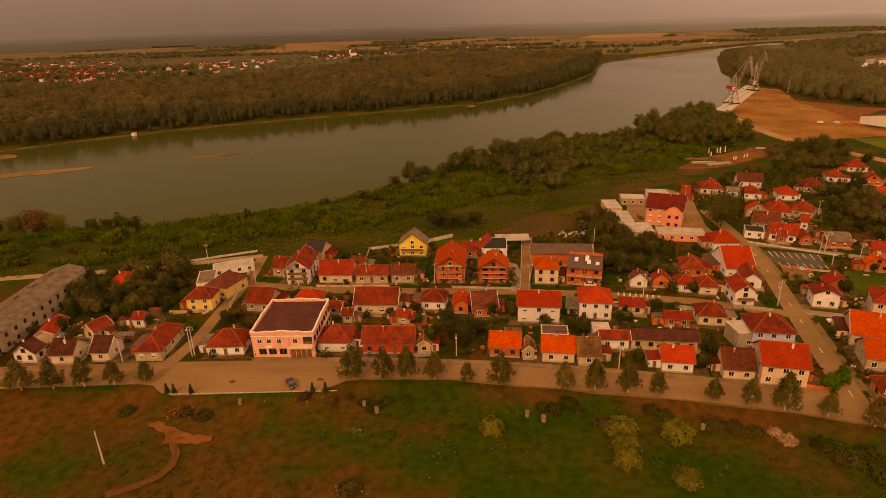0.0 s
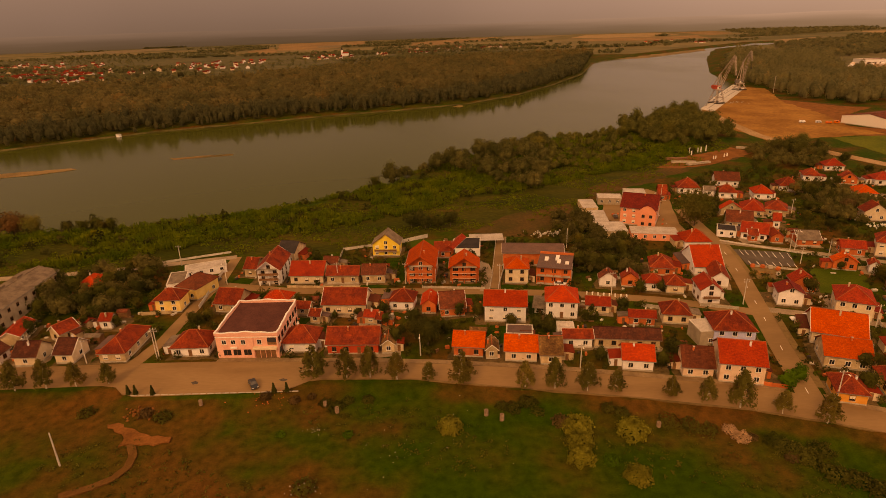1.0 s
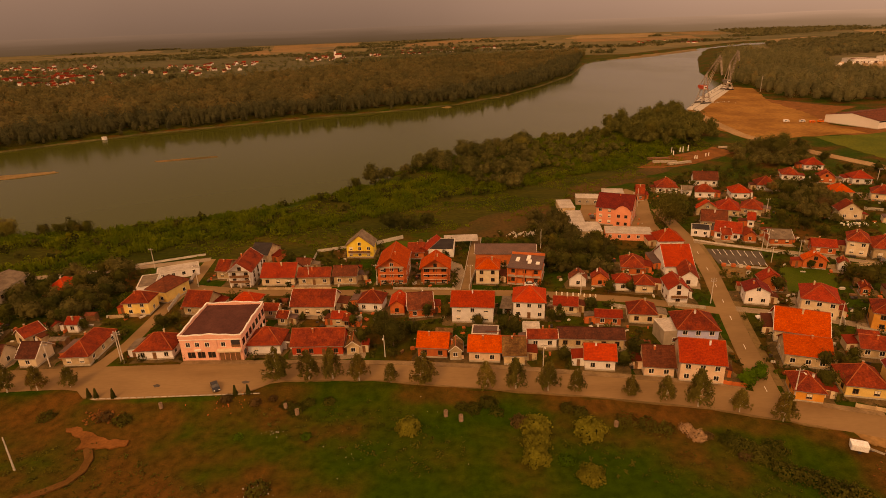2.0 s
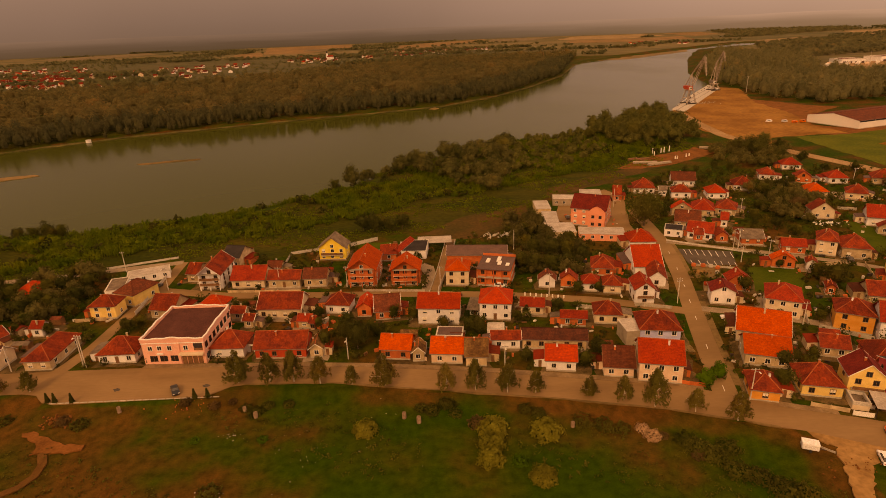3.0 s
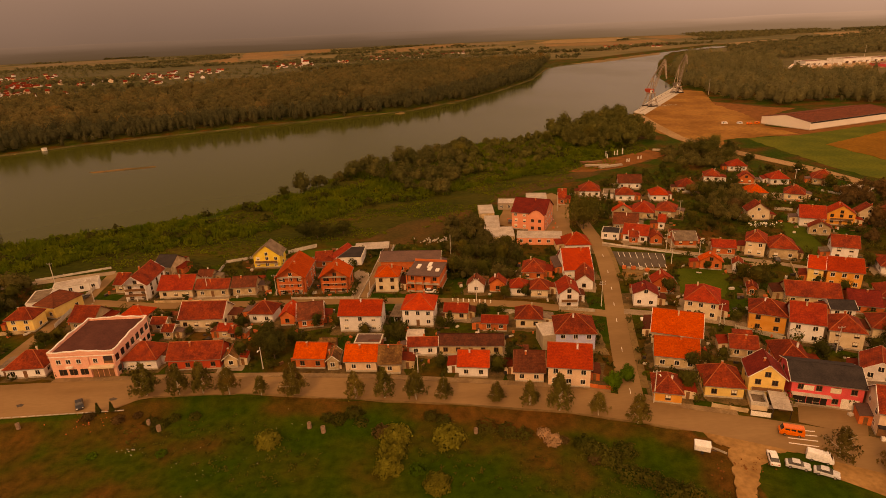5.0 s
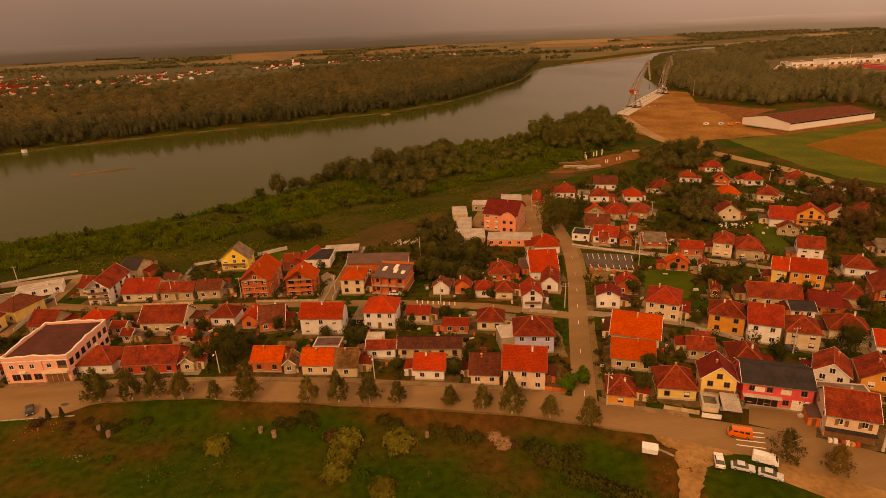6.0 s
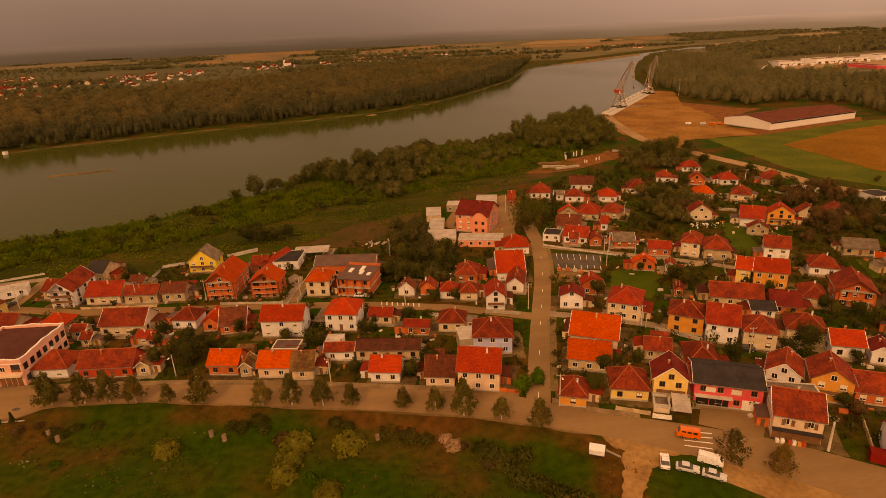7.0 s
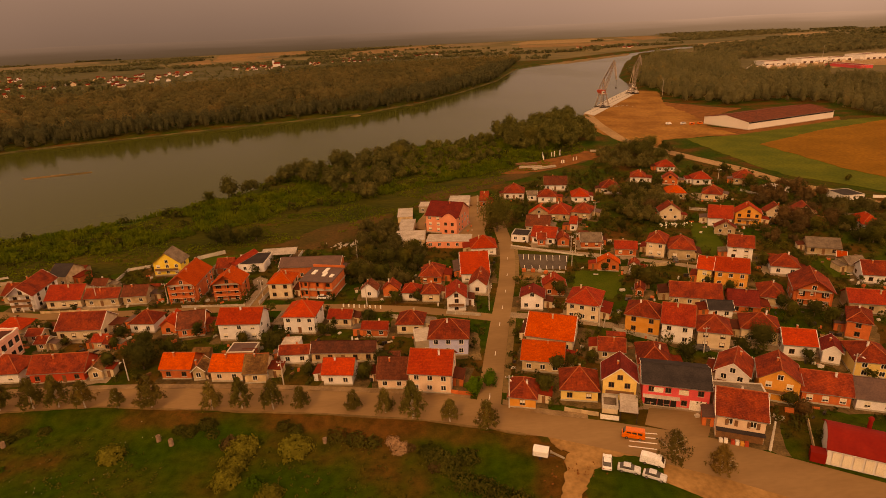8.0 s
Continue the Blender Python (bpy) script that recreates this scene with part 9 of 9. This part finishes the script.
        part("tail_light", box_bm(-L / 2 - 0.01, -L / 2 + 0.06, s * 0.62 - 0.13, s * 0.62 + 0.13, 0.6, 0.78), "crane_red", e)
    part("bumper", box_bm(L / 2 - 0.05, L / 2 + 0.05, -0.75, 0.75, 0.3, 0.46, bevel=0.02), "steel_dark", e)
    return e


car(-34.4, 119.3, -59, "black", "black parked car on the wide forecourt")
car(115.7, 86.6, 70, "white", "white hatchback parked on the dirt verge", z=0.1)
car(119.2, 84.4, -25, "silver", "silver saloon parked on the grass verge", z=0.05)
car(123.2, 82.0, -32, "silver", "pale silver saloon parked beside the verge", z=0.05)
car(124.4, 85.8, -31, "white", "white delivery van parked by the road", "van", z=0.05)
e = tagged(root("trailer", 103.6, 90.6, 0.05, -22), "white covered car trailer standing by the dirt lot", "trailer")
part("box", box_bm(-1.5, 1.5, -0.95, 0.95, 0.45, 1.75, bevel=0.12), "car_white", e)
part("lid", box_bm(-1.54, 1.54, -0.99, 0.99, 1.75, 1.86, bevel=0.05), "car_white", e)
part("drawbar", box_bm(1.5, 2.7, -0.08, 0.08, 0.42, 0.52), "steel_dark", e)
for sy in (-1, 1):
    bm = bmesh.new()
    cone(bm, (0, sy * 0.98, 0.3), (0, sy * 1.14, 0.3), 0.3, 0.3, 14)
    part("tyre", bm, "tyre", e)
car(123.7, 93.7, 158, "orange", "bright orange minibus on the main road", "van")
car(-67.3, 183.7, 80, "dark", "dark car parked in a side street")
car(153.9, 124.5, -18, "dark", "dark car parked between houses")
car(106.3, 243.2, -60, "red", "red car parked in a yard")
car(88.7, 242.7, 85, "dark", "dark car parked in a yard")
car(174.7, 183.6, 70, "dark", "dark car parked in a driveway")
car(204.5, 168.2, -20, "white", "white car parked beside a house")
car(118.0, 146.6, 170, "silver", "silver car parked in a side yard")
car(113.6, 145.1, 170, "white", "white car parked in a side yard")
car(51.1, 173.0, -8, "white", "white car parked in front of an unfinished house")
car(304.1, 473.2, 0, "white", "white van at the harbour", "van", z=0.2)
car(320.4, 465.0, 5, "orange", "orange truck cab at the harbour", "van", z=0.2)
car(327.5, 466.0, 5, "orange", "orange works vehicle at the harbour", "van", z=0.2)
car(315.1, 469.8, 5, "silver", "grey works vehicle at the harbour", "van", z=0.2)


# ---- poles and posts ----
def utility_pole(x, y, h=8.5, arms=1, lamp=False, turn=0.0, z=None, thick=0.16, label="grey concrete utility pole with a crossarm"):
    e = tagged(root("utility_pole", x, y, float(land(x, y)) if z is None else z, turn), label, "utility pole", "utility poles")
    bm = bmesh.new()
    cone(bm, (0, 0, -0.5), (0, 0, h), thick, thick * 0.6, 8)
    part("shaft", bm, "concrete_white", e)
    for k in range(arms):
        part("crossarm", box_bm(-0.9, 0.9, -0.06, 0.06, h - 0.5 - 0.7 * k, h - 0.36 - 0.7 * k), "steel_grey", e)
        for i in (-0.8, 0, 0.8):
            bm = bmesh.new()
            cone(bm, (i, 0, h - 0.36 - 0.7 * k), (i, 0, h - 0.1 - 0.7 * k), 0.07, 0.05, 6)
            part("insulator", bm, "trim_white", e)
    if lamp:
        bm = bmesh.new()
        bar(bm, (0, 0, h - 0.8), (0, -1.6, h - 0.1), 0.05)
        part("lamp_arm", bm, "steel_grey", e)
        part("lamp_head", box_bm(-0.14, 0.14, -2.2, -1.5, h - 0.16, h + 0.02, bevel=0.03), "trim_white", e)
    return e


utility_pole(-63.7, 132.5, 9.8, 2, True)
utility_pole(-64.9, 133.4, 9.2, 0, False, label="leaning brace pole beside a utility pole")
utility_pole(6.3, 131.5, 6.4, 0, True, label="white street lamp pole by the main road")
utility_pole(46.9, 123.9, 6.8, 1, True)
utility_pole(-62.6, 181.0, 8.5, 1, True)
utility_pole(103.3, 156.2, 8.5, 2, False)
utility_pole(142.8, 198.6, 8, 1, True)
utility_pole(137.7, 186.0, 6, 1, False)
utility_pole(-86.4, 199.7, 8, 1, False)
utility_pole(60.0, 207.3, 8, 0, False, label="slim white pole in a garden")
utility_pole(65.7, 164.6, 8, 1, False)
utility_pole(-98.4, 133.7, 8, 1, True)
utility_pole(-83.1, 131.8, 7, 1, False)
utility_pole(-23.8, 180.0, 7.5, 1, False)
utility_pole(-0.4, 177.9, 7.5, 1, False)
utility_pole(31.2, 174.9, 7.5, 1, False)
utility_pole(100.3, 107.1, 8.5, 1, True)
utility_pole(148.6, 86.5, 6.8, 0, False, thick=0.3, label="thick white pole with a junction box by the road")
utility_pole(153.9, 123.1, 7.5, 1, False)
utility_pole(141.0, 198.6, 7, 1, True)
utility_pole(149.0, 188.9, 7, 1, True)
utility_pole(162.8, 237.1, 8, 1, False)
utility_pole(113.2, 256.7, 9, 0, False, label="tall slim white pole in a yard")
utility_pole(245.6, 285.9, 7, 1, True)
utility_pole(181.3, 106.9, 7, 1, True)
utility_pole(132.2, 140.3, 7, 1, False)
utility_pole(102.1, 244.2, 9, 1, False)
utility_pole(-67.7, 94.8, 8.4, 0, False, thick=0.2, label="bare pale pole standing alone in the pasture")
utility_pole(391.7, 682.2, 18, 1, False, thick=0.3, label="tall lamp mast at the harbour")
utility_pole(747.4, 983.4, 22, 0, False, thick=0.3, label="tall floodlight mast at a distant works")
utility_pole(923.7, 1143.3, 26, 0, False, thick=0.3, label="tall floodlight mast at a distant works")

for px, py, h in ((171.9, 370.2, 4.5), (171.2, 365.0, 3.2), (178.5, 373.0, 3.6), (180.3, 372.7, 4.4), (184.9, 375.8, 4.6), (179.7, 352.3, 2.4), (181.0, 352.2, 2.4), (188.8, 357.8, 2.4), (191.2, 359.2, 2.4)):
    bm = bmesh.new()
    cone(bm, (0, 0, -0.2), (0, 0, h * 0.8), 0.4, 0.3, 8)
    ob = finish("concrete_post", bm, "trim_white")
    ob.matrix_basis = pose(px, py, 0.1)
    tagged(ob, "stout white concrete post standing in a timber yard", "post", "yard posts")
for i, (px, py, a, l) in enumerate(((159.3, 353.1, 5, 9), (157.9, 343.8, -8, 14), (165.3, 339.9, 18, 16), (153.3, 353.8, 10, 7), (212.1, 379.7, -20, 10))):
    e = tagged(root("timber_stack", px, py, 0.1, a), "stack of long pale timbers on bare ground", "timber stack", "timber stacks")
    for k in range(7):
        row = 0 if k < 4 else 1
        bm = bmesh.new()
        zz = 0.35 + row * 0.6
        yy = (k - 1.5) * 0.72 if row == 0 else (k - 5) * 0.72
        cone(bm, (-l / 2, yy, zz), (l / 2, yy, zz), 0.35, 0.31, 8)
        part("log", bm, "wood_pole" if i % 3 else "trim_wood", e)


# ---- fences and walls ----
def fence(pts, h, material, label, posts=True, t=0.12):
    e = tagged(root("fence", *pts[0], float(land(*pts[0])), 0), label, "fence", "garden fences")
    o = Vector((*pts[0], 0))
    for a, b in zip(pts, pts[1:]):
        a, b = Vector((*a, 0)) - o, Vector((*b, 0)) - o
        l = (b - a).length
        m = Matrix.Translation(a) @ pose(0, 0, 0, 0, 0, math.degrees(math.atan2(b.y - a.y, b.x - a.x)))
        n = max(1, round(l / 3))
        for k in range(n):
            part("panel", box_bm(l * k / n + 0.1, l * (k + 1) / n - 0.1, -t / 2, t / 2, 0, h - 0.08, m=m), material, e)
            if posts:
                part("post", box_bm(l * k / n - 0.1, l * k / n + 0.1, -t / 2 - 0.05, t / 2 + 0.05, -0.2, h + 0.05, m=m), material, e)


fence([(-94.9, 202.5), (-83.7, 207.0), (-71.6, 211.7)], 0.9, "concrete_white", "long low white wall along the dyke track")
fence([(-110.8, 195.1), (-102.9, 199.0)], 0.9, "concrete_white", "long low white wall along the dyke track")
fence([(-26.9, 197.5), (-27.0, 210.9), (-15.7, 214.5)], 1.2, "concrete_white", "pale garden wall with a wire fence")
fence([(-4.5, 217.5), (5.9, 223.8)], 1.6, "concrete_white", "pale garden wall behind a brick house")
fence([(27.6, 171.1), (30.3, 190.3), (33.8, 219.7)], 0.6, "concrete_white", "low pale kerb wall along a lane")
fence([(30.6, 171.8), (34.6, 191.8), (37.7, 218.2)], 1.5, "concrete_white", "pale wall along a short lane")
fence([(-0.6, 177.9), (-0.5, 193.8)], 1.3, "concrete_white", "pale wall between two gardens")
fence([(-81.8, 159.1), (-72.5, 159.8)], 1.2, "w_tan", "weathered tan plastered garden wall")
fence([(-65.0, 162.6), (-68.5, 197.6)], 1.4, "concrete_white", "pale wall along the side street")
fence([(86.2, 115.1), (89.3, 113.7), (92.8, 112.7)], 1.2, "w_brick", "low red brick garden fence")
fence([(119.2, 100.6), (122.9, 99.3)], 1.2, "trim_white", "white slatted garden fence")
fence([(112.3, 104.2), (119.1, 101.4)], 1.1, "w_tan", "weathered garden fence beside the pavement")
fence([(105.9, 91.6), (108.2, 89.3)], 0.5, "concrete", "low broken concrete edge")
fence([(121.2, 184.3), (133.6, 180.0)], 0.8, "concrete", "low wall behind a car park")
fence([(120.4, 210.2), (134.9, 200.4), (147.7, 192.6), (149.2, 189.5)], 0.7, "concrete_white", "low pale wall along a footway")
fence([(153.5, 179.5), (170.2, 180.6)], 1.3, "w_tan", "weathered wall along a garden")
fence([(135.5, 138.1), (145.1, 130.3)], 1.2, "concrete", "grey garden wall along a lane")
fence([(163.4, 117.5), (157.8, 106.1)], 1.4, "w_tan", "weathered wall between two yards")
fence([(166.1, 102.7), (156.5, 85.0)], 1.3, "w_tan", "weathered wooden fence along a garden")
fence([(133.5, 140.1), (138.4, 150.9)], 1.3, "concrete_white", "pale wall beside a driveway")
fence([(208.2, 241.2), (214.5, 238.0)], 1.4, "concrete", "grey wall behind a garden")
fence([(246.8, 266.5), (251.1, 256.8), (259.8, 250.6)], 1.0, "concrete_white", "pale wall along a track")
fence([(296.5, 242.0), (307.7, 237.4)], 1.4, "trim_white", "white fence along the harbour road")
fence([(98.0, 222.1), (106.9, 218.2)], 1.2, "w_tan", "weathered brown wooden garden fence")
fence([(23.6, 130.3), (27.2, 129.1)], 1.2, "w_peach", "peach garden wall in front of a small house")
fence([(72.8, 156.4), (77.9, 154.3)], 1.2, "concrete", "low grey concrete yard wall")
fence([(-40.7, 177.1), (-28.0, 176.1), (-15.5, 175.4)], 0.9, "w_tan", "low weathered street fence")
fence([(5.4, 173.9), (26.1, 171.6)], 0.9, "concrete", "low grey street fence")
fence([(90.2, 155.6), (100.4, 152.6)], 1.1, "concrete", "low grey street wall")
fence([(177.0, 179.4), (171.0, 165.5)], 1.2, "w_tan", "weathered wall between two gardens")
for k in range(8):
    a = k / 7
    ob = finish("gate_post", box_bm(-0.2, 0.2, -0.2, 0.2, 0, 1.0, bevel=0.04), "trim_white")
    p0, p1 = [(58.2, 165.8), (70.0, 162.8)]
    ob.matrix_basis = pose(p0[0] + (p1[0] - p0[0]) * a, p0[1] + (p1[1] - p0[1]) * a, 0.02)
    tagged(ob, "white painted concrete post along a street", "post", "street posts")
p0, p1 = [(-62.6, 116.2), (-23.5, 116.4)]
for k in range(22):
    a = k / 21
    ob = finish("kerb_stone", box_bm(-0.8, 0.8, -0.15, 0.15, 0, 0.16, bevel=0.03), "concrete")
    ob.matrix_basis = pose(p0[0] + (p1[0] - p0[0]) * a, p0[1] + (p1[1] - p0[1]) * a + 0.1, 0.05, 0, 0, 1)
    tagged(ob, "pale concrete kerb stone at the forecourt edge", "kerb", "kerb stones")

# ---- pasture: shrubs, rings, stones ----
OLIVE = [bush_kind(200 + i, 5.6, 2.4, 1500, "l_olive", 0.24) for i in range(3)]
for i, (px, py, s) in enumerate(((13.8, 104.0, 1.0), (53.2, 101.1, 1.25), (41.7, 102.9, 1.15), (41.2, 97.8, 1.1), (40.5, 93.6, 1.0), (50.3, 87.9, 0.95))):
    plant("sprawling_shrub", OLIVE[i % 3], px, py, "sprawling olive-yellow leafy shrub in the pasture", "shrub", "pasture shrubs", s, i * 70)
WEED = [bush_kind(210 + i, 4.2, 1.3, 520, "l_mid", 0.2) for i in range(3)]
for i, (px, py, s) in enumerate(((-13.0, 112.4, 1.0), (-15.8, 114.0, 0.8), (-10.5, 114.5, 0.8), (28.4, 110.0, 1.0), (31.9, 111.2, 1.1), (25.9, 110.8, 0.8), (33.9, 108.4, 0.8), (49.7, 108.1, 0.9), (52.5, 106.9, 0.9), (61.9, 103.7, 1.2), (66.1, 102.3, 1.2), (69.8, 101.1, 1.0), (-72.1, 112.3, 1.0), (-52.8, 109.7, 1.1), (-14.9, 87.0, 1.2), (81.8, 96.5, 1.2), (83.6, 94.0, 1.3), (85.4, 91.5, 1.3), (89.1, 93.8, 1.2), (87.8, 87.3, 1.3), (91.4, 85.5, 1.3), (94.3, 82.3, 1.4), (97.6, 80.7, 1.3), (-5.7, 114.6, 0.8))):
    plant("weed_clump", WEED[i % 3], px, py, "low dark green clump of weeds", "shrub", "weed clumps", s, i * 50)
GREENW = [bush_kind(230, 3.6, 1.1, 500, "l_bright", 0.2)]
for i, (px, py, s) in enumerate(((46.5, 92.7, 1.0), (-8.7, 102.6, 0.7), (-23.7, 103.0, 0.6))):
    plant("weed_clump", GREENW[0], px, py, "low bright green clump of weeds", "shrub", "weed clumps", s, i * 50)
PALE = [bush_kind(240, 4.0, 1.4, 700, "l_pale", 0.2)]
for i, (px, py, s) in enumerate(((73.9, 100.8, 0.8), (75.4, 98.4, 0.95))):
    plant("dry_shrub", PALE[0], px, py, "pale pinkish dry shrub beside the road bank", "shrub", "dry shrubs", s, i * 90)
RUST = [bush_kind(250, 3.4, 1.2, 500, "l_autumn", 0.2)]
for i, (px, py, s) in enumerate(((38.5, 104.9, 1.3), (77.6, 98.4, 0.8), (82.4, 92.0, 0.9), (-30.1, 114.6, 0.9), (-23.3, 114.4, 0.9), (-19.5, 116.1, 0.7), (-57.2, 110.8, 1.1))):
    plant("dry_shrub", RUST[0], px, py, "low rust-brown dry shrub", "shrub", "dry shrubs", s, i * 90)
for i, (px, py) in enumerate(((-64.2, 116.7), (-62.4, 116.6), (-58.1, 116.3), (-28.5, 116.1), (-25.4, 116.2))):
    if i == 0:
        THUJA = conifer_kind(9, 2.6, 1.1)
    plant("thuja", THUJA, px, py + 0.3, "small dark columnar thuja at the forecourt edge", "shrub", "thujas", 1.0, i * 40, 0.05)


def concrete_ring(x, y, s=1.0):
    e = tagged(root("well_ring", x, y, float(land(x, y)), 0), "upright pale concrete shaft ring with a dark opening", "concrete ring", "shaft rings")
    bm = bmesh.new()
    n = 16
    rings = [[bm.verts.new((r * s * math.cos(6.2832 * i / n), r * s * math.sin(6.2832 * i / n), z * s)) for i in range(n)] for r, z in ((0.62, -0.2), (0.6, 1.9), (0.47, 1.9), (0.45, 0.2))]
    for a, b in zip(rings, rings[1:]):
        for i in range(n):
            bm.faces.new((a[i], a[(i + 1) % n], b[(i + 1) % n], b[i]))
    bm.faces.new(rings[-1])
    bmesh.ops.recalc_face_normals(bm, faces=bm.faces)
    part("ring", bm, "ring_concrete", e)


for px, py, s in ((22.1, 108.3, 0.8), (25.5, 106.4, 0.85), (59.3, 102.5, 0.75), (-12.5, 110.7, 0.8), (-15.7, 112.9, 0.7), (-45.0, 112.9, 0.7)):
    concrete_ring(px, py, s)


def rubble(name, cx, cy, spread, count, size, material, label, seed):
    rng = random.Random(seed)
    bm = bmesh.new()
    for k in range(count):
        x, y = rng.gauss(cx, spread), rng.gauss(cy, spread * 0.5)
        s = size * rng.uniform(0.4, 1.2)
        m = Matrix.Translation((x, y, float(land(x, y)) + s * 0.2)) @ Euler((rng.random() * 3, rng.random() * 3, rng.random() * 3)).to_matrix().to_4x4() @ Matrix.Diagonal((s, s * rng.uniform(0.5, 1), s * rng.uniform(0.4, 0.8), 1))
        bmesh.ops.create_icosphere(bm, subdivisions=1, radius=0.5, matrix=m)
    return tagged(finish(name, bm, material), label, "rubble", kind="stuff")


rubble("rubble", -15.8, 85.7, 2.2, 26, 0.35, "concrete_white", "scattered pale stones in the pasture", 1)
rubble("rubble", -28.5, 113.7, 3.0, 30, 0.4, "w_brick", "heap of broken bricks on the road bank", 2)
rubble("rubble", -58.6, 110.9, 1.8, 60, 0.9, "g_reddirt", "mound of red earth clods", 3)
rubble("rubble", -17.0, 104.4, 2.0, 16, 0.3, "concrete_white", "scattered pale stones in the pasture", 4)
rubble("rubble", 18.1, 110.6, 3.0, 14, 0.3, "concrete_white", "scattered pale stones in the pasture", 5)
rubble("rubble", 55.7, 223.8, 3.5, 70, 1.1, "concrete_white", "heap of pale building rubble", 6)
rubble("rubble", 192.9, 222.6, 3.0, 60, 1.0, "trim_white", "heap of white building waste", 7)
rubble("rubble", 109.5, 86.2, 3.0, 40, 0.5, "g_reddirt", "clods of earth beside the dirt lot", 8)
rubble("rubble", 3.7, 96.9, 9.0, 30, 0.25, "concrete_white", "scattered pale stones in the pasture", 9)

# ---- shop fronts ----
for i in range(5):
    part("shop_window", box_bm(-6.3 + i * 1.35, -5.1 + i * 1.35, -5.2, -5.02, 0.35, 2.45), "glass", shop)
part("canopy", box_bm(-6.8, 0.9, -6.3, -5.06, 2.75, 2.95, bevel=0.03), "concrete_white", shop, "pale shop canopy")
part("garage_door", box_bm(3.0, 6.4, -5.2, -5.02, 0.1, 2.5), "trim_white", shop, "white roller door")
for i in (-3.6, 1.6):
    part("sign_board", box_bm(i - 1.0, i + 1.0, -5.2, -5.06, 3.7, 4.9), "shutter", shop, "pale blank sign board")
# dark panel proud of the wall, its colour standing in for recess shade
part("loggia", box_bm(-4.3, 4.3, -4.85, -4.62, 0.15, 2.4), "trim_wood", corner_shop, "dark brown panel in place of a shaded shop front recess")
for px in (-2.6, -0.9, 1.4, 3.1):
    part("window_shutter", box_bm(px - 0.32, px + 0.32, -4.72, -4.61, 3.35, 4.75, bevel=0.02), "trim_wood", corner_shop, "brown wooden window shutter")
part("canopy", box_bm(-4.5, 4.5, -5.9, -4.62, 2.5, 2.66, bevel=0.03), "r_slate", corner_shop, "dark canopy over a shop front")
for i, (c, px) in enumerate((("trim_white", -3.4), ("trim_white", -2.5), ("crane_red", -1.2), ("trim_white", -0.4), ("w_orangewall", 0.5), ("crane_red", 1.3))):
    part("display_crate", box_bm(px - 0.35, px + 0.35, -6.3, -5.5, 0.02, 0.75 + 0.15 * (i % 2), bevel=0.03), c, corner_shop)

rubble("sand_heap", 119.6, 178.6, 1.3, 90, 1.1, "g_dirtlot", "heap of yellow building sand", 14)
rubble("rubble", 303.8, 606.0, 9.0, 60, 1.3, "concrete", "broken blocks and scrap along the inner quay edge", 12)
for k in range(9):
    a = (k + 0.5) / 9
    p0, p1 = [(266.7, 576.8), (384.1, 765.0)]
    bm = bmesh.new()
    cone(bm, (0, 0, 0), (0, 0, 0.9), 0.45, 0.55, 10)
    ob = finish("bollard", bm, "steel_dark")
    ob.matrix_basis = pose(p0[0] + (p1[0] - p0[0]) * a + 1.2, p0[1] + (p1[1] - p0[1]) * a - 0.6, 0.35)
    tagged(ob, "dark iron mooring bollard on the quay", "bollard", "mooring bollards")
